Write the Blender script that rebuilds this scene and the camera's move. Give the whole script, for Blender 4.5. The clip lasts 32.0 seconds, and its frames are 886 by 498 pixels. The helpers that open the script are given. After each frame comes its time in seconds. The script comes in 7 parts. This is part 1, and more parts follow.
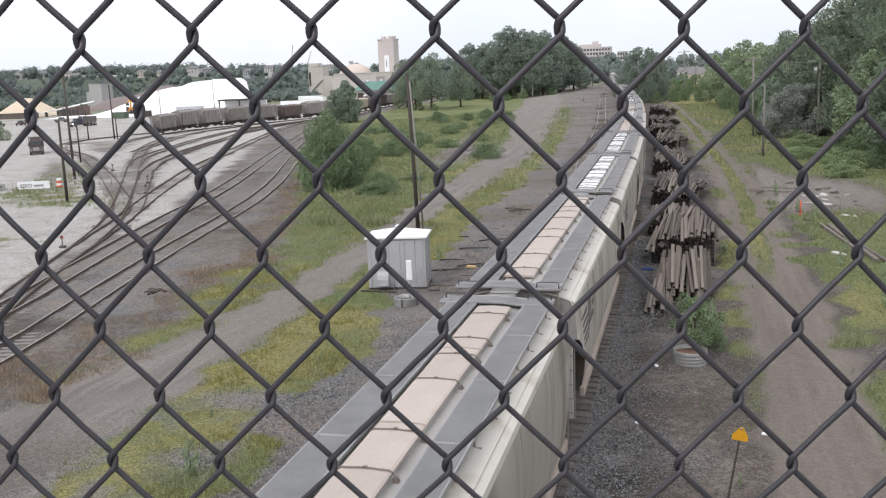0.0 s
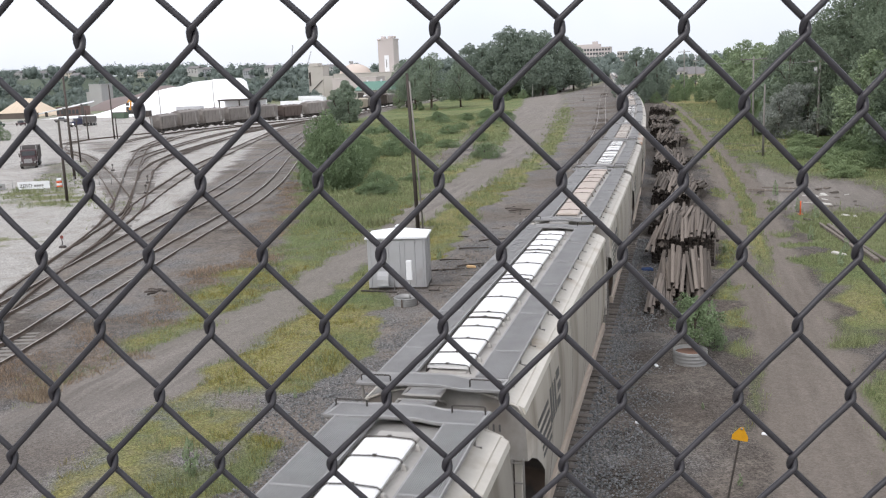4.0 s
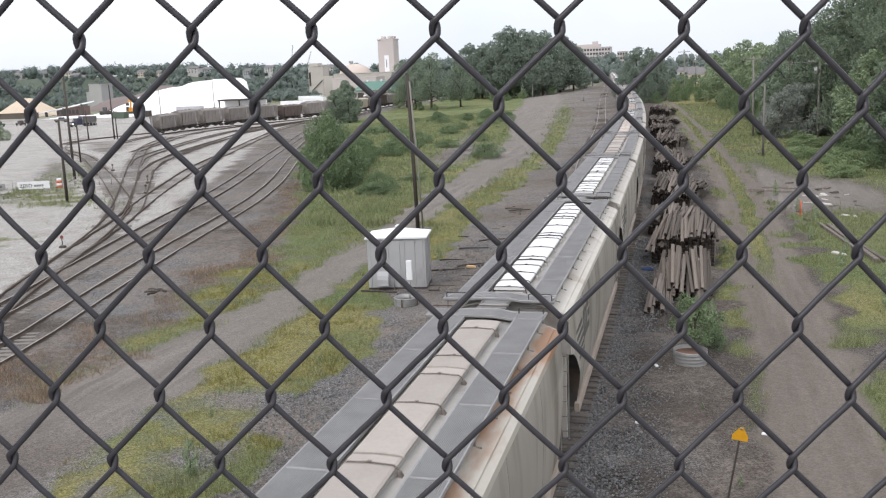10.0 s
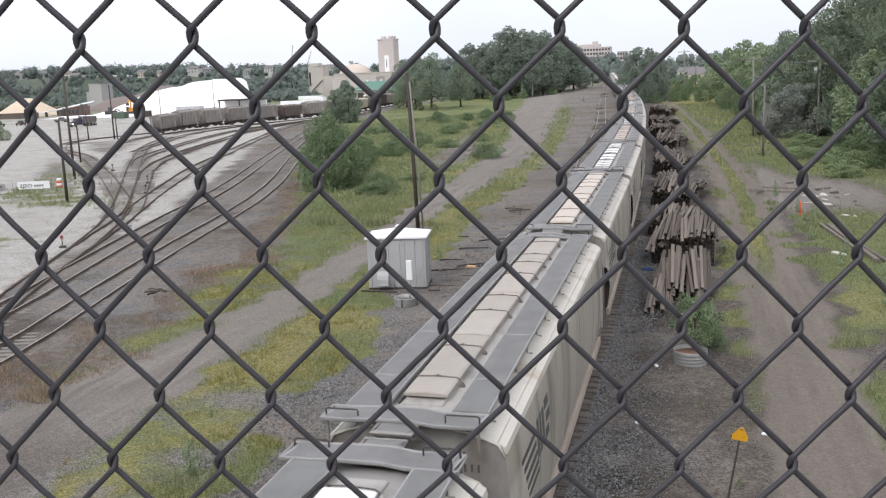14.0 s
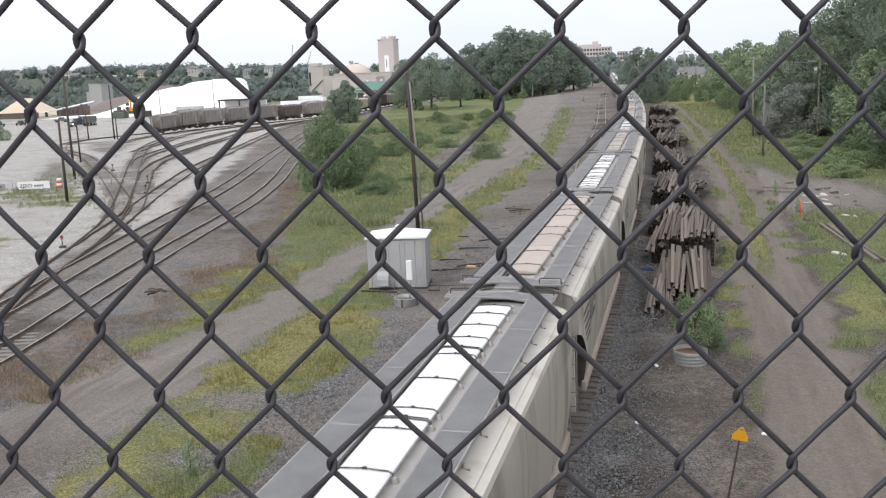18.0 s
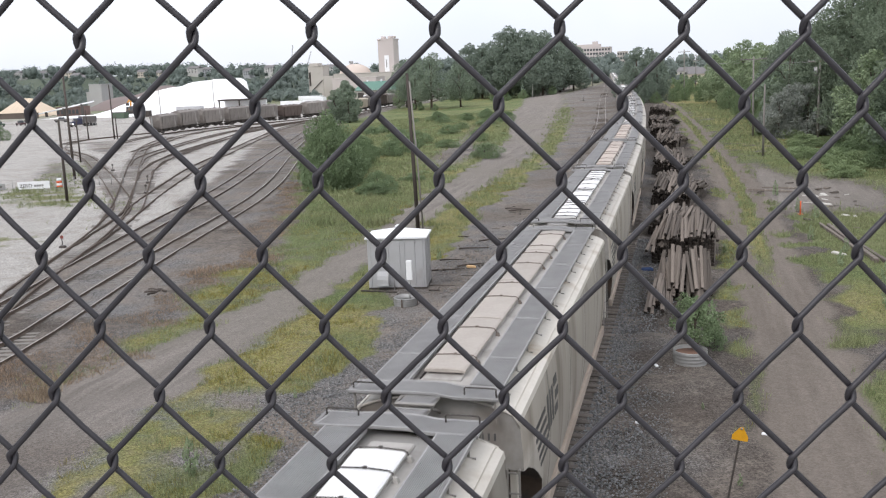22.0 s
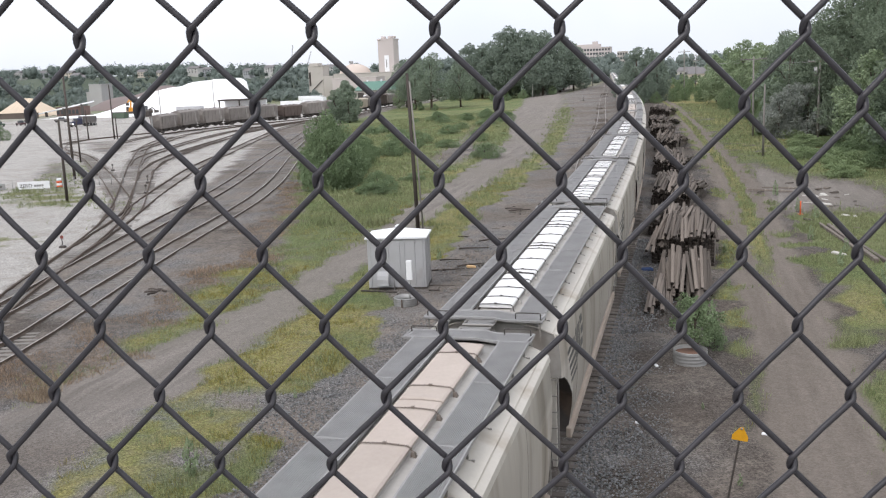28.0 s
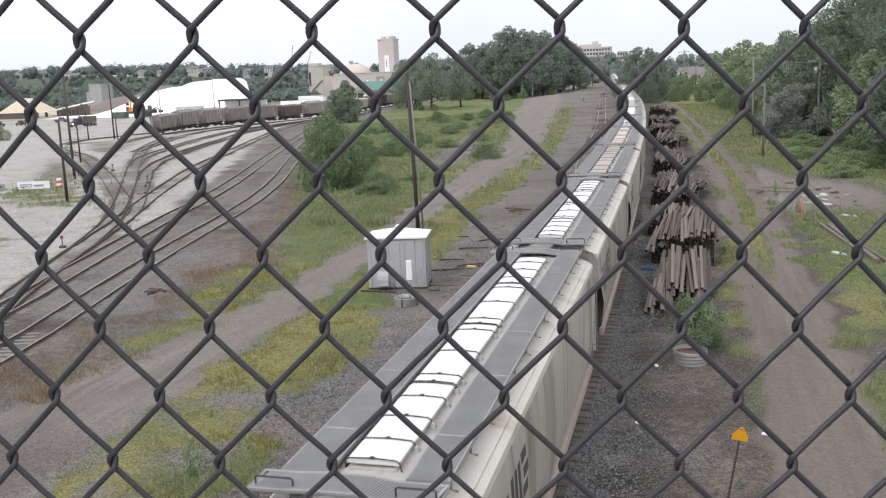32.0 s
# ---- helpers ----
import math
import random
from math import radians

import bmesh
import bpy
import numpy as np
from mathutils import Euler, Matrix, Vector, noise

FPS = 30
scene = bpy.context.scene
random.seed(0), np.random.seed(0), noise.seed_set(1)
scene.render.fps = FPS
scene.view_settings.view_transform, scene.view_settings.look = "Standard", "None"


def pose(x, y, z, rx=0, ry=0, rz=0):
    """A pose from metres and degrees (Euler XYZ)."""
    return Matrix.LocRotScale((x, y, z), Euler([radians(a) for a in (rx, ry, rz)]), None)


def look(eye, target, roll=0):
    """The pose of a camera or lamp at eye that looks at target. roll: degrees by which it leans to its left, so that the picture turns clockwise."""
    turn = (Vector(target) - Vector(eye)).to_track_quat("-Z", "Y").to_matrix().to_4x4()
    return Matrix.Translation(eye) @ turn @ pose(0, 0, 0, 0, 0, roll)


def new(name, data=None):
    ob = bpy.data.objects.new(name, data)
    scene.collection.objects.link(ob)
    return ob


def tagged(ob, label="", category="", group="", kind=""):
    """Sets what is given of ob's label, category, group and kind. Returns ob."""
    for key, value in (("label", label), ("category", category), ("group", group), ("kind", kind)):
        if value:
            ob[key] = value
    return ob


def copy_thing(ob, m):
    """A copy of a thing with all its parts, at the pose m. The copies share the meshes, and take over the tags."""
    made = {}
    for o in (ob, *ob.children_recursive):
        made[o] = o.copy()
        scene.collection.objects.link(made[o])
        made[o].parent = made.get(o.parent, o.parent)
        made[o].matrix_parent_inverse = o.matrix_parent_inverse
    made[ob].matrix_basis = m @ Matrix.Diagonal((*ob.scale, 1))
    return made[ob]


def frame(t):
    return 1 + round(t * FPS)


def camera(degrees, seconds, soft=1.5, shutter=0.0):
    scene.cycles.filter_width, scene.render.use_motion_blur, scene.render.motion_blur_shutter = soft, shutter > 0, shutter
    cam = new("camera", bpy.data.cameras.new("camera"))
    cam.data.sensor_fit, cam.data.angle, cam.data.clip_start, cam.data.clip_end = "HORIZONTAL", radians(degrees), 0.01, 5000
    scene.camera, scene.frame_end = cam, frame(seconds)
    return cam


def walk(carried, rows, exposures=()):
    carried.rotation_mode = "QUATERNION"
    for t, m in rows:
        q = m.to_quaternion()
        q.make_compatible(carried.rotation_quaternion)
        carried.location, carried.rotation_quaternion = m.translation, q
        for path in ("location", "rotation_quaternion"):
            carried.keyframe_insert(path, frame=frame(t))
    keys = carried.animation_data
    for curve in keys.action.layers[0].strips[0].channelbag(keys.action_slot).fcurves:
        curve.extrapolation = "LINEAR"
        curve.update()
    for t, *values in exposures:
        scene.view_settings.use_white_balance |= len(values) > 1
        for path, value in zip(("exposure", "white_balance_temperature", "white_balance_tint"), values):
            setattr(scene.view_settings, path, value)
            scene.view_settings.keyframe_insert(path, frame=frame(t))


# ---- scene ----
cam = camera(52.49, 32.0, soft=1.2, shutter=0.12)
EYE = (0.0, 0.0, 10.42)
YAW, PITCH = radians(15.556), radians(11.27)
AIM = (EYE[0] - 10 * math.sin(YAW) * math.cos(PITCH), EYE[1] + 10 * math.cos(YAW) * math.cos(PITCH), EYE[2] - 10 * math.sin(PITCH))
VIEW = look(EYE, AIM, -2.515)
walk(cam, [(0.0, VIEW), (32.0, VIEW)], [(0.0, 0.0, 6400, 14), (32.0, 0.0, 6400, 14)])

# ---- daylight: a bright overcast sky ----
world = bpy.data.worlds.new("overcast_sky")
scene.world = world
world.use_nodes = True
wn = world.node_tree
wn.nodes.clear()
w_out = wn.nodes.new("ShaderNodeOutputWorld")
w_sky = wn.nodes.new("ShaderNodeTexSky")
w_sky.sky_type = "NISHITA"
w_sky.sun_disc = False
w_sky.sun_elevation, w_sky.sun_rotation = radians(52), radians(150)
w_sky.dust_density = 4.0
w_sat = wn.nodes.new("ShaderNodeHueSaturation")
w_sat.inputs["Saturation"].default_value = 0.3
wn.links.new(w_sky.outputs[0], w_sat.inputs["Color"])
w_sky_bg = wn.nodes.new("ShaderNodeBackground")
w_sky_bg.inputs[1].default_value = 0.05
wn.links.new(w_sat.outputs[0], w_sky_bg.inputs[0])
w_cloud = wn.nodes.new("ShaderNodeBackground")
w_coord = wn.nodes.new("ShaderNodeTexCoord")
w_noise = wn.nodes.new("ShaderNodeTexNoise")
w_noise.inputs["Scale"].default_value = 2.2
w_noise.inputs["Detail"].default_value = 5
w_ramp = wn.nodes.new("ShaderNodeValToRGB")
w_ramp.color_ramp.elements[0].position, w_ramp.color_ramp.elements[0].color = 0.3, (0.74, 0.81, 0.88, 1)
w_ramp.color_ramp.elements[1].position, w_ramp.color_ramp.elements[1].color = 0.65, (0.92, 0.95, 0.98, 1)
wn.links.new(w_coord.outputs["Generated"], w_noise.inputs["Vector"])
wn.links.new(w_noise.outputs[0], w_ramp.inputs[0])
wn.links.new(w_ramp.outputs[0], w_cloud.inputs[0])
w_cloud.inputs[1].default_value = 1.06
w_add = wn.nodes.new("ShaderNodeAddShader")
wn.links.new(w_sky_bg.outputs[0], w_add.inputs[0])
wn.links.new(w_cloud.outputs[0], w_add.inputs[1])
wn.links.new(w_add.outputs[0], w_out.inputs[0])

sun = new("sun", bpy.data.lights.new("sun", "SUN"))
sun.data.energy, sun.data.angle, sun.data.color = 1.4, radians(20), (1.0, 0.97, 0.92)
sun.matrix_world = look((-40, -60, 100), (0, 20, 0))
# ---- materials ----
MATS = {}


def links_of(m):
    return m.node_tree.nodes, m.node_tree.links


def mat(name, colour, second=None, rough=0.8, metal=0.0, scale=3.0, fine=40.0, amount=0.5, bump=0.15, spot=None, spot_at=0.62, vary=0.0, spec=0.4, object_space=True, stretch=(1, 1, 1)):
    """Two scales of noise between two colours, an optional third for stains, fine relief."""
    if name in MATS:
        return MATS[name]
    m = bpy.data.materials.new(name)
    m.use_nodes = True
    n, l = links_of(m)
    bsdf = n["Principled BSDF"]
    bsdf.inputs["Roughness"].default_value = rough
    bsdf.inputs["Metallic"].default_value = metal
    bsdf.inputs["Specular IOR Level"].default_value = spec
    second = second or tuple(c * 0.7 for c in colour)
    co = n.new("ShaderNodeTexCoord")
    mp = n.new("ShaderNodeMapping")
    mp.inputs["Scale"].default_value = stretch
    l.new(co.outputs["Object"] if object_space else n.new("ShaderNodeNewGeometry").outputs["Position"], mp.inputs[0])
    big, small = n.new("ShaderNodeTexNoise"), n.new("ShaderNodeTexNoise")
    big.inputs["Scale"].default_value, big.inputs["Detail"].default_value = scale, 6
    small.inputs["Scale"].default_value, small.inputs["Detail"].default_value = fine, 3
    l.new(mp.outputs[0], big.inputs["Vector"])
    l.new(mp.outputs[0], small.inputs["Vector"])
    add = n.new("ShaderNodeMath")
    add.operation = "MULTIPLY_ADD"
    add.inputs[1].default_value = 0.5
    l.new(small.outputs[0], add.inputs[0])
    l.new(big.outputs[0], add.inputs[2])
    rng = n.new("ShaderNodeMapRange")
    rng.inputs[1].default_value, rng.inputs[2].default_value = 0.75 - 0.5 * (1 - amount) - 0.1, 0.75 + 0.5 * (1 - amount) + 0.1
    l.new(add.outputs[0], rng.inputs[0])
    mix = n.new("ShaderNodeMix")
    mix.data_type = "RGBA"
    mix.inputs[6].default_value, mix.inputs[7].default_value = (*colour, 1), (*second, 1)
    l.new(rng.outputs[0], mix.inputs[0])
    out = mix.outputs[2]
    if spot:
        sn = n.new("ShaderNodeTexNoise")
        sn.inputs["Scale"].default_value, sn.inputs["Detail"].default_value = scale * 0.6, 8
        l.new(mp.outputs[0], sn.inputs["Vector"])
        sr = n.new("ShaderNodeMapRange")
        sr.inputs[1].default_value, sr.inputs[2].default_value = spot_at - 0.05, spot_at + 0.08
        l.new(sn.outputs[0], sr.inputs[0])
        m2 = n.new("ShaderNodeMix")
        m2.data_type = "RGBA"
        m2.inputs[7].default_value = (*spot, 1)
        l.new(sr.outputs[0], m2.inputs[0])
        l.new(out, m2.inputs[6])
        out = m2.outputs[2]
    if vary:
        info = n.new("ShaderNodeObjectInfo")
        vr = n.new("ShaderNodeMapRange")
        vr.inputs[3].default_value, vr.inputs[4].default_value = 1 - vary, 1 + vary
        l.new(info.outputs["Random"], vr.inputs[0])
        hs = n.new("ShaderNodeHueSaturation")
        l.new(vr.outputs[0], hs.inputs["Value"])
        l.new(out, hs.inputs["Color"])
        out = hs.outputs[0]
    l.new(out, bsdf.inputs["Base Color"])
    if bump:
        bp = n.new("ShaderNodeBump")
        bp.inputs["Strength"].default_value = bump
        bp.inputs["Distance"].default_value = 0.02
        l.new(add.outputs[0], bp.inputs["Height"])
        l.new(bp.outputs[0], bsdf.inputs["Normal"])
    MATS[name] = m
    return m


def island_vary(m, low, high):
    """Brightness that differs from piece to piece of a joined mesh."""
    n, l = links_of(m)
    bsdf = n["Principled BSDF"]
    src = bsdf.inputs["Base Color"].links[0].from_socket
    geo = n.new("ShaderNodeNewGeometry")
    vr = n.new("ShaderNodeMapRange")
    vr.inputs[3].default_value, vr.inputs[4].default_value = low, high
    l.new(geo.outputs["Random Per Island"], vr.inputs[0])
    hs = n.new("ShaderNodeHueSaturation")
    l.new(vr.outputs[0], hs.inputs["Value"])
    l.new(src, hs.inputs["Color"])
    l.new(hs.outputs[0], bsdf.inputs["Base Color"])
    return m


def leaf_mat(name, colour, second):
    m = island_vary(mat(name, colour, second, rough=0.75, scale=0.5, fine=6, bump=0, spec=0.2), 0.82, 1.16)
    n, l = links_of(m)
    bsdf = n["Principled BSDF"]
    glow = n.new("ShaderNodeBsdfTranslucent")
    l.new(bsdf.inputs["Base Color"].links[0].from_socket, glow.inputs["Color"])
    mix = n.new("ShaderNodeMixShader")
    mix.inputs[0].default_value = 0.26
    l.new(bsdf.outputs[0], mix.inputs[1])
    l.new(glow.outputs[0], mix.inputs[2])
    l.new(mix.outputs[0], n["Material Output"].inputs["Surface"])
    return m


CAR_PAINT = mat("weathered_cream_grey_paint", (0.40, 0.37, 0.325), (0.30, 0.272, 0.235), rough=0.6, scale=0.8, fine=5, bump=0.015, spot=(0.20, 0.175, 0.145), spot_at=0.58, vary=0.12, stretch=(1, 1.6, 0.22))
CAR_RUST = mat("rust_streaked_cream_paint", (0.50, 0.47, 0.41), (0.42, 0.39, 0.34), rough=0.6, scale=0.9, fine=9, bump=0.03, spot=(0.32, 0.185, 0.11), spot_at=0.485, stretch=(2.0, 0.6, 2.0))
SILL_PAINT = mat("tan_dusty_sill", (0.40, 0.345, 0.29), (0.29, 0.235, 0.19), rough=0.8, scale=1, fine=9, bump=0.03)
EDGE_PAINT = mat("pale_cream_roof_edge_paint", (0.57, 0.54, 0.485), (0.46, 0.43, 0.38), rough=0.6, scale=1.2, fine=12, bump=0.03, spot=(0.34, 0.285, 0.22), spot_at=0.62, vary=0.08)
ROOF_PAINT = mat("sooty_light_grey_roof_paint", (0.44, 0.42, 0.39), (0.33, 0.315, 0.295), rough=0.6, scale=1.5, fine=14, bump=0.04, spot=(0.24, 0.22, 0.2), vary=0.08)
END_PAINT = mat("grimy_grey_end_paint", (0.30, 0.285, 0.265), (0.22, 0.21, 0.195), rough=0.65, scale=1.3, fine=12, bump=0.04, spot=(0.17, 0.15, 0.13))
# Slope sheets: grime, with the open end's shade put into the colour.
SLOPE_SHADE_GRIME = mat("soot_blackened_slope_sheet", (0.085, 0.075, 0.068), (0.05, 0.043, 0.038), rough=0.9, scale=1.5, fine=12, bump=0.05, spot=(0.14, 0.10, 0.075))
GRATE = mat("galvanised_grating_steel", (0.36, 0.355, 0.35), (0.25, 0.245, 0.24), rough=0.6, metal=0.15, scale=2, fine=30, bump=0.05)
HATCH_WHITE = mat("white_fibreglass_hatch", (0.78, 0.78, 0.77), (0.68, 0.67, 0.65), rough=0.45, scale=2, fine=25, bump=0.03)
HATCH_TAN = mat("dusty_tan_hatch", (0.50, 0.435, 0.385), (0.39, 0.33, 0.285), rough=0.7, scale=1.2, fine=14, bump=0.04, vary=0.08)
HATCH_DUST = mat("dusty_buff_hatch", (0.44, 0.40, 0.36), (0.33, 0.295, 0.26), rough=0.7, scale=1.2, fine=14, bump=0.04, vary=0.08)
HATCH_BUFF = mat("pale_buff_hatch", (0.58, 0.515, 0.455), (0.47, 0.41, 0.355), rough=0.7, scale=1.2, fine=14, bump=0.04, vary=0.08)
DUSTY_STRAP = mat("dusty_steel_strap", (0.20, 0.165, 0.14), (0.13, 0.11, 0.095), rough=0.8, fine=40)
STRAP = mat("dark_steel_strap", (0.045, 0.042, 0.04), (0.07, 0.06, 0.052), rough=0.7, fine=40)
DARK_STEEL = mat("black_grimy_steel", (0.045, 0.042, 0.04), (0.08, 0.065, 0.055), rough=0.75, scale=4, fine=30)
LOGO = mat("faded_black_stencil", (0.055, 0.055, 0.055), (0.09, 0.09, 0.088), rough=0.6, scale=5, bump=0)
RAIL = mat("worn_rail_steel", (0.40, 0.36, 0.33), (0.26, 0.21, 0.18), rough=0.35, metal=0.6, scale=0.6, fine=20, bump=0.03)
RAIL_SIDE = mat("rusty_rail_side", (0.13, 0.098, 0.078), (0.085, 0.065, 0.053), rough=0.85, scale=1, fine=20)
TIE = mat("weathered_sleeper_wood", (0.19, 0.165, 0.145), (0.11, 0.095, 0.082), rough=0.9, scale=3, fine=30, bump=0.4, vary=0.3, stretch=(0.3, 3, 3))
YARD_TIE = mat("bleached_sleeper_wood", (0.25, 0.235, 0.215), (0.17, 0.155, 0.14), rough=0.95, scale=2, fine=20, bump=0.3)
OLD_TIE = mat("old_creosoted_sleeper", (0.19, 0.163, 0.14), (0.092, 0.077, 0.066), rough=0.92, scale=2.5, fine=18, bump=0.5, vary=0.45, stretch=(3, 0.25, 3), spot=(0.235, 0.203, 0.176), spot_at=0.6)
# Dark end grain, blackened further to stand for shade on the end faces.
TIE_END = mat("black_creosoted_end_grain", (0.04, 0.032, 0.027), (0.025, 0.02, 0.017), rough=0.95, scale=6, fine=40, bump=0.3)
LADDER_TIE = mat("dark_stained_yard_sleeper", (0.15, 0.125, 0.105), (0.09, 0.075, 0.062), rough=0.95, scale=2, fine=20, bump=0.3)
STONE = island_vary(mat("crushed_ballast_stone", (0.22, 0.223, 0.224), (0.142, 0.144, 0.145), rough=0.9, scale=3, fine=20), 0.55, 1.45)
HUT_PAINT = mat("galvanised_hut_sheet", (0.42, 0.425, 0.43), (0.36, 0.36, 0.365), rough=0.5, scale=1.2, fine=18, bump=0.03, spot=(0.33, 0.32, 0.31))
WHITE_PAINT = mat("white_roof_paint", (0.84, 0.85, 0.86), (0.77, 0.78, 0.79), rough=0.45, scale=1.5, fine=20, bump=0.03)
CONCRETE = mat("pale_concrete", (0.42, 0.41, 0.39), (0.33, 0.32, 0.30), rough=0.9, scale=1.5, fine=25, spot=(0.25, 0.24, 0.22))
POLE_WOOD = mat("dark_pole_wood", (0.085, 0.07, 0.06), (0.055, 0.045, 0.04), rough=0.9, scale=1, fine=20, stretch=(4, 4, 0.3), vary=0.2)
GREY_WOOD = mat("grey_pole_wood", (0.26, 0.245, 0.225), (0.19, 0.175, 0.16), rough=0.9, scale=1, fine=20, stretch=(4, 4, 0.3), vary=0.15)
YELLOW = mat("yellow_marker_paint", (0.72, 0.37, 0.015), (0.60, 0.29, 0.012), rough=0.5, scale=5)
ORANGE = mat("orange_plastic", (0.70, 0.12, 0.03), (0.55, 0.10, 0.03), rough=0.5, scale=6)
RED = mat("red_paint", (0.30, 0.06, 0.045), rough=0.5)
GALV = mat("galvanised_steel", (0.36, 0.36, 0.355), (0.26, 0.26, 0.25), rough=0.45, metal=0.4, scale=4, fine=30)
VINYL = mat("black_vinyl_coating", (0.018, 0.0165, 0.02), (0.03, 0.027, 0.032), rough=0.42, scale=30, fine=200, bump=0.04, spec=0.5)
BARK = mat("tree_bark", (0.12, 0.095, 0.075), (0.07, 0.055, 0.045), rough=0.95, scale=3, fine=25, bump=0.5, stretch=(3, 3, 0.5))
# Dark and mid leaf greens are raised and greyed, haze put into them.
LEAF_DARK = leaf_mat("dark_green_leaves", (0.235, 0.285, 0.23), (0.175, 0.215, 0.17))
LEAF_MID = leaf_mat("mid_green_leaves", (0.25, 0.305, 0.225), (0.18, 0.225, 0.165))
LEAF_LIGHT = leaf_mat("light_green_leaves", (0.315, 0.385, 0.235), (0.225, 0.285, 0.17))
LEAF_BUSH = leaf_mat("fresh_green_leaves", (0.225, 0.295, 0.165), (0.145, 0.2, 0.105))
LEAF_WOOD = leaf_mat("deep_green_leaves", (0.225, 0.275, 0.19), (0.14, 0.18, 0.125))
LEAF_SCRUB = leaf_mat("scrubby_green_leaves", (0.30, 0.375, 0.20), (0.20, 0.26, 0.13))
LEAF_GREY = leaf_mat("silvery_grey_leaves", (0.35, 0.375, 0.335), (0.23, 0.25, 0.22))
GRASS = island_vary(mat("meadow_grass", (0.185, 0.24, 0.115), (0.27, 0.27, 0.15), rough=0.85, scale=0.25, fine=3, bump=0, spec=0.15, object_space=False), 0.6, 1.35)
GRASS_DRY = island_vary(mat("dry_yellow_grass", (0.24, 0.235, 0.06), (0.30, 0.25, 0.10), rough=0.85, scale=0.25, fine=3, bump=0, spec=0.15, object_space=False), 0.6, 1.3)
GRASS_DEAD = island_vary(mat("reddish_dead_grass", (0.285, 0.205, 0.15), (0.335, 0.27, 0.195), rough=0.9, scale=0.3, fine=3, bump=0, spec=0.1, object_space=False), 0.6, 1.3)


# ---- mesh tools ----
class Shape:
    """Collects vertices and faces for one mesh."""

    def __init__(self):
        self.v, self.f, self.mi, self.mats, self.smooth = [], [], [], [], []

    def slot(self, m):
        if m not in self.mats:
            self.mats.append(m)
        return self.mats.index(m)

    def add(self, verts, faces, m=None, smooth=False):
        o = len(self.v)
        self.v.extend(tuple(p) for p in verts)
        s = self.slot(m) if m else 0
        for f in faces:
            self.f.append(tuple(i + o for i in f))
            self.mi.append(s)
            self.smooth.append(smooth)
        return self

    def box(self, x0, y0, z0, x1, y1, z1, m=None, turn=None):
        p = [(x0, y0, z0), (x1, y0, z0), (x1, y1, z0), (x0, y1, z0), (x0, y0, z1), (x1, y0, z1), (x1, y1, z1), (x0, y1, z1)]
        if turn:
            p = [turn @ Vector(q) for q in p]
        return self.add(p, [(3, 2, 1, 0), (4, 5, 6, 7), (0, 1, 5, 4), (1, 2, 6, 5), (2, 3, 7, 6), (3, 0, 4, 7)], m)

    def slab(self, x0, y0, z0, x1, y1, z1, c=0.02, m=None, turn=None):
        """A box with its upright and top edges bevelled."""
        lo = [(x0 + c, y0), (x1 - c, y0), (x1, y0 + c), (x1, y1 - c), (x1 - c, y1), (x0 + c, y1), (x0, y1 - c), (x0, y0 + c)]
        cx, cy = (x0 + x1) / 2, (y0 + y1) / 2
        kx, ky = 1 - 2 * c / max(x1 - x0, 1e-6), 1 - 2 * c / max(y1 - y0, 1e-6)
        top = [(cx + (x - cx) * kx, cy + (y - cy) * ky) for x, y in lo]
        p = [(x, y, z0) for x, y in lo] + [(x, y, z1 - c) for x, y in lo] + [(x, y, z1) for x, y in top]
        if turn:
            p = [turn @ Vector(q) for q in p]
        fs = [tuple(range(7, -1, -1)), tuple(range(16, 24))]
        for a in (0, 8):
            fs += [(a + i, a + (i + 1) % 8, a + 8 + (i + 1) % 8, a + 8 + i) for i in range(8)]
        return self.add(p, fs, m)

    def tube(self, pts, r, sides=6, m=None, r2=None, caps=True, smooth=True):
        pts = [Vector(p) for p in pts]
        n = len(pts)
        rings, up = [], None
        for i, p in enumerate(pts):
            d = (pts[min(i + 1, n - 1)] - pts[max(i - 1, 0)]).normalized()
            if up is None:
                up = d.orthogonal().normalized()
            up = (up - d * up.dot(d)).normalized()
            side = d.cross(up)
            rr = r if r2 is None else r + (r2 - r) * i / max(n - 1, 1)
            rings += [p + (up * math.cos(a) + side * math.sin(a)) * rr for a in (2 * math.pi * k / sides for k in range(sides))]
        fs = [(i * sides + k, i * sides + (k + 1) % sides, (i + 1) * sides + (k + 1) % sides, (i + 1) * sides + k) for i in range(n - 1) for k in range(sides)]
        if caps:
            fs += [tuple(range(sides - 1, -1, -1)), tuple((n - 1) * sides + k for k in range(sides))]
        return self.add(rings, fs, m, smooth)

    def sweep(self, outline, rings, m=None, closed=True, caps=True, smooth=False):
        """Joins rings (lists of points of one length) into a skin."""
        k = len(rings[0])
        fs = []
        for i in range(len(rings) - 1):
            for j in range(k if closed else k - 1):
                fs.append((i * k + j, i * k + (j + 1) % k, (i + 1) * k + (j + 1) % k, (i + 1) * k + j))
        if caps:
            fs += [tuple(range(k - 1, -1, -1)), tuple((len(rings) - 1) * k + j for j in range(k))]
        return self.add([p for ring in rings for p in ring], fs, m, smooth)

    def mesh(self, name, m=None):
        me = bpy.data.meshes.new(name)
        me.from_pydata(self.v, [], self.f)
        for k in self.mats or [m]:
            me.materials.append(k)
        if len(self.mats) > 1:
            me.polygons.foreach_set("material_index", self.mi)
        me.polygons.foreach_set("use_smooth", self.smooth)
        me.update()
        return me


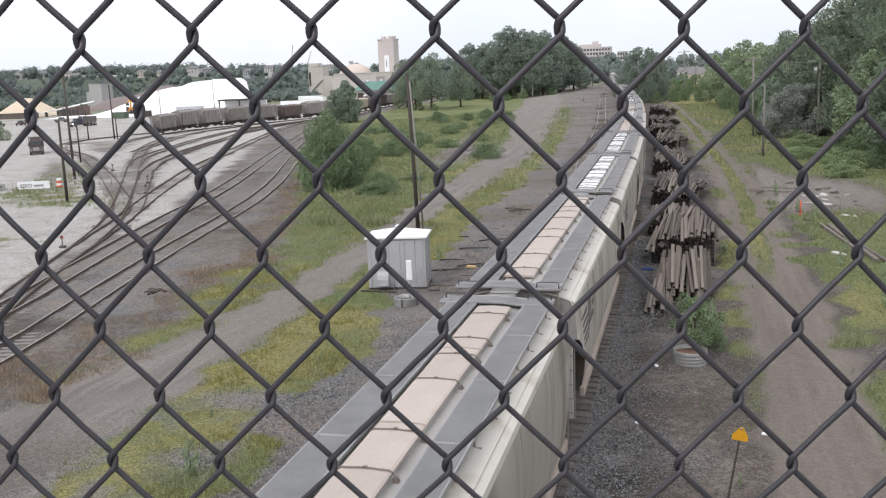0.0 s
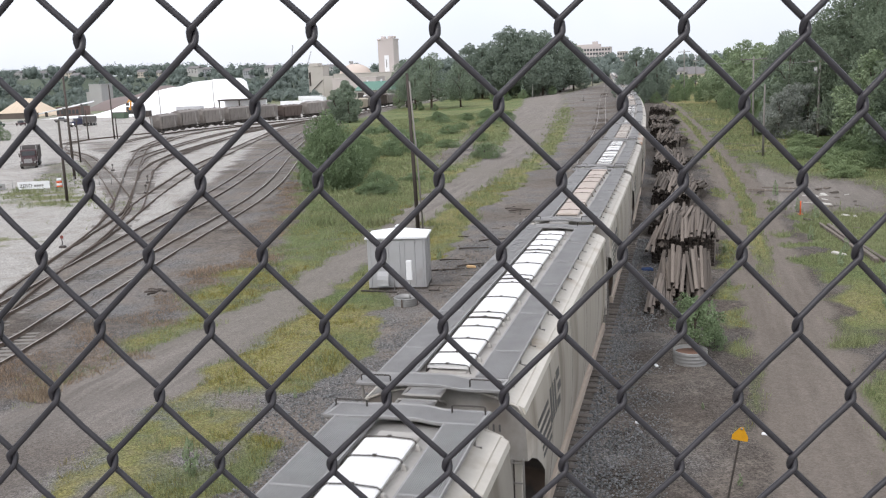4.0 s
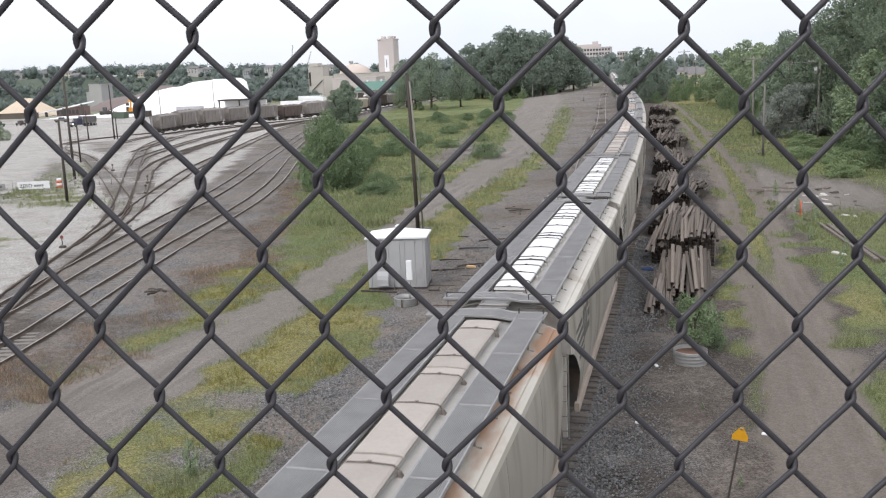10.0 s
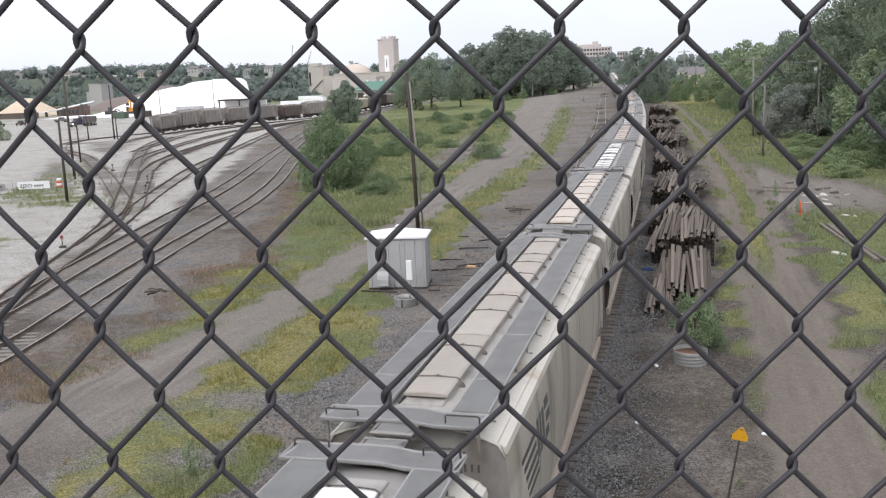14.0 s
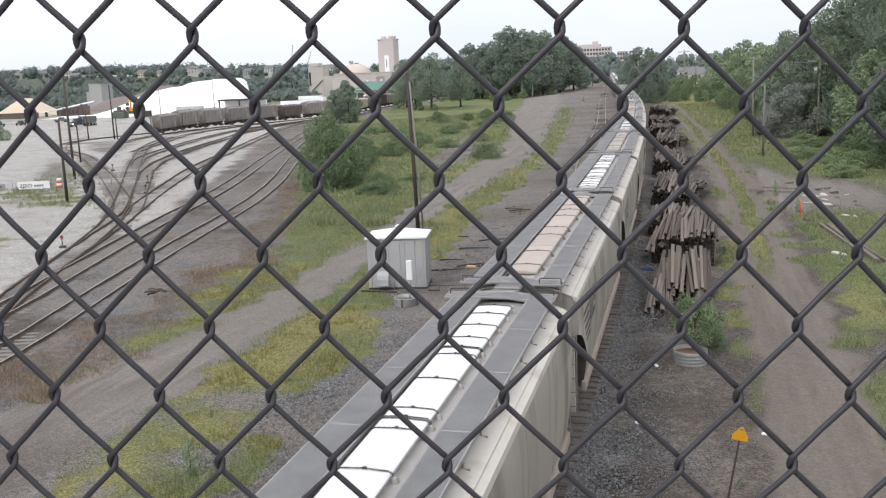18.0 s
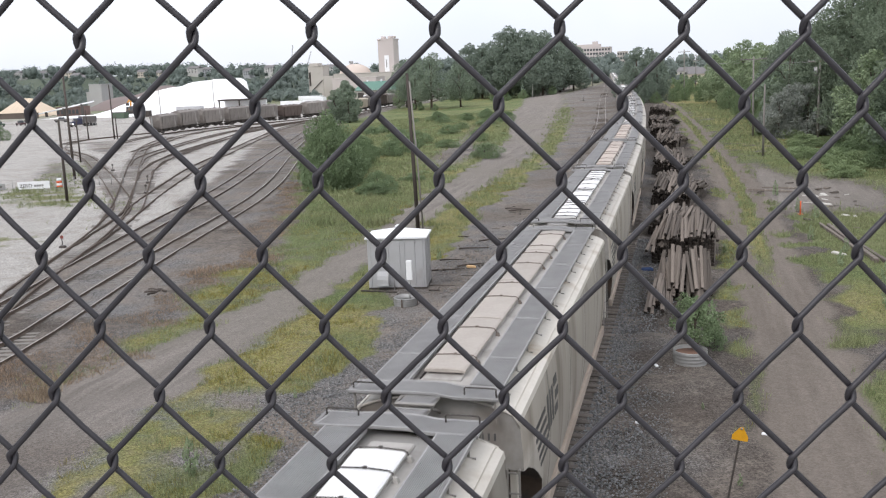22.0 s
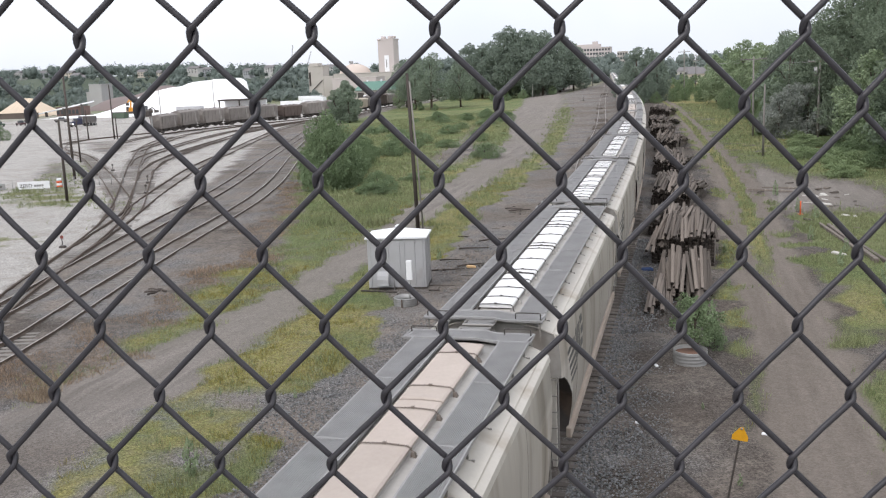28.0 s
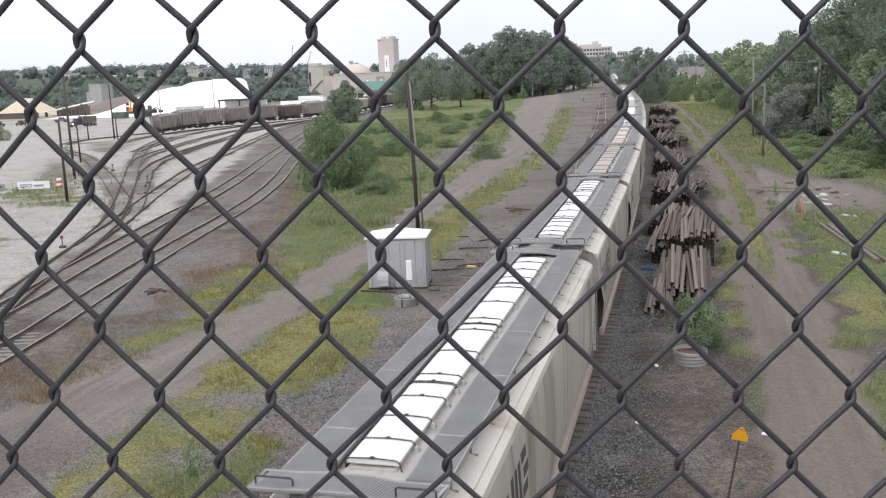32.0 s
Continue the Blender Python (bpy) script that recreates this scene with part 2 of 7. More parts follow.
def thing(name, shape, m, label, category, group="", kind="", at=None):
    ob = new(name, shape.mesh(name, m) if shape else None)
    if at is not None:
        ob.matrix_basis = at
    return tagged(ob, label, category, group, kind)


def part(name, shape, m, parent, label="", at=None):
    ob = new(name, shape.mesh(name, m))
    ob.parent = parent
    if at is not None:
        ob.matrix_basis = at
    return tagged(ob, label)


def again(ob, at, parent=None):
    """One more piece on the same mesh, under the same parent."""
    o = new(ob.name.split(".")[0], ob.data)
    o.parent = parent or ob.parent
    o.matrix_basis = at
    return o


def smooth_step(a, b, x):
    t = np.clip((np.asarray(x, float) - a) / (b - a), 0, 1)
    return t * t * (3 - 2 * t)


def ground_z(x, y):
    rho = np.hypot(x, y)
    return -0.35 - (1.2 * smooth_step(100, 200, rho) + 1.2 * smooth_step(200, 300, rho)) * smooth_step(35, 75, -np.asarray(x, float))


def gz(x, y):
    return float(ground_z(x, y))


def curve_through(pts, step=1.0):
    """Points about a step apart on a smooth line through control points (x, y)."""
    p = [Vector((a, b)) for a, b, *_ in pts]
    p = [p[0] * 2 - p[1], *p, p[-1] * 2 - p[-2]]
    out = []
    for i in range(1, len(p) - 2):
        n = max(2, int((p[i + 1] - p[i]).length / step))
        for k in range(n):
            t = k / n
            out.append(0.5 * (2 * p[i] + (p[i + 1] - p[i - 1]) * t + (2 * p[i - 1] - 5 * p[i] + 4 * p[i + 1] - p[i + 2]) * t * t + (3 * p[i] - p[i - 1] - 3 * p[i + 1] + p[i + 2]) * t ** 3))
    out.append(p[-2])
    return out


# the main line: straight under the bridge, then easing to the left
def main_line(s):
    """Place and heading of the main line, s metres up the track from the bridge."""
    a, b, k = 25.0, 175.0, 0.0885
    if s < a:
        return -4.43, s, 0.0
    if s < b:
        return -4.43 - k * (s - a) ** 2 / (2 * (b - a)), s, k * (s - a) / (b - a)
    return -4.43 - k * (b - a) / 2 - k * (s - b), s, k
# ---- the ground: one sheet to the horizon ----
LEFT_ROAD = [(-19.6, 0), (-19.8, 20), (-19.9, 26), (-19.5, 31), (-19.3, 36), (-19.25, 40), (-19.25, 47), (-19.5, 57), (-20.1, 64), (-20.5, 76), (-20.6, 82), (-21.6, 113), (-24.4, 140), (-26.0, 150), (-32.5, 190), (-37, 224), (-41, 260), (-55, 350), (-80, 600)]
RIGHT_ROAD = [(3.0, 0), (3.2, 23), (3.7, 30), (3.7, 39), (3.95, 50), (4.1, 65), (4.0, 82), (3.2, 100), (1.9, 125), (0.6, 150), (-3.0, 205), (-14, 330), (-30, 600)]

YARD_LINES = [
    [(-26, 22), (-31, 32), (-34.0, 37.9), (-36.6, 44.1), (-40.2, 52.5), (-43.8, 60.1), (-49.0, 69.6), (-57.9, 81.2), (-72.2, 98.9), (-96.2, 127.8), (-118, 150), (-130, 172), (-128, 200)],
    [(-43.8, 60.1), (-50.3, 71.3), (-61.2, 88.6), (-78.4, 115.8), (-99, 150), (-110.9, 177.1)],
    [(-34.6, 39.2), (-37.6, 46.2), (-41.0, 55.0), (-46.0, 66.5), (-56.1, 83.3), (-66.6, 101.1), (-75.0, 119), (-91.5, 166.8), (-103.5, 212.6), (-106, 260)],
    [(-41.0, 55.0), (-44.4, 63.2), (-49.2, 74.1), (-53.9, 85.5), (-60.2, 101.2), (-66.5, 119), (-83.2, 165.5), (-97, 212), (-103, 250)],
    [(-92, 136), (-101.3, 158), (-111.2, 189.6), (-115.9, 234.8), (-112, 270)],
    [(-72, 106), (-82.9, 125.7), (-97.3, 165.7), (-105.4, 208.1), (-108, 262)],
    [(-60, 90), (-66.5, 100.9), (-82.0, 135.9), (-96.1, 184.7), (-104, 232)],
]


def off_track(x, y):
    """Distance from the nearest yard track."""
    best = np.full(np.shape(x), 1e9)
    for line in YARD_LINES:
        for (ax, ay), (bx, by) in zip(line, line[1:]):
            dx, dy = bx - ax, by - ay
            k = np.clip(((x - ax) * dx + (y - ay) * dy) / (dx * dx + dy * dy), 0, 1)
            best = np.minimum(best, np.hypot(x - ax - k * dx, y - ay - k * dy))
    return best


def along(line, y):
    return np.interp(y, [q[1] for q in line], [q[0] for q in line])


def lumps(x, y, size, seed):
    """Soft random field between about -1 and 1."""
    out = np.zeros_like(x)
    rng = np.random.RandomState(seed)
    for k in range(7):
        a, ph, s = rng.uniform(0, 6.28), rng.uniform(0, 6.28), size * rng.uniform(0.6, 1.8)
        out += np.sin((x * math.cos(a) + y * math.sin(a)) * 6.28 / s + ph + 1.3 * np.sin((x * math.sin(a) - y * math.cos(a)) * 4.1 / s + k))
    return out / 3.2


def band(v, lo, hi, soft):
    return smooth_step(lo - soft, lo + soft, v) * (1 - smooth_step(hi - soft, hi + soft, v))


def meadow_edge(y):
    """Where the grass beyond the left road ends towards the sidings."""
    return np.interp(y, [0, 28, 36, 42, 52, 62, 76, 98, 130, 170, 200, 240, 310], [-21.6, -22.8, -23.5, -23.9, -25.3, -29, -34.5, -44.5, -58, -74, -81, -91, -104])


def cover(x, y):
    """What covers the ground: shares of grass, dry grass, road gravel, pale stone, brown earth."""
    x, y = np.asarray(x, float), np.asarray(y, float)
    n1, n2, n3 = lumps(x, y, 9.0, 1), lumps(x, y, 3.2, 2), lumps(x, y, 26.0, 3)
    lr, rr = along(LEFT_ROAD, y), along(RIGHT_ROAD, y)
    half = np.interp(y, [0, 26, 31, 36, 47, 57, 64, 76, 82, 113, 140, 150, 190, 224, 350], [2.7, 2.6, 2.2, 1.75, 1.45, 1.65, 1.7, 2.1, 2.4, 2.8, 3.1, 3.5, 4.8, 5.6, 7.0])
    d = x - lr
    main_x = np.interp(y, [0, 25, 75, 125, 175, 600], [-4.36, -4.36, -5.1, -7.3, -11.0, -48.6])
    road = band(d + 0.5 * n2, -half, half, 0.5 + 0.4 * n2 ** 2 + 0.006 * y) * (1 - 0.45 * smooth_step(0.25, 0.9, n1) * smooth_step(70, 110, y))
    road *= 1 - 0.6 * (1 - smooth_step(20.5, 27, y - 0.3 * (x + 19)))
    # right-hand service road, two ruts with grass between them
    e = x - rr
    wob = 0.25 * n2
    road2 = band(e + wob, np.interp(y, [0, 34, 48], [-1.0, -1.25, -1.9]), np.interp(y, [0, 34, 48], [2.4, 2.2, 1.9]), 0.45)
    strip = band(e + 0.6 * wob, -0.45, 0.45, 0.2) * smooth_step(40, 56, y) * smooth_step(-1.0, -0.2, n1 + 0.5)
    rut = road2 * (1 - 0.8 * strip)
    # grass between the left road and the ballast
    edge = np.interp(y, [0, 19, 23, 26.8, 27.5, 30.7, 34.5, 38, 42, 46, 50, 67.7, 85, 106, 130, 170, 190, 220, 350], [-11.6, -12.0, -12.3, -14.0, -13.0, -12.4, -12.4, -13.7, -15.4, -15.0, -14.2, -15.2, -15.1, -16.1, -17.7, -21.5, -23.6, -27.5, -46])
    loose = 0.12 + 0.005 * np.clip(y - 45, 0, 200)
    g1 = smooth_step(-0.3 - loose, 0.5 + loose, d - half + 0.4 * n2 + 0.8 * loose * n1) * (1 - smooth_step(-loose, loose, x - edge + 0.5 * n1 + 0.5 * n2)) * (1 - 0.35 * smooth_step(0.2, 0.9, n2) * smooth_step(50, 80, y))
    g1 *= 1 - 0.5 * smooth_step(125, 185, y - 10 * n1)
    g1 *= 1 - 0.95 * np.exp(-(((x + 14.6) / 2.0) ** 2 + ((y - 26.2) / 1.1) ** 2)) - 0.5 * np.exp(-(((x + 13.9) / 1.3) ** 2 + ((y - 21.5) / 1.3) ** 2))
    g1 *= 1 - 0.5 * smooth_step(0.0, 0.6, n2 + 0.4 * lumps(x, y, 1.3, 9)) * (1 - smooth_step(23.5, 26, y)) - 0.3 * smooth_step(0.1, 0.7, lumps(x, y, 1.6, 10))
    # grass and meadow beyond the left road
    far_edge = meadow_edge(y)
    g2 = (1 - smooth_step(-0.3, 0.7, d + half + 0.5 * n2)) * smooth_step(-1.2, 1.2, x - far_edge + 1.2 * n1)
    earth = (1 - smooth_step(-0.5, 1.2, d + half + 0.5 * n2)) * smooth_step(-1.0, 1.0, x - far_edge + np.interp(y, [26, 36, 60], [3.2, 2.6, 3.4]) + 1.2 * n1) * (1 - g2)
    g2 *= 1 - 0.9 * np.exp(-(((x + 28.5) / 4.6) ** 2 + ((y - 116) / 15) ** 2)) - 0.55 * np.exp(-((x + 27 + 0.18 * (y - 100)) / 1.6) ** 2) * band(y, 96, 175, 8)
    near = 1 - smooth_step(58, 74, y)
    g2 = np.clip(g2 * (1 - near * np.clip(0.15 - 0.4 * n2, 0, 0.6)), 0, 1)
    # right-hand verge
    verge = smooth_step(-0.4, 0.6, e - 1.7 + 0.5 * n2) * smooth_step(-0.3, 0.7, n1 * 0.7 + 0.5 * n2 + np.where(y < 70, -0.05, 0.7) + 0.12 * (e - 3))
    bare = np.exp(-(((e - 6.8) / 4.6) ** 2 + ((y - 76 + 0.3 * (x - 10)) / 10) ** 2)) + 0.8 * np.exp(-(((e - 3.2) / 1.3) ** 2 + ((y - 82) / 16) ** 2))
    verge *= 1 - np.clip(1.5 * bare, 0, 1)
    road = np.maximum(road, np.clip(1.1 * bare, 0, 0.9) * smooth_step(1.2, 2.2, e))
    verge = np.clip(verge + band(y + n1, 37, 63, 3) * smooth_step(2.5, 3.5, e + 0.5 * n2), 0, 1)
    inner = band(e + 0.4 * n2, np.interp(y, [0, 30, 45, 60, 150], [-1.6, -1.7, -2.6, -1.9, -2.2]), -1.2, 0.3) * smooth_step(-0.1, 0.6, n1 + 0.4 * n2 + 0.15) * 0.8
    grass = np.clip(g1 + g2 + verge + inner + strip, 0, 1)
    dry = np.clip(g1 * (0.74 + 0.4 * n1) + strip * 0.8 + inner * 0.5 + g2 * np.clip(0.32 + 0.4 * n3 + 0.1 * (1 - smooth_step(68, 86, y)) - 0.3 * smooth_step(170, 210, y) + 0.2 * n1, 0, 1) + verge * np.clip(0.15 + 0.4 * n3 + 0.55 * smooth_step(85, 130, y), 0, 1), 0, 1)
    # the stone yard to the left
    line = np.interp(y, [0, 42, 48, 56, 66, 79, 93, 113, 140, 190, 260, 330], [-33, -36.2, -37.4, -38.8, -42.2, -47.2, -52, -59.6, -72, -92, -104, -110])
    yard = 1 - smooth_step(-1.0, 1.0, x - line + 0.8 * n1)
    close = np.maximum(1 - smooth_step(70, 84, y + 0.12 * (x + 50) + 3 * n1), band(x - line, -7.5, 0.5, 1.2))
    pale = yard * np.clip(0.9 * close + (1 - close) * (0.5 + 0.3 * n1 + 0.22 * n3 + 0.35 * smooth_step(150, 230, y)) + 0.1 * n2, 0.0, 1)
    away = off_track(x, y)
    rim = np.interp(y, [80, 90, 115, 154, 223, 300], [-66, -75.4, -92.6, -122, -172, -226])
    dirt = band(x - rim + 1.2 * n1 + 0.8 * n2, 0.6, np.interp(y, [84, 110, 150], [9, 17, 20]), 2.0) * band(y + 2 * n1, 87, 165, 6)
    stripe = band(away + 0.5 * n2, 1.2, 3.8, 0.5) * smooth_step(58, 68, y)
    pale = yard * np.clip(np.maximum(pale * (1 - 0.38 * dirt), 0.95 * stripe) * (0.58 + 0.42 * smooth_step(0.6, 1.0, away + 0.2 * n2)), 0, 1)
    # weedy verge between the paved apron and the first siding
    verge_l = smooth_step(-0.8, 0.8, x - np.interp(y, [66, 74, 92, 115], [-70, -66, -76, -92.6]) + 0.6 * n1) * (1 - smooth_step(-2.0, 0.5, x - np.interp(y, [70, 77, 109, 125], [-53, -57.5, -80, -93]))) * smooth_step(68, 72, y + 1.2 * n1) * (1 - smooth_step(108, 132, y))
    pale = pale * (1 - 0.2 * verge_l)
    weeds = np.exp(-(((x + 51) / 6) ** 2 + ((y - 53) / 3.5) ** 2)) + np.exp(-(((x + 62) / 10) ** 2 + ((y - 76 + 0.45 * (x + 62)) / 2.6) ** 2)) + 0.8 * band(x, -100, -70, 8) * band(y - 215 + 0.2 * (x + 90), -12, 12, 5)
    weeds = np.clip(weeds * (0.5 + 0.7 * n2) + 0.42 * verge_l * (0.75 + 0.5 * n2 + 0.35 * n1), 0, 0.75) * yard
    apron = (1 - smooth_step(-0.8, 0.8, x - rim + 0.7 * n1)) * band(y, 83, 205, 3)
    pale = np.clip(np.maximum(pale, 0.85 * apron), 0, 1)
    far = smooth_step(330, 520, np.hypot(x, y)) * smooth_step(25, 60, abs(x - main_x))
    grass = np.clip(grass * (1 - yard) + weeds + 0.75 * far + smooth_step(11, 16, e) , 0, 1)
    road, rut = road * (1 - far), rut * (1 - far)
    dry = np.clip(dry * (1 - yard) + 0.6 * weeds, 0, 1)
    bank = smooth_step(-2.6, -1.6, x - (main_x + 4.36) + 0.3 * n2) * (0.75 + 0.25 * n1)
    corner = (1 - smooth_step(20.5, 27, y - 0.3 * (x + 19))) * (1 - smooth_step(-18.5, -16.5, x)) * smooth_step(-26, -23, x)
    plain = (1 - smooth_step(-0.5, 0.5, d + half)) * np.clip(0.1 + 0.4 * n1 + 0.3 * n3, 0, 1)
    earth = np.clip(np.maximum(np.maximum(np.maximum((0.5 - 0.1 * smooth_step(70, 90, y)) * earth, bank), plain), 0.8 * corner) * (1 - yard), 0, 1)
    return grass, dry, road, pale, earth, rut


def spaced(*runs):
    out = []
    for a, b, st in runs:
        out += list(np.arange(a, b, st))
    return np.array(out)


def build_ground():
    xs = spaced((-4000, -800, 400), (-800, -300, 50), (-300, -120, 6), (-120, -60, 1.6), (-60, -36, 0.7), (-36, 10, 0.35), (10, 26, 0.8), (26, 80, 4), (80, 400, 40), (400, 4001, 450))
    ys = spaced((-600, -20, 60), (-20, 14, 4), (14, 50, 0.35), (50, 90, 0.6), (90, 160, 1.2), (160, 300, 3), (300, 700, 12), (700, 5001, 430))
    X, Y = np.meshgrid(xs, ys)
    main_x = np.interp(Y, [0, 25, 75, 125, 175, 600], [-4.36, -4.36, -5.1, -7.3, -11.0, -48.6])
    Z = ground_z(X, Y) + 0.035 * lumps(X, Y, 2.6, 5) * (np.hypot(X, Y) < 120) + 0.05 * lumps(X, Y, 11, 6)
    rise = 1 - smooth_step(1.5, 3.0, abs(X - main_x))
    Z = Z * (1 - rise) + rise * -0.215
    grass, dry, road, pale, earth, rut = cover(X, Y)
    Z -= 0.06 * np.maximum(road, rut) * (np.hypot(X, Y) < 200)
    nx, ny = len(xs), len(ys)
    idx = np.arange(nx * ny).reshape(ny, nx)
    faces = np.stack([idx[:-1, :-1], idx[:-1, 1:], idx[1:, 1:], idx[1:, :-1]], -1).reshape(-1, 4)
    me = bpy.data.meshes.new("ground")
    me.from_pydata(np.stack([X, Y, Z], -1).reshape(-1, 3).tolist(), [], faces.tolist())
    for name, val in (("grass", grass), ("dry", dry), ("gravel", road), ("pale", pale), ("earth", earth), ("rut", rut)):
        me.attributes.new(name, "FLOAT", "POINT").data.foreach_set("value", val.ravel().astype(np.float32))
    me.polygons.foreach_set("use_smooth", [True] * len(faces))
    m = bpy.data.materials.new("ballast_gravel_and_grass_ground")
    m.use_nodes = True
    n, l = links_of(m)
    bsdf = n["Principled BSDF"]
    bsdf.inputs["Roughness"].default_value = 0.95
    bsdf.inputs["Specular IOR Level"].default_value = 0.15
    pos = n.new("ShaderNodeNewGeometry").outputs["Position"]

    def noisy(scale, detail=4, rough=0.6):
        t = n.new("ShaderNodeTexNoise")
        t.inputs["Scale"].default_value, t.inputs["Detail"].default_value, t.inputs["Roughness"].default_value = scale, detail, rough
        l.new(pos, t.inputs["Vector"])
        return t.outputs[0]

    def cells(scale):
        t = n.new("ShaderNodeTexVoronoi")
        t.inputs["Scale"].default_value = scale
        l.new(pos, t.inputs["Vector"])
        return t

    def blend(fac, a, b):
        x = n.new("ShaderNodeMix")
        x.data_type = "RGBA"
        for sock, val in ((x.inputs[0], fac), (x.inputs[6], a), (x.inputs[7], b)):
            if isinstance(val, tuple):
                sock.default_value = (*val, 1)
            elif isinstance(val, float):
                sock.default_value = val
            else:
                l.new(val, sock)
        return x.outputs[2]

    def ramped(sock, lo, hi):
        r = n.new("ShaderNodeMapRange")
        r.inputs[1].default_value, r.inputs[2].default_value = lo, hi
        l.new(sock, r.inputs[0])
        return r.outputs[0]

    def mask(name, wild, lo=0.2, hi=0.8):
        a = n.new("ShaderNodeAttribute")
        a.attribute_name = name
        q = n.new("ShaderNodeMath")
        q.operation = "MULTIPLY_ADD"
        l.new(wild, q.inputs[0])
        q.inputs[1].default_value = 0.9
        l.new(a.outputs["Fac"], q.inputs[2])
        q2 = n.new("ShaderNodeMath")
        q2.operation = "SUBTRACT"
        l.new(q.outputs[0], q2.inputs[0])
        q2.inputs[1].default_value = 0.45
        return ramped(q2.outputs[0], lo, hi)

    mp = n.new("ShaderNodeMapping")
    mp.inputs["Scale"].default_value = (2.4, 0.16, 1)
    l.new(pos, mp.inputs[0])
    ruts = n.new("ShaderNodeTexNoise")
    ruts.inputs["Scale"].default_value, ruts.inputs["Detail"].default_value = 1.0, 5
    l.new(mp.outputs[0], ruts.inputs["Vector"])
    grain, clump, broad, drift = noisy(14, 6, 0.7), noisy(2.2, 6, 0.65), noisy(0.35, 5), noisy(0.06, 4)
    stones = cells(19)
    fines = cells(42)
    ballast = blend(ramped(stones.outputs["Distance"], 0.1, 0.75), (0.31, 0.305, 0.30), (0.09, 0.085, 0.082))
    ballast = blend(ramped(broad, 0.4, 0.65), ballast, blend(grain, (0.155, 0.132, 0.113), (0.29, 0.252, 0.217)))
    ballast = blend(ramped(drift, 0.47, 0.6), ballast, blend(ramped(clump, 0.3, 0.7), (0.20, 0.173, 0.149), (0.113, 0.097, 0.083)))
    gravel = blend(ramped(ruts.outputs[0], 0.38, 0.62), (0.292, 0.264, 0.238), (0.188, 0.169, 0.152))
    gravel = blend(ramped(broad, 0.42, 0.7), gravel, blend(ramped(clump, 0.3, 0.7), (0.285, 0.26, 0.236), (0.224, 0.203, 0.184)))
    gravel = blend(ramped(drift, 0.45, 0.6), gravel, blend(ramped(clump, 0.3, 0.7), (0.275, 0.25, 0.222), (0.205, 0.188, 0.16)))
    gravel = blend(ramped(fines.outputs["Distance"], 0.35, 1.1), gravel, (0.16, 0.14, 0.125))
    soil = blend(ramped(stones.outputs["Distance"], 0.1, 0.8), (0.15, 0.132, 0.116), (0.05, 0.043, 0.038))
    soil = blend(ramped(broad, 0.42, 0.66), soil, blend(ramped(clump, 0.3, 0.7), (0.145, 0.122, 0.105), (0.09, 0.077, 0.067)))
    lime = blend(ramped(clump, 0.35, 0.75), (0.45, 0.435, 0.41), (0.345, 0.325, 0.30))
    lime = blend(ramped(broad, 0.45, 0.68), lime, blend(ramped(grain, 0.3, 0.7), (0.385, 0.36, 0.33), (0.30, 0.275, 0.25)))
    turf = blend(ramped(clump, 0.3, 0.7), (0.15, 0.19, 0.07), (0.24, 0.23, 0.125))
    turf = blend(ramped(drift, 0.42, 0.62), turf, (0.125, 0.175, 0.065))
    turf = blend(ramped(grain, 0.35, 0.75), turf, (0.095, 0.11, 0.055))
    straw = blend(ramped(clump, 0.3, 0.7), (0.245, 0.24, 0.075), (0.29, 0.25, 0.14))
    straw = blend(ramped(grain, 0.4, 0.75), straw, (0.13, 0.12, 0.05))
    col = blend(mask("earth", clump), ballast, soil)
    col = blend(mask("pale", clump), col, lime)
    col = blend(mask("gravel", clump), col, gravel)
    lane = blend(ramped(ruts.outputs[0], 0.35, 0.65), (0.222, 0.192, 0.166), (0.17, 0.146, 0.125))
    lane = blend(ramped(broad, 0.4, 0.68), lane, blend(ramped(clump, 0.35, 0.7), (0.212, 0.183, 0.158), (0.172, 0.15, 0.127)))
    col = blend(mask("rut", clump), col, lane)
    col = blend(mask("grass", clump), col, blend(mask("dry", broad), turf, straw))
    pebble = n.new("ShaderNodeTexVoronoi")
    pebble.inputs["Scale"].default_value = 20
    l.new(pos, pebble.inputs["Vector"])
    shade = n.new("ShaderNodeSeparateColor")
    l.new(pebble.outputs["Color"], shade.inputs[0])
    patch = n.new("ShaderNodeMath")
    patch.operation = "MULTIPLY_ADD"
    l.new(shade.outputs[0], patch.inputs[0])
    patch.inputs[1].default_value = 0.55
    l.new(noisy(5, 8, 0.75), patch.inputs[2])
    val = n.new("ShaderNodeMapRange")
    val.inputs[1].default_value, val.inputs[2].default_value, val.inputs[3].default_value, val.inputs[4].default_value = 0.35, 1.15, 0.47, 1.52
    l.new(patch.outputs[0], val.inputs[0])
    hue = n.new("ShaderNodeHueSaturation")
    l.new(val.outputs[0], hue.inputs["Value"])
    l.new(col, hue.inputs["Color"])
    calm = n.new("ShaderNodeMath")
    calm.operation = "MULTIPLY"
    calm.inputs[1].default_value = 0.6
    firm = n.new("ShaderNodeMath")
    firm.operation = "MAXIMUM"
    l.new(mask("gravel", clump), firm.inputs[0])
    l.new(mask("rut", clump), firm.inputs[1])
    l.new(firm.outputs[0], calm.inputs[0])
    l.new(blend(calm.outputs[0], hue.outputs[0], col), bsdf.inputs["Base Color"])
    bp = n.new("ShaderNodeBump")
    bp.inputs["Strength"].default_value, bp.inputs["Distance"].default_value = 0.65, 0.05
    hsum = n.new("ShaderNodeMath")
    l.new(grain, hsum.inputs[0])
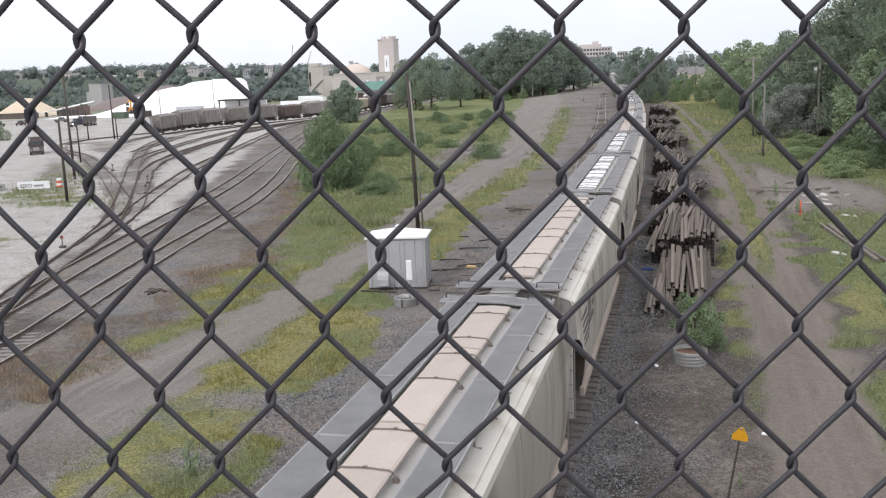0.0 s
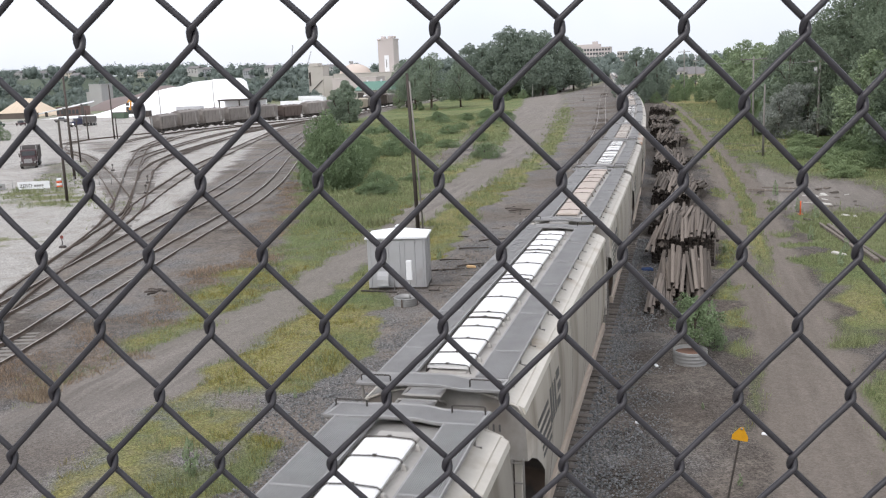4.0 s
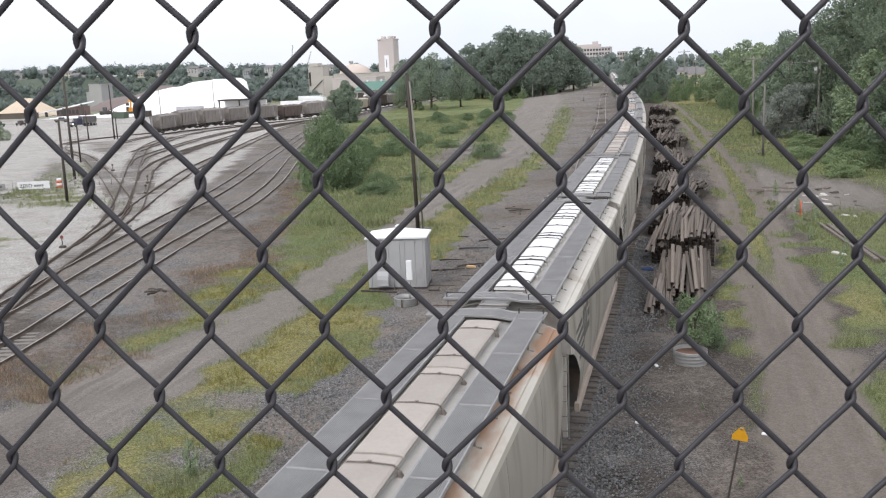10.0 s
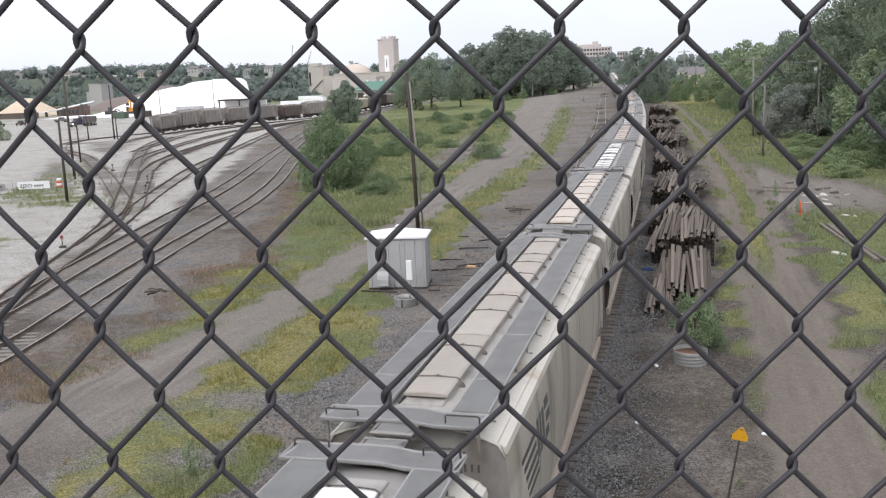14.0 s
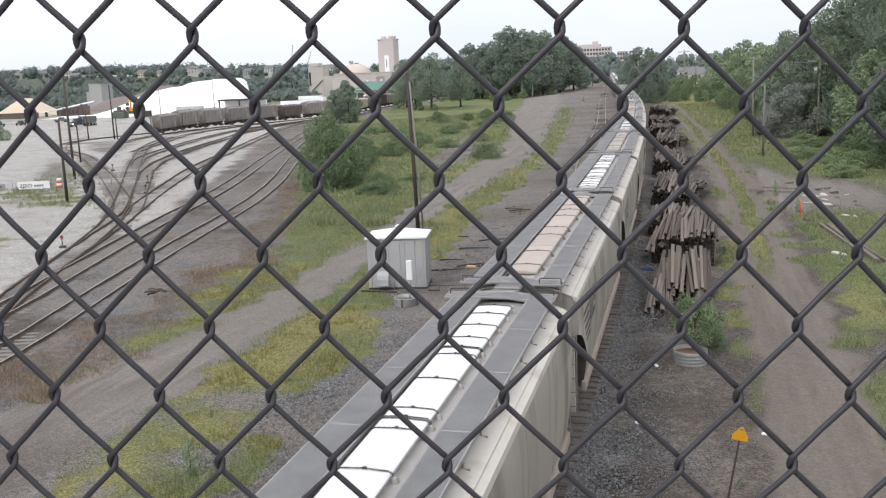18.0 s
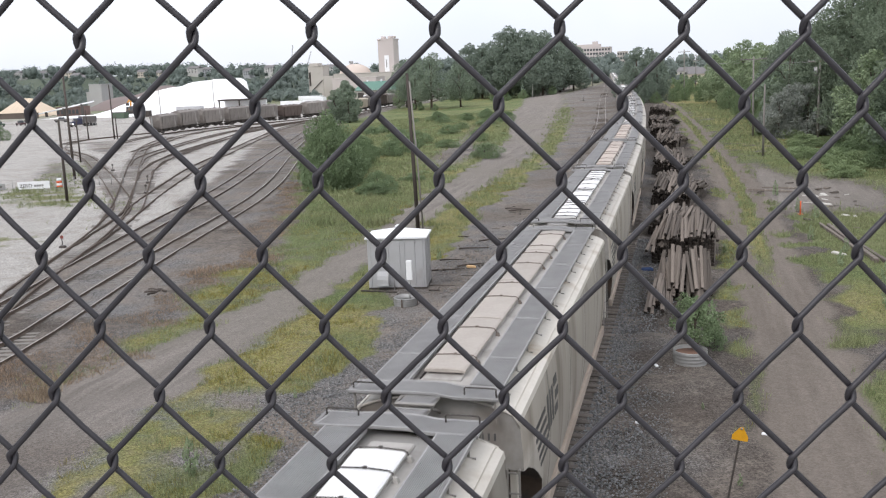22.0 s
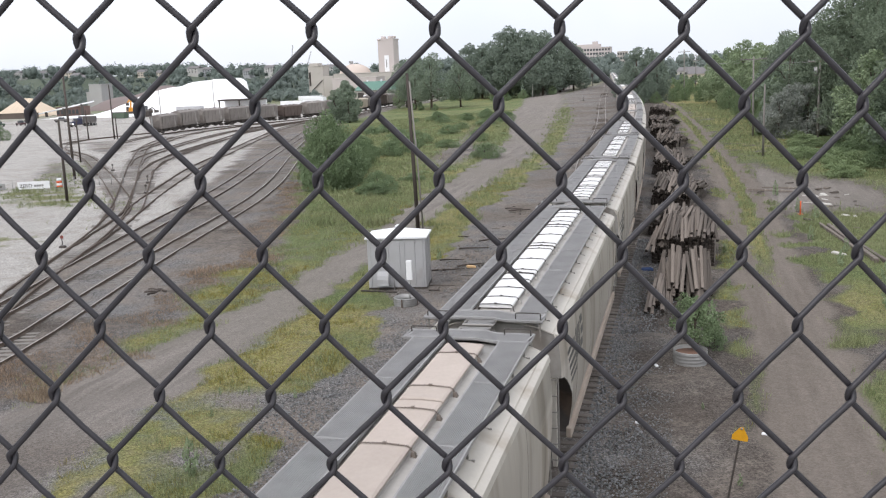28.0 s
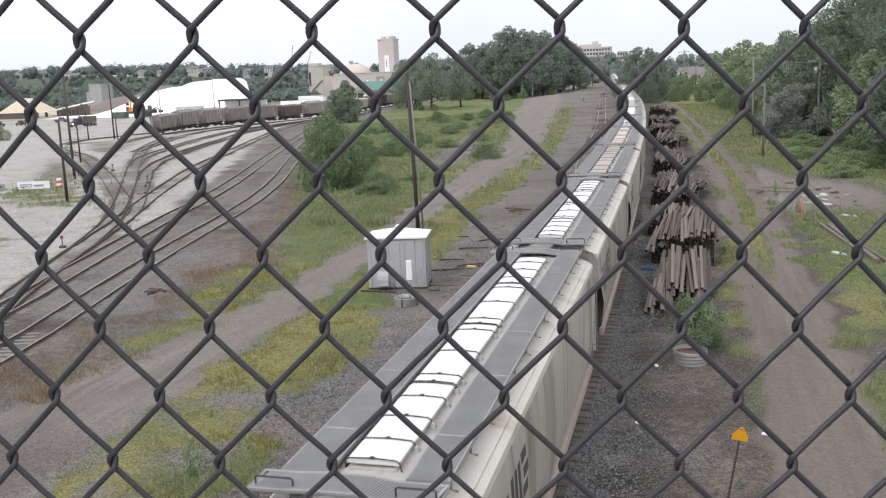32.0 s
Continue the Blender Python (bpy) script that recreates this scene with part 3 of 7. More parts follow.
    l.new(fines.outputs["Distance"], hsum.inputs[1])
    l.new(hsum.outputs[0], bp.inputs["Height"])
    l.new(bp.outputs[0], bsdf.inputs["Normal"])
    me.materials.append(m)
    ob = new("ground", me)
    return tagged(ob, "grey ballast, gravel tracks, patchy grass and pale crushed stone", "ground", kind="structure")


build_ground()
# ---- railway tracks ----
def tie_shape(right=1.3):
    return Shape().slab(-1.3, -0.115, -0.16, right, 0.115, 0.0, 0.015)


TIE_MESH = tie_shape(1.67).mesh("sleeper", TIE)
PALE_TIE_MESH = tie_shape().mesh("sleeper", YARD_TIE)


def rail_profile():
    return [(-0.065, 0), (0.065, 0), (0.065, 0.02), (0.012, 0.035), (0.012, 0.125), (0.036, 0.135), (0.036, 0.17), (-0.036, 0.17), (-0.036, 0.135), (-0.012, 0.125), (-0.012, 0.035), (-0.065, 0.02)]


def track(pts, label, pieces=0, spacing=0.53, ties=True, lift=None, span=(0, 1e9), shiny=True, wood=YARD_TIE):
    """A track along points (x, y): two rails and its sleepers, the first of them single pieces."""
    base = new("railway_track")
    tagged(base, label, "railway track", kind="structure")
    n = len(pts)
    rows = []
    for i, p in enumerate(pts):
        d = (pts[min(i + 1, n - 1)] - pts[max(i - 1, 0)]).normalized()
        rows.append((p, Vector((d.y, -d.x)), d, gz(p.x, p.y) + 0.0 if lift is None else lift))
    for side in (-1, 1):
        sh = Shape()
        rings = []
        for p, nrm, d, z in rows:
            rings.append([(p.x + nrm.x * (side * 0.753 + a), p.y + nrm.y * (side * 0.753 + a), z + b) for a, b in rail_profile()])
        k = len(rings[0])
        for i in range(len(rings) - 1):
            o = [rings[i], rings[i + 1]]
            for j in range(k):
                q = [o[0][j], o[0][(j + 1) % k], o[1][(j + 1) % k], o[1][j]]
                sh.add(q, [(0, 1, 2, 3)], RAIL if j == 6 and shiny else RAIL_SIDE)
        part("rail", sh, None, base)
    if not ties:
        return base
    rest, made, run, gone = Shape(), 0, 0.0, 0.0
    rnd = random.Random(len(pts))
    for i in range(n - 1):
        p, nrm, d, z = rows[i]
        seg = (pts[i + 1] - p).length
        while run < gone + seg:
            q = p + d * (run - gone)
            if span[0] <= q.y <= span[1]:
                turn = Matrix.Translation((q.x, q.y, z + rnd.uniform(-0.012, 0.006))) @ Matrix.Rotation(math.atan2(nrm.y, nrm.x) + rnd.uniform(-0.02, 0.02), 4, "Z") @ Matrix.Translation((rnd.uniform(-0.06, 0.06), 0, 0))
                if made < pieces:
                    o = new("sleeper", TIE_MESH if wood is TIE else PALE_TIE_MESH)
                    o.parent = base
                    o.matrix_basis = turn
                    made += 1
                else:
                    rest.box(-1.3, -0.115, -0.1, 1.3, 0.115, 0.0, wood, turn)
            run += spacing
        gone += seg
    if rest.v:
        tagged(part("sleepers", rest, None, base), kind="stuff")
    return base


def build_tracks():
    main = [Vector(main_line(s)[:2]) for s in np.arange(-40, 700, 4.0)]
    track(main, "main line of rusty rails on dark wooden sleepers in ballast", 110, lift=-0.17, span=(12, 90), wood=TIE)
    side = curve_through([(-8.8, 40), (-9.6, 80), (-11.4, 104), (-15.0, 161), (-23.8, 261), (-32.2, 368), (-41, 470)], 3)
    track(side, "siding of thin worn rails sunk in brown gravel", 0, spacing=0.6, span=(0, 330), wood=LADDER_TIE)
    track(curve_through([(-23, -2), (-25.0, 14), (-27.2, 29.2), (-28.4, 34.3), (-30.2, 41.1), (-32.7, 51.3), (-36.2, 67), (-38.9, 77), (-43.9, 92), (-60.6, 136.4), (-76.7, 179), (-88, 215), (-104, 290)], 2), "curving yard track with bright rails on grey ballast", 130, span=(22, 400))
    track(curve_through([(-28, 12), (-30.5, 25), (-32.6, 35.6), (-35.2, 44.7), (-37.2, 51.5), (-40.3, 62.8), (-45.0, 80.5), (-54.5, 109), (-80.6, 183), (-96, 235), (-107, 300)], 2), "curving yard track with worn rails on grey ballast", 110, span=(30, 400))
    for line in YARD_LINES:
        track(curve_through(line, 2.5), "yard track with rusty rails among pale crushed stone", 0, spacing=0.62, span=(30, 200), shiny=False, wood=YARD_TIE)


build_tracks()
# ---- the moving train of covered hoppers ----
PITCH_M, BODY = 18.1, 16.9
HALF = BODY / 2
SHELL = HALF - 0.12


def roof_z(x):
    return 4.24 + 0.36 * (1 - (abs(x) / 1.6) ** 2.2)


def end_inset(z):
    """How far the side sheets curve back at the car's ends, below the end plate."""
    if z >= 3.25:
        return 0.0
    return 2.35 * ((3.25 - z) / 1.35) ** 0.7 if z > 1.9 else 2.35 - 0.4 * (1.9 - z) / 0.8


def body_rings():
    """Cross-sections of the rounded shell from end to end."""
    xs = [-1.5, -1.3, -1.05, -0.7, -0.35, 0, 0.35, 0.7, 1.05, 1.3, 1.5]
    side = [(1.555, 4.18), (1.605, 3.6), (1.612, 3.25), (1.614, 3.12), (1.615, 2.85), (1.605, 2.5), (1.59, 2.1), (1.55, 1.7), (1.50, 1.3), (1.46, 1.1)]
    loop = [(x, roof_z(x)) for x in xs] + side + [(-x, z) for x, z in reversed(side)]
    rings = []
    for y in (-SHELL, -SHELL + 2.6, 0, SHELL - 2.6, SHELL):
        rings.append([(x, math.copysign(SHELL - end_inset(z) * (1.0 if y < 0 else 0.12), y) if abs(y) == SHELL else y, z) for x, z in loop])
    return rings


def hatch_shapes(kind):
    """Roof hatch covers from the near end to the far end: (start, end) along the car."""
    if kind == "white":
        cuts, y = [], -7.45
        for widths in ((0.76, 0.96, 0.94, 0.68), (0.42, 1.46, 1.52, 0.42), (0.42, 1.52, 1.46, 0.42), (0.68, 0.96, 0.96, 0.72)):
            for w in widths:
                cuts.append((y, y + w - 0.015))
                y += w
            y += 0.07
        return cuts
    cuts, y = [], -7.25
    for widths in ((0.86, 1.95, 0.80), (1.92, 1.44, 0.32), (2.08, 1.5, 0.42), (0.64, 1.96, 0.72)):
        for w in widths:
            cuts.append((y, y + w - 0.02))
            y += w
        y += 0.06
    return cuts


def grating(x0, x1, y0, y1, z, bars, along_y=True, cross=(), skew=0.0):
    """A grating as one skin: ridges with slots between them, a raised rim, and flat bands across."""
    sh = Shape()
    if not along_y:
        a0, a1, b0, b1 = x0, x1, y0, y1
        w = (a1 - a0) / bars
        top = []
        for i in range(bars):
            a = a0 + i * w
            top += [(a, 0), (a + w * 0.5, 0), (a + w * 0.5, -0.03), (a + w, -0.03)]
        rings = []
        for t, lift in ((0, 0.02), (0.06, 0.02), (0.06, 0), (0.94, 0), (0.94, 0.02), (1, 0.02)):
            ring = []
            for p, q in top:
                ring.append((min(max(p + skew * (t - 0.5), a0), a1), b0 + (b1 - b0) * t, z + (lift if lift else q)))
            ring += [(a1, b0 + (b1 - b0) * t, z - 0.04), (a0, b0 + (b1 - b0) * t, z - 0.04)]
            rings.append(ring)
        sh.sweep(None, rings)
        return sh
    w = (x1 - x0) / bars
    top = [(x0 - 0.035, 0.015), (x0 - 0.005, 0.015)]
    for i in range(bars):
        a = x0 + i * w
        top += [(a, 0), (a + w * 0.5, 0), (a + w * 0.5, -0.024), (a + w, -0.024)]
    top += [(x1 + 0.005, 0.015), (x1 + 0.035, 0.015)]
    stations = [(y0, 0)]
    for c in cross:
        stations += [(c, 0), (c, 1), (c + 0.05, 1), (c + 0.05, 0)]
    stations.append((y1, 0))
    rings = []
    for y, flat in stations:
        rings.append([(p, y, z + (max(q, 0.005) if flat else q)) for p, q in top] + [(x1 + 0.035, y, z - 0.05), (x0 - 0.035, y, z - 0.05)])
    sh.sweep(None, rings)
    return sh


def platform_shape(y0, y1):
    """The end walkway: slanting slats that step down a little on one side, inside a rim."""
    def top(x):
        return 4.735 - 0.055 * float(smooth_step(0.05, 0.42, x)) - 0.03 * float(smooth_step(0.6, 1.1, -x))
    sh, x, slant = Shape(), -1.58, 0.16
    while x < 1.2:
        a, b = max(x - slant / 2, -1.58), min(x + slant / 2, 1.2)
        za, zb = top(a), top(b)
        w = 0.024
        sh.add([(a, y0, za - 0.03), (a + w, y0, za - 0.03), (b + w, y1, zb - 0.03), (b, y1, zb - 0.03), (a, y0, za), (a + w, y0, za), (b + w, y1, zb), (b, y1, zb)],
               [(3, 2, 1, 0), (4, 5, 6, 7), (0, 1, 5, 4), (1, 2, 6, 5), (2, 3, 7, 6), (3, 0, 4, 7)])
        x += 0.047
    xs = [-1.6, -1.1, -0.6, 0.05, 0.24, 0.42, 1.22]
    frame_line = [(q, y0, top(q) - 0.02) for q in xs] + [(q, y1, top(q) - 0.02) for q in reversed(xs)] + [(xs[0], y0, top(xs[0]) - 0.02)]
    rim = Shape().tube(frame_line, 0.032, 4, smooth=False)
    pan = Shape().sweep(None, [[(q, y0 + 0.02, top(q) - 0.075), (q, y1 - 0.02, top(q) - 0.075), (q, y1 - 0.02, top(q) - 0.06), (q, y0 + 0.02, top(q) - 0.06)] for q in xs])
    return rim, sh, pan


def truck_shape():
    sh = Shape()
    for s in (-1, 1):
        x = s * 0.98
        sh.add([(x - 0.08, -1.15, 0.42), (x - 0.08, -0.35, 0.25), (x - 0.08, 0.35, 0.25), (x - 0.08, 1.15, 0.42), (x - 0.08, 1.15, 0.62), (x - 0.08, 0.4, 0.78), (x - 0.08, -0.4, 0.78), (x - 0.08, -1.15, 0.62),
                (x + 0.08, -1.15, 0.42), (x + 0.08, -0.35, 0.25), (x + 0.08, 0.35, 0.25), (x + 0.08, 1.15, 0.42), (x + 0.08, 1.15, 0.62), (x + 0.08, 0.4, 0.78), (x + 0.08, -0.4, 0.78), (x + 0.08, -1.15, 0.62)],
               [tuple(range(7, -1, -1)), tuple(range(8, 16))] + [(i, (i + 1) % 8, 8 + (i + 1) % 8, 8 + i) for i in range(8)])
    sh.box(-1.0, -0.18, 0.5, 1.0, 0.18, 0.9)
    return sh


def wheel_shape():
    sh = Shape()
    sh.tube([(-0.93, 0, 0), (0.93, 0, 0)], 0.08, 8)
    for s in (-1, 1):
        sh.tube([(s * 0.70, 0, 0), (s * 0.715, 0, 0)], 0.44, 20)
        sh.tube([(s * 0.715, 0, 0), (s * 0.83, 0, 0)], 0.42, 20)
    return sh


def logo(parent, x, y0, flip, m):
    """Four lying bars, three leaning strokes and three dashes on the side, as plain shapes."""
    out = 0.006 * (1 if x > 0 else -1)
    def plate(name, poly):
        n = len(poly)
        def sx(z):
            return (np.interp(z, [1.1, 1.45, 2.0, 2.8, 3.6, 4.18], [1.46, 1.52, 1.58, 1.615, 1.605, 1.555])) * (1 if x > 0 else -1)
        pts = [(sx(z + 0.40) + out, y0 + flip * y, z + 0.40) for y, z in poly]
        inn = [(sx(z + 0.40) + out * 0.3, y0 + flip * y, z + 0.40) for y, z in poly]
        sh = Shape().add(pts + inn, [tuple(range(n)), tuple(range(2 * n - 1, n - 1, -1))] + [(i, (i + 1) % n, n + (i + 1) % n, n + i) for i in range(n)])
        return part(name, sh, m, parent)
    for i in range(5):
        z = 2.05 + i * 0.235
        plate("logo_bar", [(0.97 - 0.17 * i, z), (2.15 - 0.12 * i, z), (2.12 - 0.12 * i, z + 0.12), (0.92 - 0.17 * i, z + 0.12)])
    for y in (1.98, 2.30, 2.62):
        plate("logo_stroke", [(y, 2.38), (y + 0.22, 2.38), (y + 0.10, 3.22), (y - 0.12, 3.22)])
    for z, y in ((2.38, 2.94), (2.72, 3.04), (3.06, 2.86)):
        plate("logo_dash", [(y, z), (y + 0.48, z), (y + 0.45, z + 0.22), (y - 0.03, z + 0.22)])


def hopper(kind, label, digits, edge_mat=None, full=True):
    body_mat = CAR_PAINT
    edge_mat = edge_mat or EDGE_PAINT
    car = thing("covered_hopper_car", None, None, label, "rail car", "cars of the passing train")
    sh = Shape()
    rings = body_rings()
    k = len(rings[0])
    verts = [p for r in rings for p in r]
    roof, rest = [], []
    for i in range(len(rings) - 1):
        for j in range(k):
            f = (i * k + j, i * k + (j + 1) % k, (i + 1) * k + (j + 1) % k, (i + 1) * k + j)
            (roof if 1 <= j <= 8 else rest).append(f)
    o = len(sh.v)
    sh.v.extend(verts)
    roof_m = ROOF_PAINT
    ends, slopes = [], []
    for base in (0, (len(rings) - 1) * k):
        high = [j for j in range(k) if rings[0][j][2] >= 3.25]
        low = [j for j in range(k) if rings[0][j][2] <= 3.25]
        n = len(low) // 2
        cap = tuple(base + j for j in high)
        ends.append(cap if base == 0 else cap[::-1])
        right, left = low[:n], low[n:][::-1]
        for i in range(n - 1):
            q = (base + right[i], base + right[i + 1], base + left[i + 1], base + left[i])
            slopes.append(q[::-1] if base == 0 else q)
    for fs, m, smo in ((rest, body_mat, True), (roof, roof_m, True), (ends, END_PAINT, False), (slopes, SLOPE_SHADE_GRIME, True)):
        s = sh.slot(m)
        for f in fs:
            sh.f.append(f if len(f) > 4 or fs is slopes else f[::-1])
            sh.mi.append(s)
            sh.smooth.append(smo)
    part("body", sh, None, car)
    # roof side panels, a hand's width proud at the eaves, and bottom sills
    for s in (-1, 1):
        pan = Shape()
        rg = []
        for y in (-SHELL + 0.02, SHELL - 0.02):
            rg.append([(s * 1.10, y, roof_z(1.10) + 0.012), (s * 1.425, y, roof_z(1.425) + 0.03), (s * 1.43, y, roof_z(1.43) + 0.008), (s * 1.45, y, roof_z(1.45) + 0.008), (s * 1.455, y, roof_z(1.455) + 0.03), (s * 1.565, y, roof_z(1.55) + 0.01), (s * 1.59, y, 4.16), (s * 1.56, y, 4.16), (s * 1.52, y, roof_z(1.5) - 0.03), (s * 1.35, y, roof_z(1.35) - 0.02), (s * 1.10, y, roof_z(1.10) - 0.01)])
        pan.sweep(None, rg)
        part("roof_edge", pan, edge_mat, car, "cream roof edge with worn paint")
        part("side_sill", Shape().slab(min(s * 1.44, s * 1.58), -HALF + 2.0, 0.98, max(s * 1.44, s * 1.58), HALF - 0.5, 1.24, 0.02), SILL_PAINT, car, "pale tan dusty sill")
    # trough hatch: coaming and covers
    part("hatch_coaming", Shape().slab(-0.46, -7.5, 4.5, 0.29, 7.6, 4.63, 0.02), ROOF_PAINT, car)
    cm = {"white": HATCH_WHITE, "tan": HATCH_TAN, "dust": HATCH_DUST, "buff": HATCH_BUFF}[kind]
    style = "white" if kind == "white" else "tan"
    cuts = hatch_shapes(style)
    hat = {}
    for i, (a, b) in enumerate(cuts):
        w = round(b - a, 3)
        if w not in hat:
            h = Shape()
            rgs = []
            for y in (-w / 2, -w / 2 + 0.03, w / 2 - 0.03, w / 2):
                dz = 0.0 if abs(y) < w / 2 - 0.01 else -0.018
                rgs.append([(-0.50, y, 4.67), (-0.51, y, 4.72 + dz), (-0.47, y, 4.745 + dz), (-0.09, y, 4.765 + dz), (0.28, y, 4.745 + dz), (0.32, y, 4.72 + dz), (0.31, y, 4.67)])
            h.sweep(None, rgs)
            hat[w] = part("hatch_cover", h, cm, car, at=pose(0, (a + b) / 2, 0))
        else:
            again(hat[w], pose(0, (a + b) / 2, 0))
        if full and (style == "white" or i % 3 < 2):
            yb = b
            if "strap" not in hat:
                st = Shape().tube([(-0.53, 0, 4.6), (-0.525, 0, 4.72), (-0.47, 0, 4.757), (-0.09, 0, 4.777), (0.28, 0, 4.757), (0.335, 0, 4.72), (0.36, 0, 4.6), (0.40, 0, 4.54)], 0.0125, 6)
                st.box(-0.12, -0.02, 4.765, -0.06, 0.02, 4.80)
                hat["strap"] = part("hatch_strap", st, STRAP if style == "white" else DUSTY_STRAP, car, "dark locking strap" if style == "white" else "dusty tan locking strap", pose(0, yb, 0))
                foot = Shape().add([(0.33, -0.07, 4.52), (0.47, -0.09, 4.47), (0.47, 0.09, 4.47), (0.33, 0.07, 4.52), (0.345, -0.03, 4.68), (0.39, -0.03, 4.66), (0.39, 0.03, 4.66), (0.345, 0.03, 4.68)], [(3, 2, 1, 0), (4, 5, 6, 7), (0, 1, 5, 4), (1, 2, 6, 5), (2, 3, 7, 6), (3, 0, 4, 7)])
                hat["foot"] = part("strap_bracket", foot, ROOF_PAINT if style == "white" else DUSTY_STRAP, car, at=pose(0, yb, 0))
            else:
                again(hat["strap"], pose(0, yb, 0))
                again(hat["foot"], pose(0, yb, 0))
            if style == "white" and i % 4 == 0:
                again(hat["strap"], pose(0, a - 0.01, 0))
    # running boards and their brackets
    for s in (-1, 1):
        a, b = (0.60, 1.18) if s > 0 else (-1.34, -0.66)
        part("running_board", grating(a, b, -HALF + 0.55, HALF - 0.55, 4.70, 19, True, [y for y in np.arange(-6.3, 7.4, 2.9)]), GRATE, car, "grey steel grating walkway")
        br = None
        for y in np.arange(-7.6, 7.7, 1.27) if s > 0 and full else ():
            if br is None:
                q = Shape().box(min(s * 1.12, s * 1.16), -0.01, 4.44, max(s * 1.12, s * 1.16), 0.01, 4.66)
                q.box(min(s * 1.13, s * 1.26), -0.01, 4.40, max(s * 1.13, s * 1.26), 0.01, 4.44)
                br = part("bracket", q, END_PAINT, car, at=pose(0, y, 0))
            else:
                again(br, pose(0, y, 0))
    part("hatch_rail", Shape().box(-0.565, -7.4, 4.5, -0.54, 7.4, 4.6), DARK_STEEL, car)
    # end platforms, grab irons and brake steps
    for e in (-1, 1):
        y0, y1 = sorted((e * (HALF - 0.50), e * (HALF + 0.08)))
        rim, slats, pan = platform_shape(y0, y1)
        deck = part("end_platform", rim, GRATE, car, "grey steel grating end walkway")
        tagged(part("slats", slats, GRATE, deck), kind="stuff")
        part("drip_pan", pan, END_PAINT, deck)
        part("brake_step", grating(-0.53, 0.12, *sorted((e * (HALF + 0.11), e * (HALF + 0.47))), 4.66, 11, False, skew=0.14), GRATE, car)
        ya, yb = e * (HALF + 0.10), e * (HALF + 0.48)
        rim = Shape().tube([(-0.56, ya, 4.65), (0.15, ya, 4.65), (0.15, yb, 4.65), (-0.56, yb, 4.65), (-0.56, ya, 4.65)], 0.03, 4, smooth=False)
        part("step_rim", rim, END_PAINT, car)
        for gx in (-1.54, 0.58) if full else ():
            yy = e * (HALF - 0.05)
            part("grab_iron", Shape().tube([(gx, yy, 4.66), (gx, yy, 4.80), (gx + 0.03, yy, 4.82), (gx + 0.55, yy, 4.82), (gx + 0.58, yy, 4.80), (gx + 0.58, yy, 4.66)], 0.016, 6), STRAP, car)
        for gx in (-1.5, 1.15) if full else ():
            part("step_support", Shape().box(gx - 0.02, e * (HALF + 0.02) - 0.02, 4.2, gx + 0.02, e * (HALF + 0.02) + 0.02, 4.64), END_PAINT, car)
        arch = Shape().tube([(x, e * (SHELL + 0.015), (4.10 if abs(x) > 1.5 else roof_z(x)) + 0.01) for x in (-1.56, -1.45, -1.2, -0.9, -0.6, -0.3, 0, 0.3, 0.6, 0.9, 1.2, 1.45, 1.56)], 0.022, 6)
        part("end_arch", arch, EDGE_PAINT, car)
        for gx in (-0.50, 0.09) if full else ():
            part("step_support", Shape().tube([(gx, e * (HALF + 0.44), 4.62), (gx, e * (HALF + 0.36), 4.52), (gx, e * (HALF + 0.1), 4.42), (gx, e * SHELL, 4.28)], 0.022, 5), END_PAINT, car)
        num = Shape()
        for i, d in enumerate(digits):
            num.box(0.62 + i * 0.115, e * (SHELL + 0.002) - 0.004, 3.80, 0.62 + i * 0.115 + 0.038, e * (SHELL + 0.002) + 0.004, 3.94)
        for i in range(2):
            num.box(0.70 + i * 0.14, e * (SHELL + 0.002) - 0.004, 4.02, 0.70 + i * 0.14 + 0.045, e * (SHELL + 0.002) + 0.004, 4.16)
        tagged(part("end_marking", num, LOGO, car, "rows of dark stencil bars"), kind="stuff")
        for x in (-1.46, 1.50) if full else ():
            lad = Shape()
            for k in (-0.2, 0.02):
                lad.box(x + k, e * (SHELL + 0.03) - 0.02, 1.0, x + k + 0.03, e * (SHELL + 0.03) + 0.02, 3.3)
            for z in np.arange(1.2, 3.3, 0.4):
                lad.box(x - 0.19, e * (SHELL + 0.03) - 0.012, z, x + 0.04, e * (SHELL + 0.03) + 0.012, z + 0.025)
            part("ladder", lad, END_PAINT, car)
        for px in (-1.40, 1.40) if full else ():
            part("corner_post", Shape().slab(px - 0.07, e * (SHELL - 0.16) - 0.05, 0.98, px + 0.07, e * (SHELL - 0.16) + 0.05, 3.27, 0.015), EDGE_PAINT, car)
        if full:
            part("end_rail", Shape().tube([(-1.38, e * (SHELL - 0.16), 1.85), (1.38, e * (SHELL - 0.16), 1.85)], 0.028, 6), END_PAINT, car)
            part("brake_rod", Shape().tube([(1.15, e * (SHELL - 0.4), 1.0), (0.95, e * (SHELL - 0.35), 2.1), (0.9, e * (SHELL - 0.5), 2.4)], 0.025, 6), EDGE_PAINT, car)
        part("coupler", Shape().slab(-0.14, min(e * (HALF - 1.0), e * (HALF + 0.6)), 0.78, 0.14, max(e * (HALF - 1.0), e * (HALF + 0.6)), 1.05, 0.03), DARK_STEEL, car)
        part("end_frame", Shape().box(-1.35, min(e * (HALF - 1.6), e * (HALF - 0.1)), 0.95, 1.35, max(e * (HALF - 1.6), e * (HALF - 0.1)), 1.12), DARK_STEEL, car)
        tr = part("truck", truck_shape(), DARK_STEEL, car, "black cast wheel truck", pose(0, e * 6.2, 0))
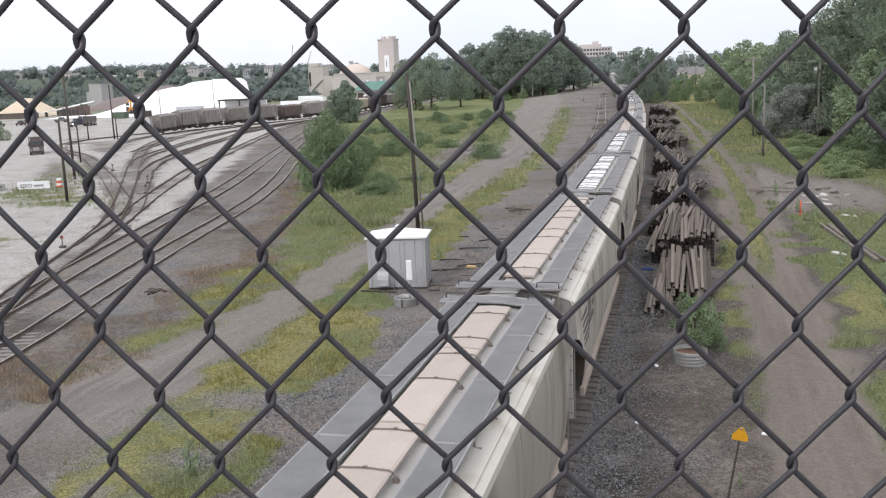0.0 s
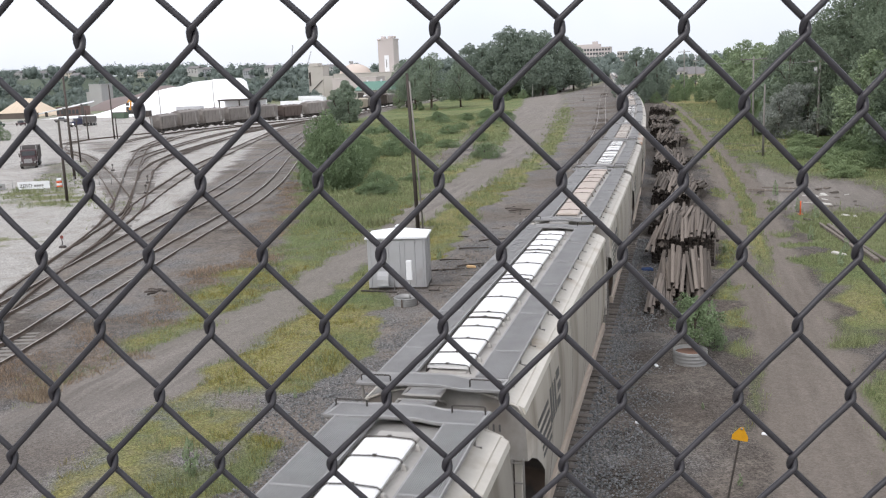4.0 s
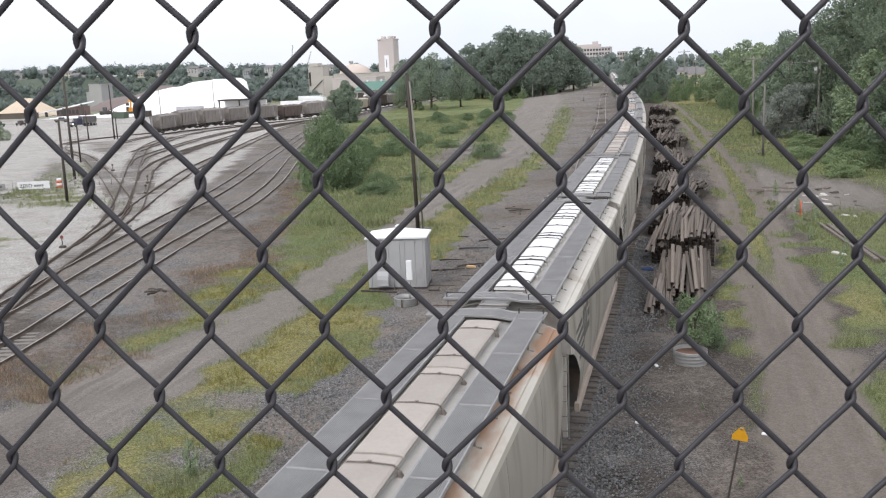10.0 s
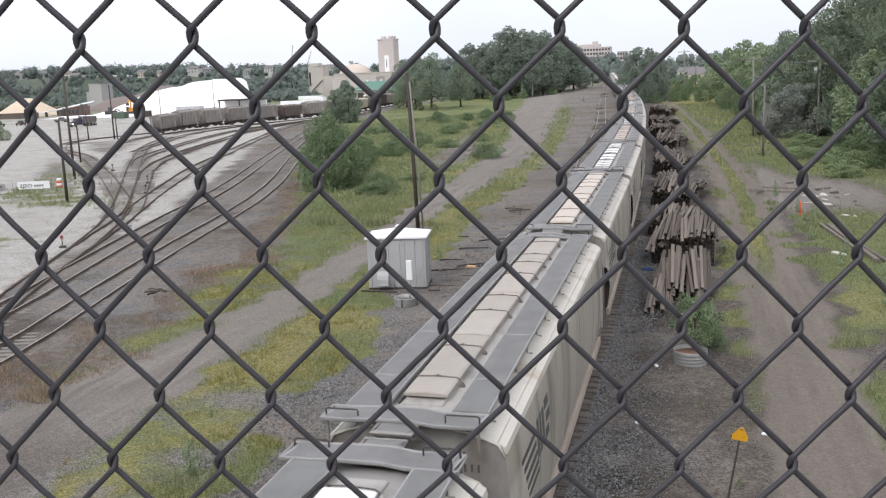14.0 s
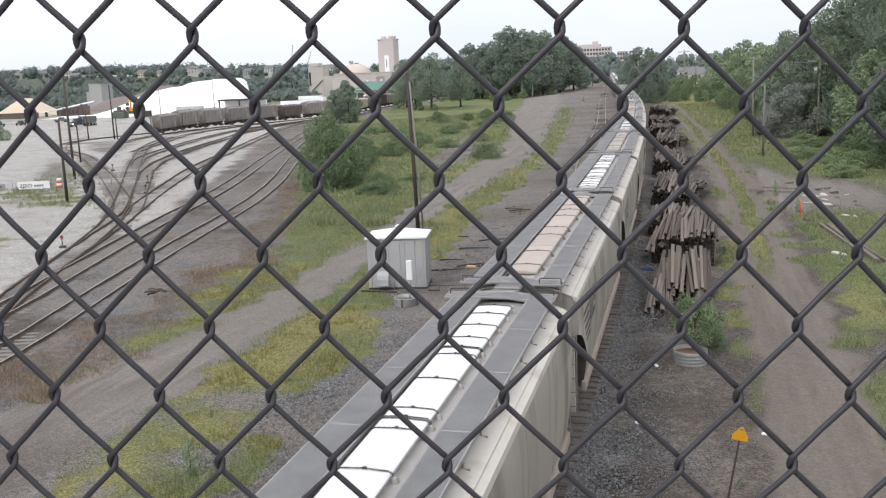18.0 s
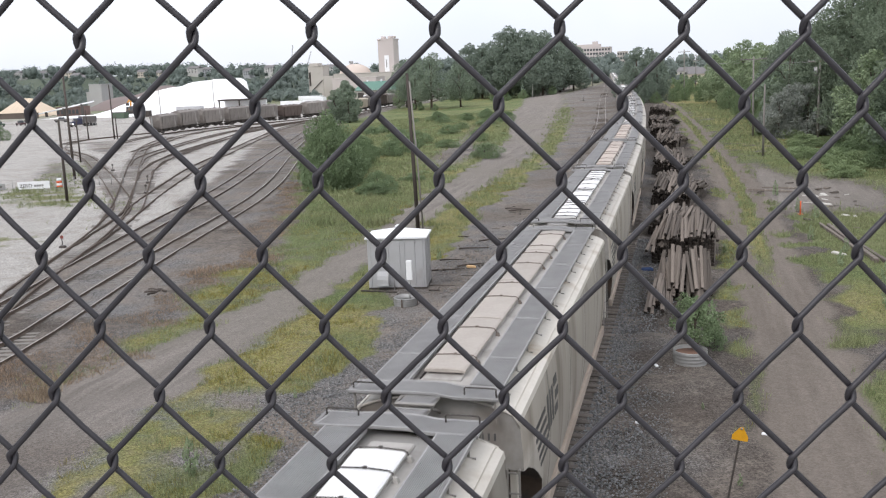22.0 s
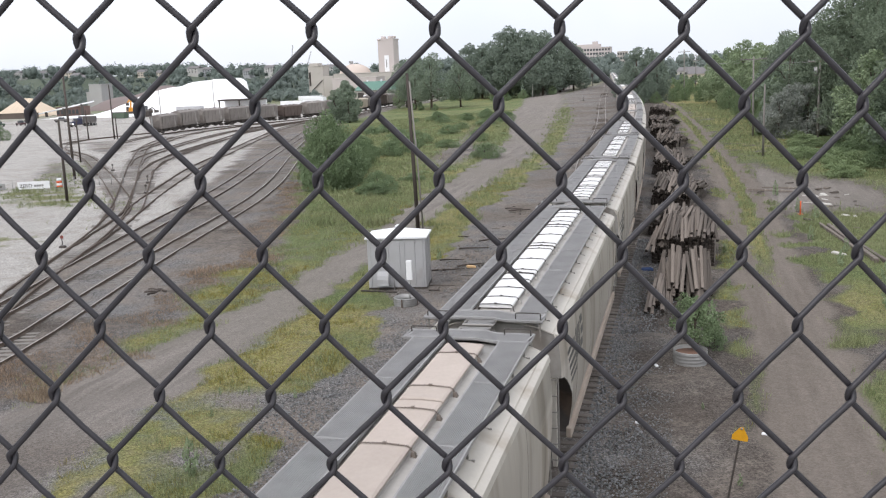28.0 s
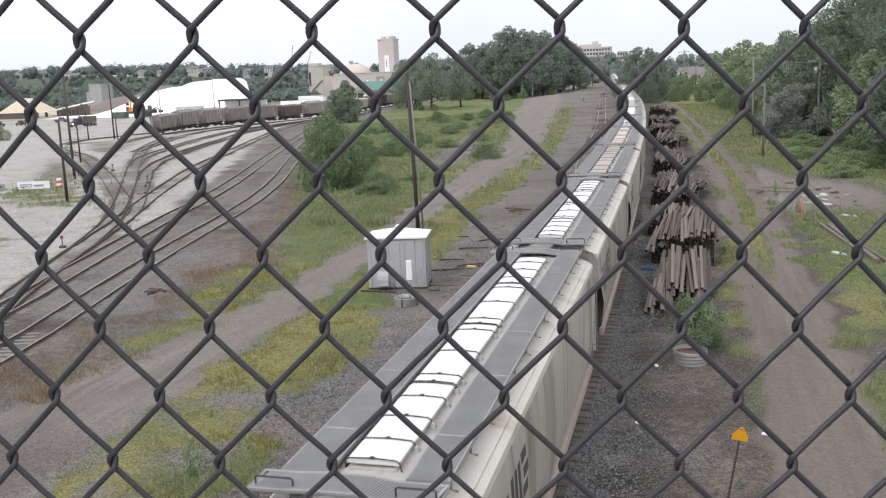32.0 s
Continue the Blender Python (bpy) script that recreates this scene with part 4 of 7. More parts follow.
        for wy in (-0.9, 0.9):
            part("wheelset", wheel_shape(), RAIL_SIDE, tr, at=pose(0, wy, 0.44))
    # side seams and stencils
    for y in (-5.2, -1.7, 1.7, 5.2) if full else ():
        sm = Shape()
        sm.sweep(None, [[(a, y - 0.012, z), (a + 0.01, y, z), (a, y + 0.012, z)] for a, z in ((1.47, 1.25), (1.52, 1.45), (1.58, 2.0), (1.615, 2.8), (1.605, 3.6), (1.557, 4.16))], closed=False, caps=False)
        part("side_seam", sm, END_PAINT, car)
    if full:
        logo(car, 1.6, -HALF + 1.05, 1.0, LOGO)
    return car


KINDS = {-14: "tan", -13: "tan", -12: "tan", -11: "tan", -10: "white", -9: "white", -8: "tan", -7: "white", -6: "dust", -5: "white", -4: "white", -3: "dust", -2: "buff", -1: "white", 0: "tan",
         1: "white", 2: "dust", 3: "white", 4: "tan", 5: "tan", 6: "white", 7: "white", 8: "white", 9: "white", 10: "dust", 11: "buff", 12: "white", 13: "white", 14: "tan", 15: "white"}


def progress(t):
    """Cars gone by since 19 s, by the train's speed."""
    d = t - 19.0
    return 0.0003426 * d * d + 0.61653 * d - 0.004


def car_pose(k, t):
    s = 12.05 + (k - progress(t)) * PITCH_M + HALF
    xa, ya, _ = main_line(s - 6.2)
    xb, yb, _ = main_line(s + 6.2)
    return pose((xa + xb) / 2, (ya + yb) / 2, 0, 0, 0, math.degrees(-math.atan2(xb - xa, yb - ya)))


def build_train():
    words = {"white": "cream-grey covered hopper car with bright white roof hatches", "tan": "cream-grey covered hopper car with dusty tan roof hatches",
             "dust": "weathered covered hopper car with dusty buff roof hatches", "buff": "cream-grey covered hopper car with pale buff roof hatches"}
    made, cars = {}, {}
    rnd = random.Random(4)
    for k in range(-14, 34):
        kind = KINDS.get(k) or rnd.choice(("white", "tan", "white", "dust"))
        full = k < 13
        if k == -6:
            cars[k] = hopper("dust", "cream covered hopper car with long rust stains along its eaves", "1234", CAR_RUST)
        elif (kind, full) not in made:
            cars[k] = made[kind, full] = hopper(kind, words[kind], "12345", full=full)
        else:
            cars[k] = copy_thing(made[kind, full], Matrix())
    return cars


TRAIN = build_train()
# ---- chain-link fence on the bridge ----
FENCE_D = 0.5
FENCE_X, FENCE_N = Vector((math.cos(YAW), math.sin(YAW), 0)), Vector((-math.sin(YAW), math.cos(YAW), 0))


def net(i, j):
    """Where knuckle (i, j) of the slightly bulged netting hangs: along the fence and up from the eye."""
    a, b = max(-4.5, min(4.5, i)), max(-4.0, min(4.0, j))
    u = -0.001293 + 0.068561 * a - 0.000754 * b + 0.000304 * a * b + 0.000459 * a * a + 0.000015 * b * b - 0.000194 * a ** 3 - 0.000006 * a * a * b - 0.000043 * a * b * b + 0.00001 * b ** 3
    v = -0.102787 - 0.002578 * a - 0.042712 * b - 0.000309 * a * b - 0.00006 * a * a - 0.000209 * b * b + 0.000022 * a ** 3 + 0.000103 * a * a * b + 0.00001 * a * b * b + 0.000062 * b ** 3
    return u + (i - a) * 0.062, v - (j - b) * 0.0405


def fence_point(u, v, w):
    return Vector(EYE) + FENCE_X * u + Vector((0, 0, v)) + FENCE_N * (FENCE_D + w)


def build_fence():
    fence = thing("chain_link_fence", None, None, "black vinyl-coated chain-link fence close to the camera on the bridge", "fence")
    r = 0.00185
    rows = range(-20, 35)
    for col in range(-10, 11):
        knots = []
        for j in rows:
            # knuckles of odd rows lie half a mesh over from those of even rows
            left = (j + col) % 2 == 1
            u, v = net(0.5 * (col if left else col + 1), j)
            knots.append((u, v, -1 if left else 1))
        pts = []
        for n, (u, v, s) in enumerate(knots):
            if n:
                # a nearly straight strand from the last loop, springing a little at both ends
                pu, pv, ps = knots[n - 1]
                for k in (0.06, 0.13, 0.5, 0.87, 0.94):
                    bow = 0.0004 * math.sin(math.pi * k)
                    pts.append(fence_point(pu + (u - pu) * k - s * bow, pv - 0.0044 + (v - pv + 0.0088) * k + bow, s * r * (0.85 if k != 0.5 else 0.5)))
            # the loop round the neighbouring wire
            for a in (-90, -60, -30, 0, 30, 60, 90):
                c, q = math.cos(radians(a)), math.sin(radians(a))
                pts.append(fence_point(u + s * 0.00155 * c, v - 0.0044 * q, -s * r * 1.02 * q))
        part("wire", Shape().tube(pts, r, 8), VINYL, fence)
    for u in (-0.40, 0.40):
        part("fence_post", Shape().tube([fence_point(u, -1.56, 0.03), fence_point(u, 0.9, 0.03)], 0.03, 12), VINYL, fence)
    part("top_rail", Shape().tube([fence_point(-0.45, 0.86, 0.03), fence_point(0.45, 0.86, 0.03)], 0.021, 10), VINYL, fence)
    return fence


build_fence()
# ---- the bridge under the camera ----
def fence_frame(u, w, z):
    return FENCE_X * u + FENCE_N * w + Vector((0, 0, z))


def build_bridge():
    deck = Shape()
    turn = Matrix.Rotation(YAW, 4, "Z")
    deck.slab(-45, -9.5, 7.9, 45, 0.85, 8.72, 0.03, None, turn)
    deck.slab(-45, 0.40, 8.72, 45, 0.75, 8.90, 0.02, None, turn)
    thing("bridge_deck", deck, CONCRETE, "plain grey concrete bridge deck with a low kerb", "bridge", kind="structure")
    for u in (-24.0, 14.0):
        sh = Shape()
        sh.slab(u - 0.6, -8.5, -0.5, u + 0.6, 0.0, 7.9, 0.05, None, turn)
        thing("bridge_pier", sh, CONCRETE, "plain grey concrete bridge pier", "bridge pier", kind="structure")


build_bridge()


# ---- relay hut and what stands round it ----
def build_hut():
    hut = thing("relay_hut", None, None, "small grey sheet-metal relay hut with a white pyramid roof", "hut", at=pose(-14.22, 42.75, -0.36, 0, 0, 9))
    w, d, h = 2.95, 1.9, 2.68
    part("base_frame", Shape().box(-w / 2 - 0.02, -d / 2 - 0.02, 0, w / 2 + 0.02, d / 2 + 0.02, 0.14), DARK_STEEL, hut)
    part("wall_shell", Shape().slab(-w / 2, -d / 2, 0.12, w / 2, d / 2, h, 0.02), HUT_PAINT, hut)
    seam = Shape().slab(-0.025, -d / 2 - 0.035, 0.16, 0.025, -d / 2 + 0.01, h - 0.02, 0.008)
    s0 = part("wall_rib", seam, HUT_PAINT, hut, at=pose(-1.32, 0, 0))
    for x in (-0.95, -0.42, 0.16, 0.40, 0.92, 1.32):
        again(s0, pose(x, 0, 0))
    for y in (-0.55, 0.0, 0.55):
        again(s0, pose(w / 2 - d / 2, y, 0, 0, 0, 90))
    roof = Shape()
    o = 0.09
    roof.add([(-w / 2 - o, -d / 2 - o, h - 0.05), (w / 2 + o, -d / 2 - o, h - 0.05), (w / 2 + o, d / 2 + o, h - 0.05), (-w / 2 - o, d / 2 + o, h - 0.05),
              (-w / 2 - o, -d / 2 - o, h + 0.03), (w / 2 + o, -d / 2 - o, h + 0.03), (w / 2 + o, d / 2 + o, h + 0.03), (-w / 2 - o, d / 2 + o, h + 0.03), (-0.1, 0, h + 0.36), (0.1, 0, h + 0.36)],
             [(3, 2, 1, 0), (0, 1, 5, 4), (1, 2, 6, 5), (2, 3, 7, 6), (3, 0, 4, 7), (4, 5, 9, 8), (5, 6, 9), (6, 7, 8, 9), (7, 4, 8)])
    part("roof", roof, WHITE_PAINT, hut, "white sheet-metal pyramid roof")
    vent = Shape().tube([(0, 0, h + 0.30), (0, 0, h + 0.42)], 0.10, 10)
    vent.tube([(0, 0, h + 0.42), (0, 0, h + 0.47), (0, 0, h + 0.51)], 0.19, 12, r2=0.05)
    part("roof_vent", vent, WHITE_PAINT, hut)
    hood = Shape()
    hood.sweep(None, [[(x, -d / 2 + 0.01, 0.98), (x, -d / 2 - 0.16, 0.93), (x, -d / 2 - 0.30, 0.80), (x, -d / 2 - 0.36, 0.62), (x, -d / 2 - 0.36, 0.34), (x, -d / 2 + 0.01, 0.34)] for x in (-0.98, -0.42)])
    hood.box(-1.02, -d / 2 - 0.40, 0.30, -0.38, -d / 2 + 0.01, 0.35)
    part("vent_hood", hood, HUT_PAINT, hut)
    part("conduit", Shape().tube([(-0.15, -d / 2 - 0.12, 0), (-0.16, -d / 2 - 0.1, 0.95)], 0.03, 6), GALV, hut)
    part("door_handle", Shape().box(0.50, -d / 2 - 0.06, 1.1, 0.54, -d / 2, 1.3), DARK_STEEL, hut)
    part("lamp_bracket", Shape().tube([(0.98, -d / 2 - 0.02, h - 0.3), (0.98, -d / 2 - 0.14, h - 0.25), (1.06, -d / 2 - 0.16, h - 0.15)], 0.02, 5), GALV, hut)
    white = Shape().slab(-0.15, -0.06, 0.75, 0.15, 0.08, 1.72, 0.03)
    post = thing("meter_pedestal", white, WHITE_PAINT, "slim white meter box on a post beside the relay hut", "meter box", at=pose(-13.15, 40.9, -0.35, 0, 0, 9))
    part("post", Shape().tube([(0, 0.02, 0), (0, 0.02, 0.76)], 0.045, 8), GALV, post)
    ring = thing("corrugated_ring", None, None, "low galvanised corrugated steel ring standing before the hut", "culvert ring", at=pose(-12.75, 38.9, -0.38))
    for k, (a0, a1) in enumerate(((-178, -92), (-90, -4), (-2, 84), (86, 176))):
        sheet = Shape()
        prof = [(0.56 + 0.02 * math.sin(q * math.pi / 1.5), 0.46 * q / 14) for q in range(15)]
        prof += [(0.54, 0.46), (0.54, 0.0)]
        sheet.sweep(None, [[(q * math.cos(radians(g)), q * math.sin(radians(g)), z) for q, z in prof] for g in np.linspace(a0, a1, 10)], smooth=True)
        part("curved_sheet", sheet, GALV, ring)
        part("sheet_joint", Shape().slab(0.575, -0.03, 0.02, 0.60, 0.03, 0.45, 0.008), RAIL_SIDE, ring, "rusty bolted joint", pose(0, 0, 0, 0, 0, a0 - 1))
    # dark bars lying along the hut's foot
    sh = Shape().tube([(-15.8, 41.1, -0.26), (-14.6, 41.15, -0.27), (-13.9, 41.0, -0.29)], 0.05, 5)
    thing("scrap_rail", sh, DARK_STEEL, "rusty scrap bar lying at the hut's foot", "scrap metal")


build_hut()


def debris():
    rnd = random.Random(8)
    spots = [(-12.7, 46.3, 1.9, 20, 0.05), (-11.7, 47.6, 1.6, 35, 0.06), (-13.1, 48.9, 1.4, 12, 0.05), (-12.4, 66.8, 1.7, 25, 0.06), (-13.0, 67.6, 1.4, -10, 0.05), (-12.2, 42.6, 1.7, 5, 0.05), (-27.0, 40.0, 0.8, 30, 0.07), (-26.6, 40.3, 0.7, -25, 0.08), (-26.8, 39.7, 0.6, 70, 0.06), (-27.2, 40.5, 0.7, 5, 0.06), (-12.6, 52.2, 1.8, 15, 0.06), (-11.9, 55.0, 2.0, 30, 0.06)]
    for x, y, ln, a, r in spots:
        sh = Shape()
        sh.tube([(-ln / 2, 0, r * 0.8), (-ln / 6, 0.07, r * 1.1), (ln / 5, -0.05, r), (ln / 2, 0.04, r * 0.7)], r, 6, r2=r * 0.6)
        thing("broken_timber", sh, POLE_WOOD, "dark broken timber lying on gravel", "timber", "scattered timbers", at=pose(x, y, gz(x, y) + 0.0, 0, 0, a))
    for i in range(70):
        x, y = rnd.uniform(-14.2, -9.6), 40 + 30 * rnd.random() ** 1.3
        if abs(x + 14.2) < 2.0 and abs(y - 42.7) < 1.8:
            continue
        ln, r = rnd.uniform(0.15, 0.7), rnd.uniform(0.015, 0.05)
        sh = Shape().tube([(-ln / 2, 0, r), (0, 0.05 * rnd.uniform(-1, 1), r * 1.2), (ln / 2, 0, r)], r, 5, r2=r * 0.5)
        thing("wood_splinter", sh, (POLE_WOOD, OLD_TIE, GREY_WOOD)[i % 3], "short weathered splinter of wood on the ballast", "wood", "splinters on the ballast", at=pose(x, y, gz(x, y) + 0.02, 0, 0, rnd.uniform(0, 180)))
    for x, y, a in ((-11.55, 47.1, 25), (-10.6, 40.4, 70)):
        sh = Shape().slab(-0.25, -0.12, 0, 0.25, 0.12, 0.12, 0.03)
        thing("split_wood_block", sh, mat("fresh_split_wood", (0.62, 0.42, 0.22), (0.5, 0.33, 0.17), fine=20, scale=4), "pale freshly split block of wood on gravel", "wood", at=pose(x, y, gz(x, y) + 0.0, 0, 8, a))


debris()


# ---- yellow marker, corrugated ring with a shrub ----
def build_marker():
    m = thing("track_marker", None, None, "leaning dark post with a yellow pentagon marker plate", "marker post", at=pose(1.02, 21.7, -0.36, 0, 8.5, 0))
    part("post", Shape().slab(-0.025, -0.02, 0, 0.025, 0.02, 1.86, 0.006), DARK_STEEL, m)
    pl = [(-0.19, 0), (0.19, 0), (0.19, 0.12), (0.04, 0.34), (-0.04, 0.34), (-0.19, 0.12)]
    sh = Shape().add([(x, -0.035, 1.62 + z) for x, z in pl] + [(x, -0.027, 1.62 + z) for x, z in pl], [tuple(range(6)), tuple(range(11, 5, -1))] + [(i, 6 + i, 6 + (i + 1) % 6, (i + 1) % 6) for i in range(6)])
    part("marker_plate", sh, YELLOW, m, "yellow painted plate")
    part("bolt", Shape().tube([(0, -0.05, 1.93), (0, -0.03, 1.93)], 0.03, 8), GALV, m)


build_marker()


def build_ring():
    rg = thing("corrugated_ring", None, None, "low galvanised corrugated steel ring standing on gravel", "culvert ring", at=pose(0.12, 32.3, -0.36))
    sh = Shape()
    prof = []
    for k in range(13):
        z = 0.5 * k / 12
        prof.append((0.60 + 0.02 * math.sin(k * math.pi / 1.5), z))
    prof += [(0.575, 0.5), (0.575, 0.0)]
    sh.sweep(None, [[(q * math.cos(a), q * math.sin(a), z) for a in np.arange(0, 6.28, 6.2832 / 36)] for q, z in prof], smooth=True, caps=False)
    part("steel_wall", sh, GALV, rg)
    part("soil_fill", Shape().tube([(0, 0, 0.02), (0, 0, 0.36)], 0.57, 24), mat("reddish_soil", (0.24, 0.12, 0.08), (0.14, 0.10, 0.08), scale=5), rg, "reddish soil filling")


build_ring()


# ---- piles of old sleepers beside the line ----
def tie_piles():
    rnd = random.Random(3)
    mesh = Shape().slab(-0.072, -1.3, -0.075, 0.072, 1.3, 0.075, 0.016).mesh("old_sleeper", OLD_TIE)
    mesh2 = Shape().slab(-0.085, -1.24, -0.08, 0.085, 1.28, 0.08, 0.025).mesh("old_sleeper", OLD_TIE)

    def shade_ends(me):
        """Near-black end faces: dark end grain with its shade put into the colour."""
        me.materials.append(TIE_END)
        for f in me.polygons:
            if abs(f.normal.y) > 0.7:
                f.material_index = 1

    shade_ends(mesh)
    shade_ends(mesh2)

    def heap(x, y, wide, tilt, yaw, mess, layers=3, foot=0.0, rows=0):
        """Sleepers dumped in a slanting heap, their near ends low, over a flat bed of others."""
        p = thing("sleeper_pile", None, None, "weathered brown heap of old wooden railway sleepers", "sleeper pile", "heaps of old sleepers", at=pose(x, y, -0.37, 0, rnd.uniform(5, 11) if rows else 0, yaw))
        n = int(wide / 0.165)
        rise = 1.3 * math.sin(radians(tilt))
        beds = max(1, int((foot + 2 * rise - 0.25) / 0.19))
        core = Shape()
        for lay in range(0, max(0, beds - 3)):
            back = 1.0 + (lay * 0.19) / max(math.tan(radians(tilt)), 0.3) if foot < 0.4 else 0.25 + max(0.0, lay * 0.19 - foot) / max(math.tan(radians(tilt)), 0.3)
            for i in range(n - 1):
                u0 = (i - (n - 2) / 2) * 0.168
                core.box(u0 - 0.075, back - 1.3 + rnd.gauss(0, 0.08), lay * 0.185, u0 + 0.075, back + 1.3, lay * 0.185 + 0.17)
        for row in range(1, rows + 1):
            for i in range(n + 1):
                for lay in range(2):
                    high = foot + 2 * rise - 0.24 * row + rnd.uniform(-0.22, 0.05) - lay * 0.17
                    turn = pose((i - n / 2) * 0.168 + rnd.uniform(-0.05, 0.05), 1.2 + 2.45 * row + rnd.gauss(0, 0.35), high, rnd.gauss(-2, 2.5), rnd.uniform(-9, 9), rnd.gauss(0, 4))
                    core.box(-0.075, -1.3, -0.08, 0.075, 1.3, 0.08, None, turn)
            core.box(-wide * 0.46, 2.45 * row - 0.1, 0.0, wide * 0.46, 2.45 * row + 2.2, max(0.2, foot + 2 * rise - 0.24 * row - 0.5))
        if core.v:
            q = part("sleeper_core", core, OLD_TIE, p)
            shade_ends(q.data)
            tagged(q, kind="stuff")
        for lay in range(max(0, beds - 3), beds):
            back = 1.0 + (lay * 0.19) / max(math.tan(radians(tilt)), 0.3) if foot < 0.4 else 0.25 + max(0.0, lay * 0.19 - foot) / max(math.tan(radians(tilt)), 0.3)
            for i in range(0, n - 1, 1):
                o = new("old_sleeper", mesh)
                o.parent = p
                o.matrix_basis = pose((i - (n - 2) / 2) * 0.168 + rnd.uniform(-0.02, 0.02), back + rnd.gauss(0, 0.1) * mess, 0.09 + lay * 0.185, 0, rnd.uniform(-3, 3) * mess, rnd.gauss(0, 1.5) * mess)
        for lay in range(layers):
            for i in range(n - lay):
                if lay and rnd.random() < 0.38:
                    continue
                o = new("old_sleeper", rnd.choice((mesh, mesh2)))
                o.parent = p
                dy = rnd.gauss(0, 0.17) * (1 + mess)
                up = foot + 0.12 + rise + lay * 0.2 + dy * math.tan(radians(tilt)) * 0.9
                o.matrix_basis = pose((i - (n - lay - 1) / 2) * 0.168 + rnd.uniform(-0.06, 0.06), dy, up + rnd.uniform(-0.03, 0.04), tilt + rnd.gauss(0, 3.5) * mess, rnd.uniform(-14, 14) * mess, rnd.gauss(0, 4.0) * mess)
        return p

    heap(-0.05, 41.9, 2.3, 36, 0, 0.6, 3)
    heap(-1.35, 40.0, 0.8, 14, -4, 1.0, 2)
    heap(-1.0, 43.6, 0.8, 26, -5, 1.0, 2)
    heap(0.15, 49.4, 2.8, 17, -3, 0.9, 2, 1.4)
    heap(-1.35, 49.8, 1.0, 22, -10, 1.0, 2, 0.9)
    for x, y, w, tl, yaw, ft, rows in ((-0.85, 57.5, 3.3, 14, -6, 0.7, 1), (-1.2, 69.5, 3.1, 13, -8, 1.0, 2), (-1.1, 78.0, 2.8, 9, 5, 0.7, 1), (-2.0, 88.5, 2.9, 14, -7, 1.1, 2),
                                        (-1.9, 99.0, 2.7, 10, 4, 0.8, 2), (-2.7, 113.0, 2.8, 14, -7, 1.15, 3), (-4.0, 132.0, 2.9, 13, -4, 1.2, 2), (-4.8, 153.0, 3.4, 11, -9, 1.0, 3), (-5.6, 181.0, 4.0, 12, -6, 1.4, 3)):
        heap(x, y, w, tl, yaw, 1.2 + 0.5 * rnd.random(), 2, ft, rows)
    return None


tie_piles()


# ---- things along the right-hand track ----
def right_side():
    o = thing("orange_marker_post", None, None, "small orange plastic marker post in the verge", "marker post", at=pose(7.4, 65.0, -0.36))
    part("post", Shape().tube([(0, 0, 0), (0, 0, 0.95)], 0.05, 8), ORANGE, o)
    part("base", Shape().tube([(0, 0, 0), (0, 0, 0.06)], 0.2, 10), ORANGE, o)
    for x, y, ln, a, r in ((8.6, 56.5, 9.0, 96, 0.09), (9.0, 55.0, 10.5, 95, 0.12), (9.5, 53.0, 9.0, 97, 0.10), (6.6, 76.6, 4.2, -22, 0.07), (7.6, 78.2, 3.5, -12, 0.06)):
        sh = Shape().slab(-ln / 2, -r, 0, ln / 2, r, 2 * r, 0.02)
        thing("long_timber", sh, OLD_TIE, "long weathered timber lying in the grass verge", "timber", "timbers in the verge", at=pose(x, y, gz(x, y) - 0.02, 0, 0, a))
    rnd = random.Random(5)
    scrap = mat("pale_scrap", (0.55, 0.53, 0.5), (0.42, 0.4, 0.36), scale=5)
    for i in range(34):
        x, y = rnd.gauss(9.8, 1.8), rnd.gauss(72, 8)
        s = rnd.uniform(0.12, 0.4)
        sh = Shape().slab(-s, -s * 0.45, 0, s, s * 0.45, s * 0.3, 0.03)
        thing("rubble_piece", sh, scrap if rnd.random() < 0.6 else OLD_TIE, "pale broken lump of rubble on bare earth", "rubble", "rubble by the track", at=pose(x, y, gz(x, y) - 0.02, rnd.uniform(-12, 12), rnd.uniform(-12, 12), rnd.uniform(0, 180)))
    for x, y in ((-1.05, 31.6), (-2.5, 27.9), (2.2, 25.9), (-1.4, 26.2), (0.6, 35.6)):
        sh = Shape().slab(-0.09, -0.05, 0, 0.09, 0.05, 0.05, 0.012)
        thing("litter_scrap", sh, WHITE_PAINT, "small white scrap of litter on gravel", "litter", "litter on the ballast", at=pose(x, y, gz(x, y) + 0.03, 0, 0, rnd.uniform(0, 180)))
    sh = Shape().slab(-0.3, -0.2, 0, 0.3, 0.2, 0.2, 0.06)
    thing("blue_rag", sh, mat("blue_plastic", (0.03, 0.06, 0.16), (0.02, 0.04, 0.1), scale=4), "crumpled dark blue plastic beside the sleepers", "litter", at=pose(-2.05, 46.9, -0.36, 0, 0, 20))


right_side()


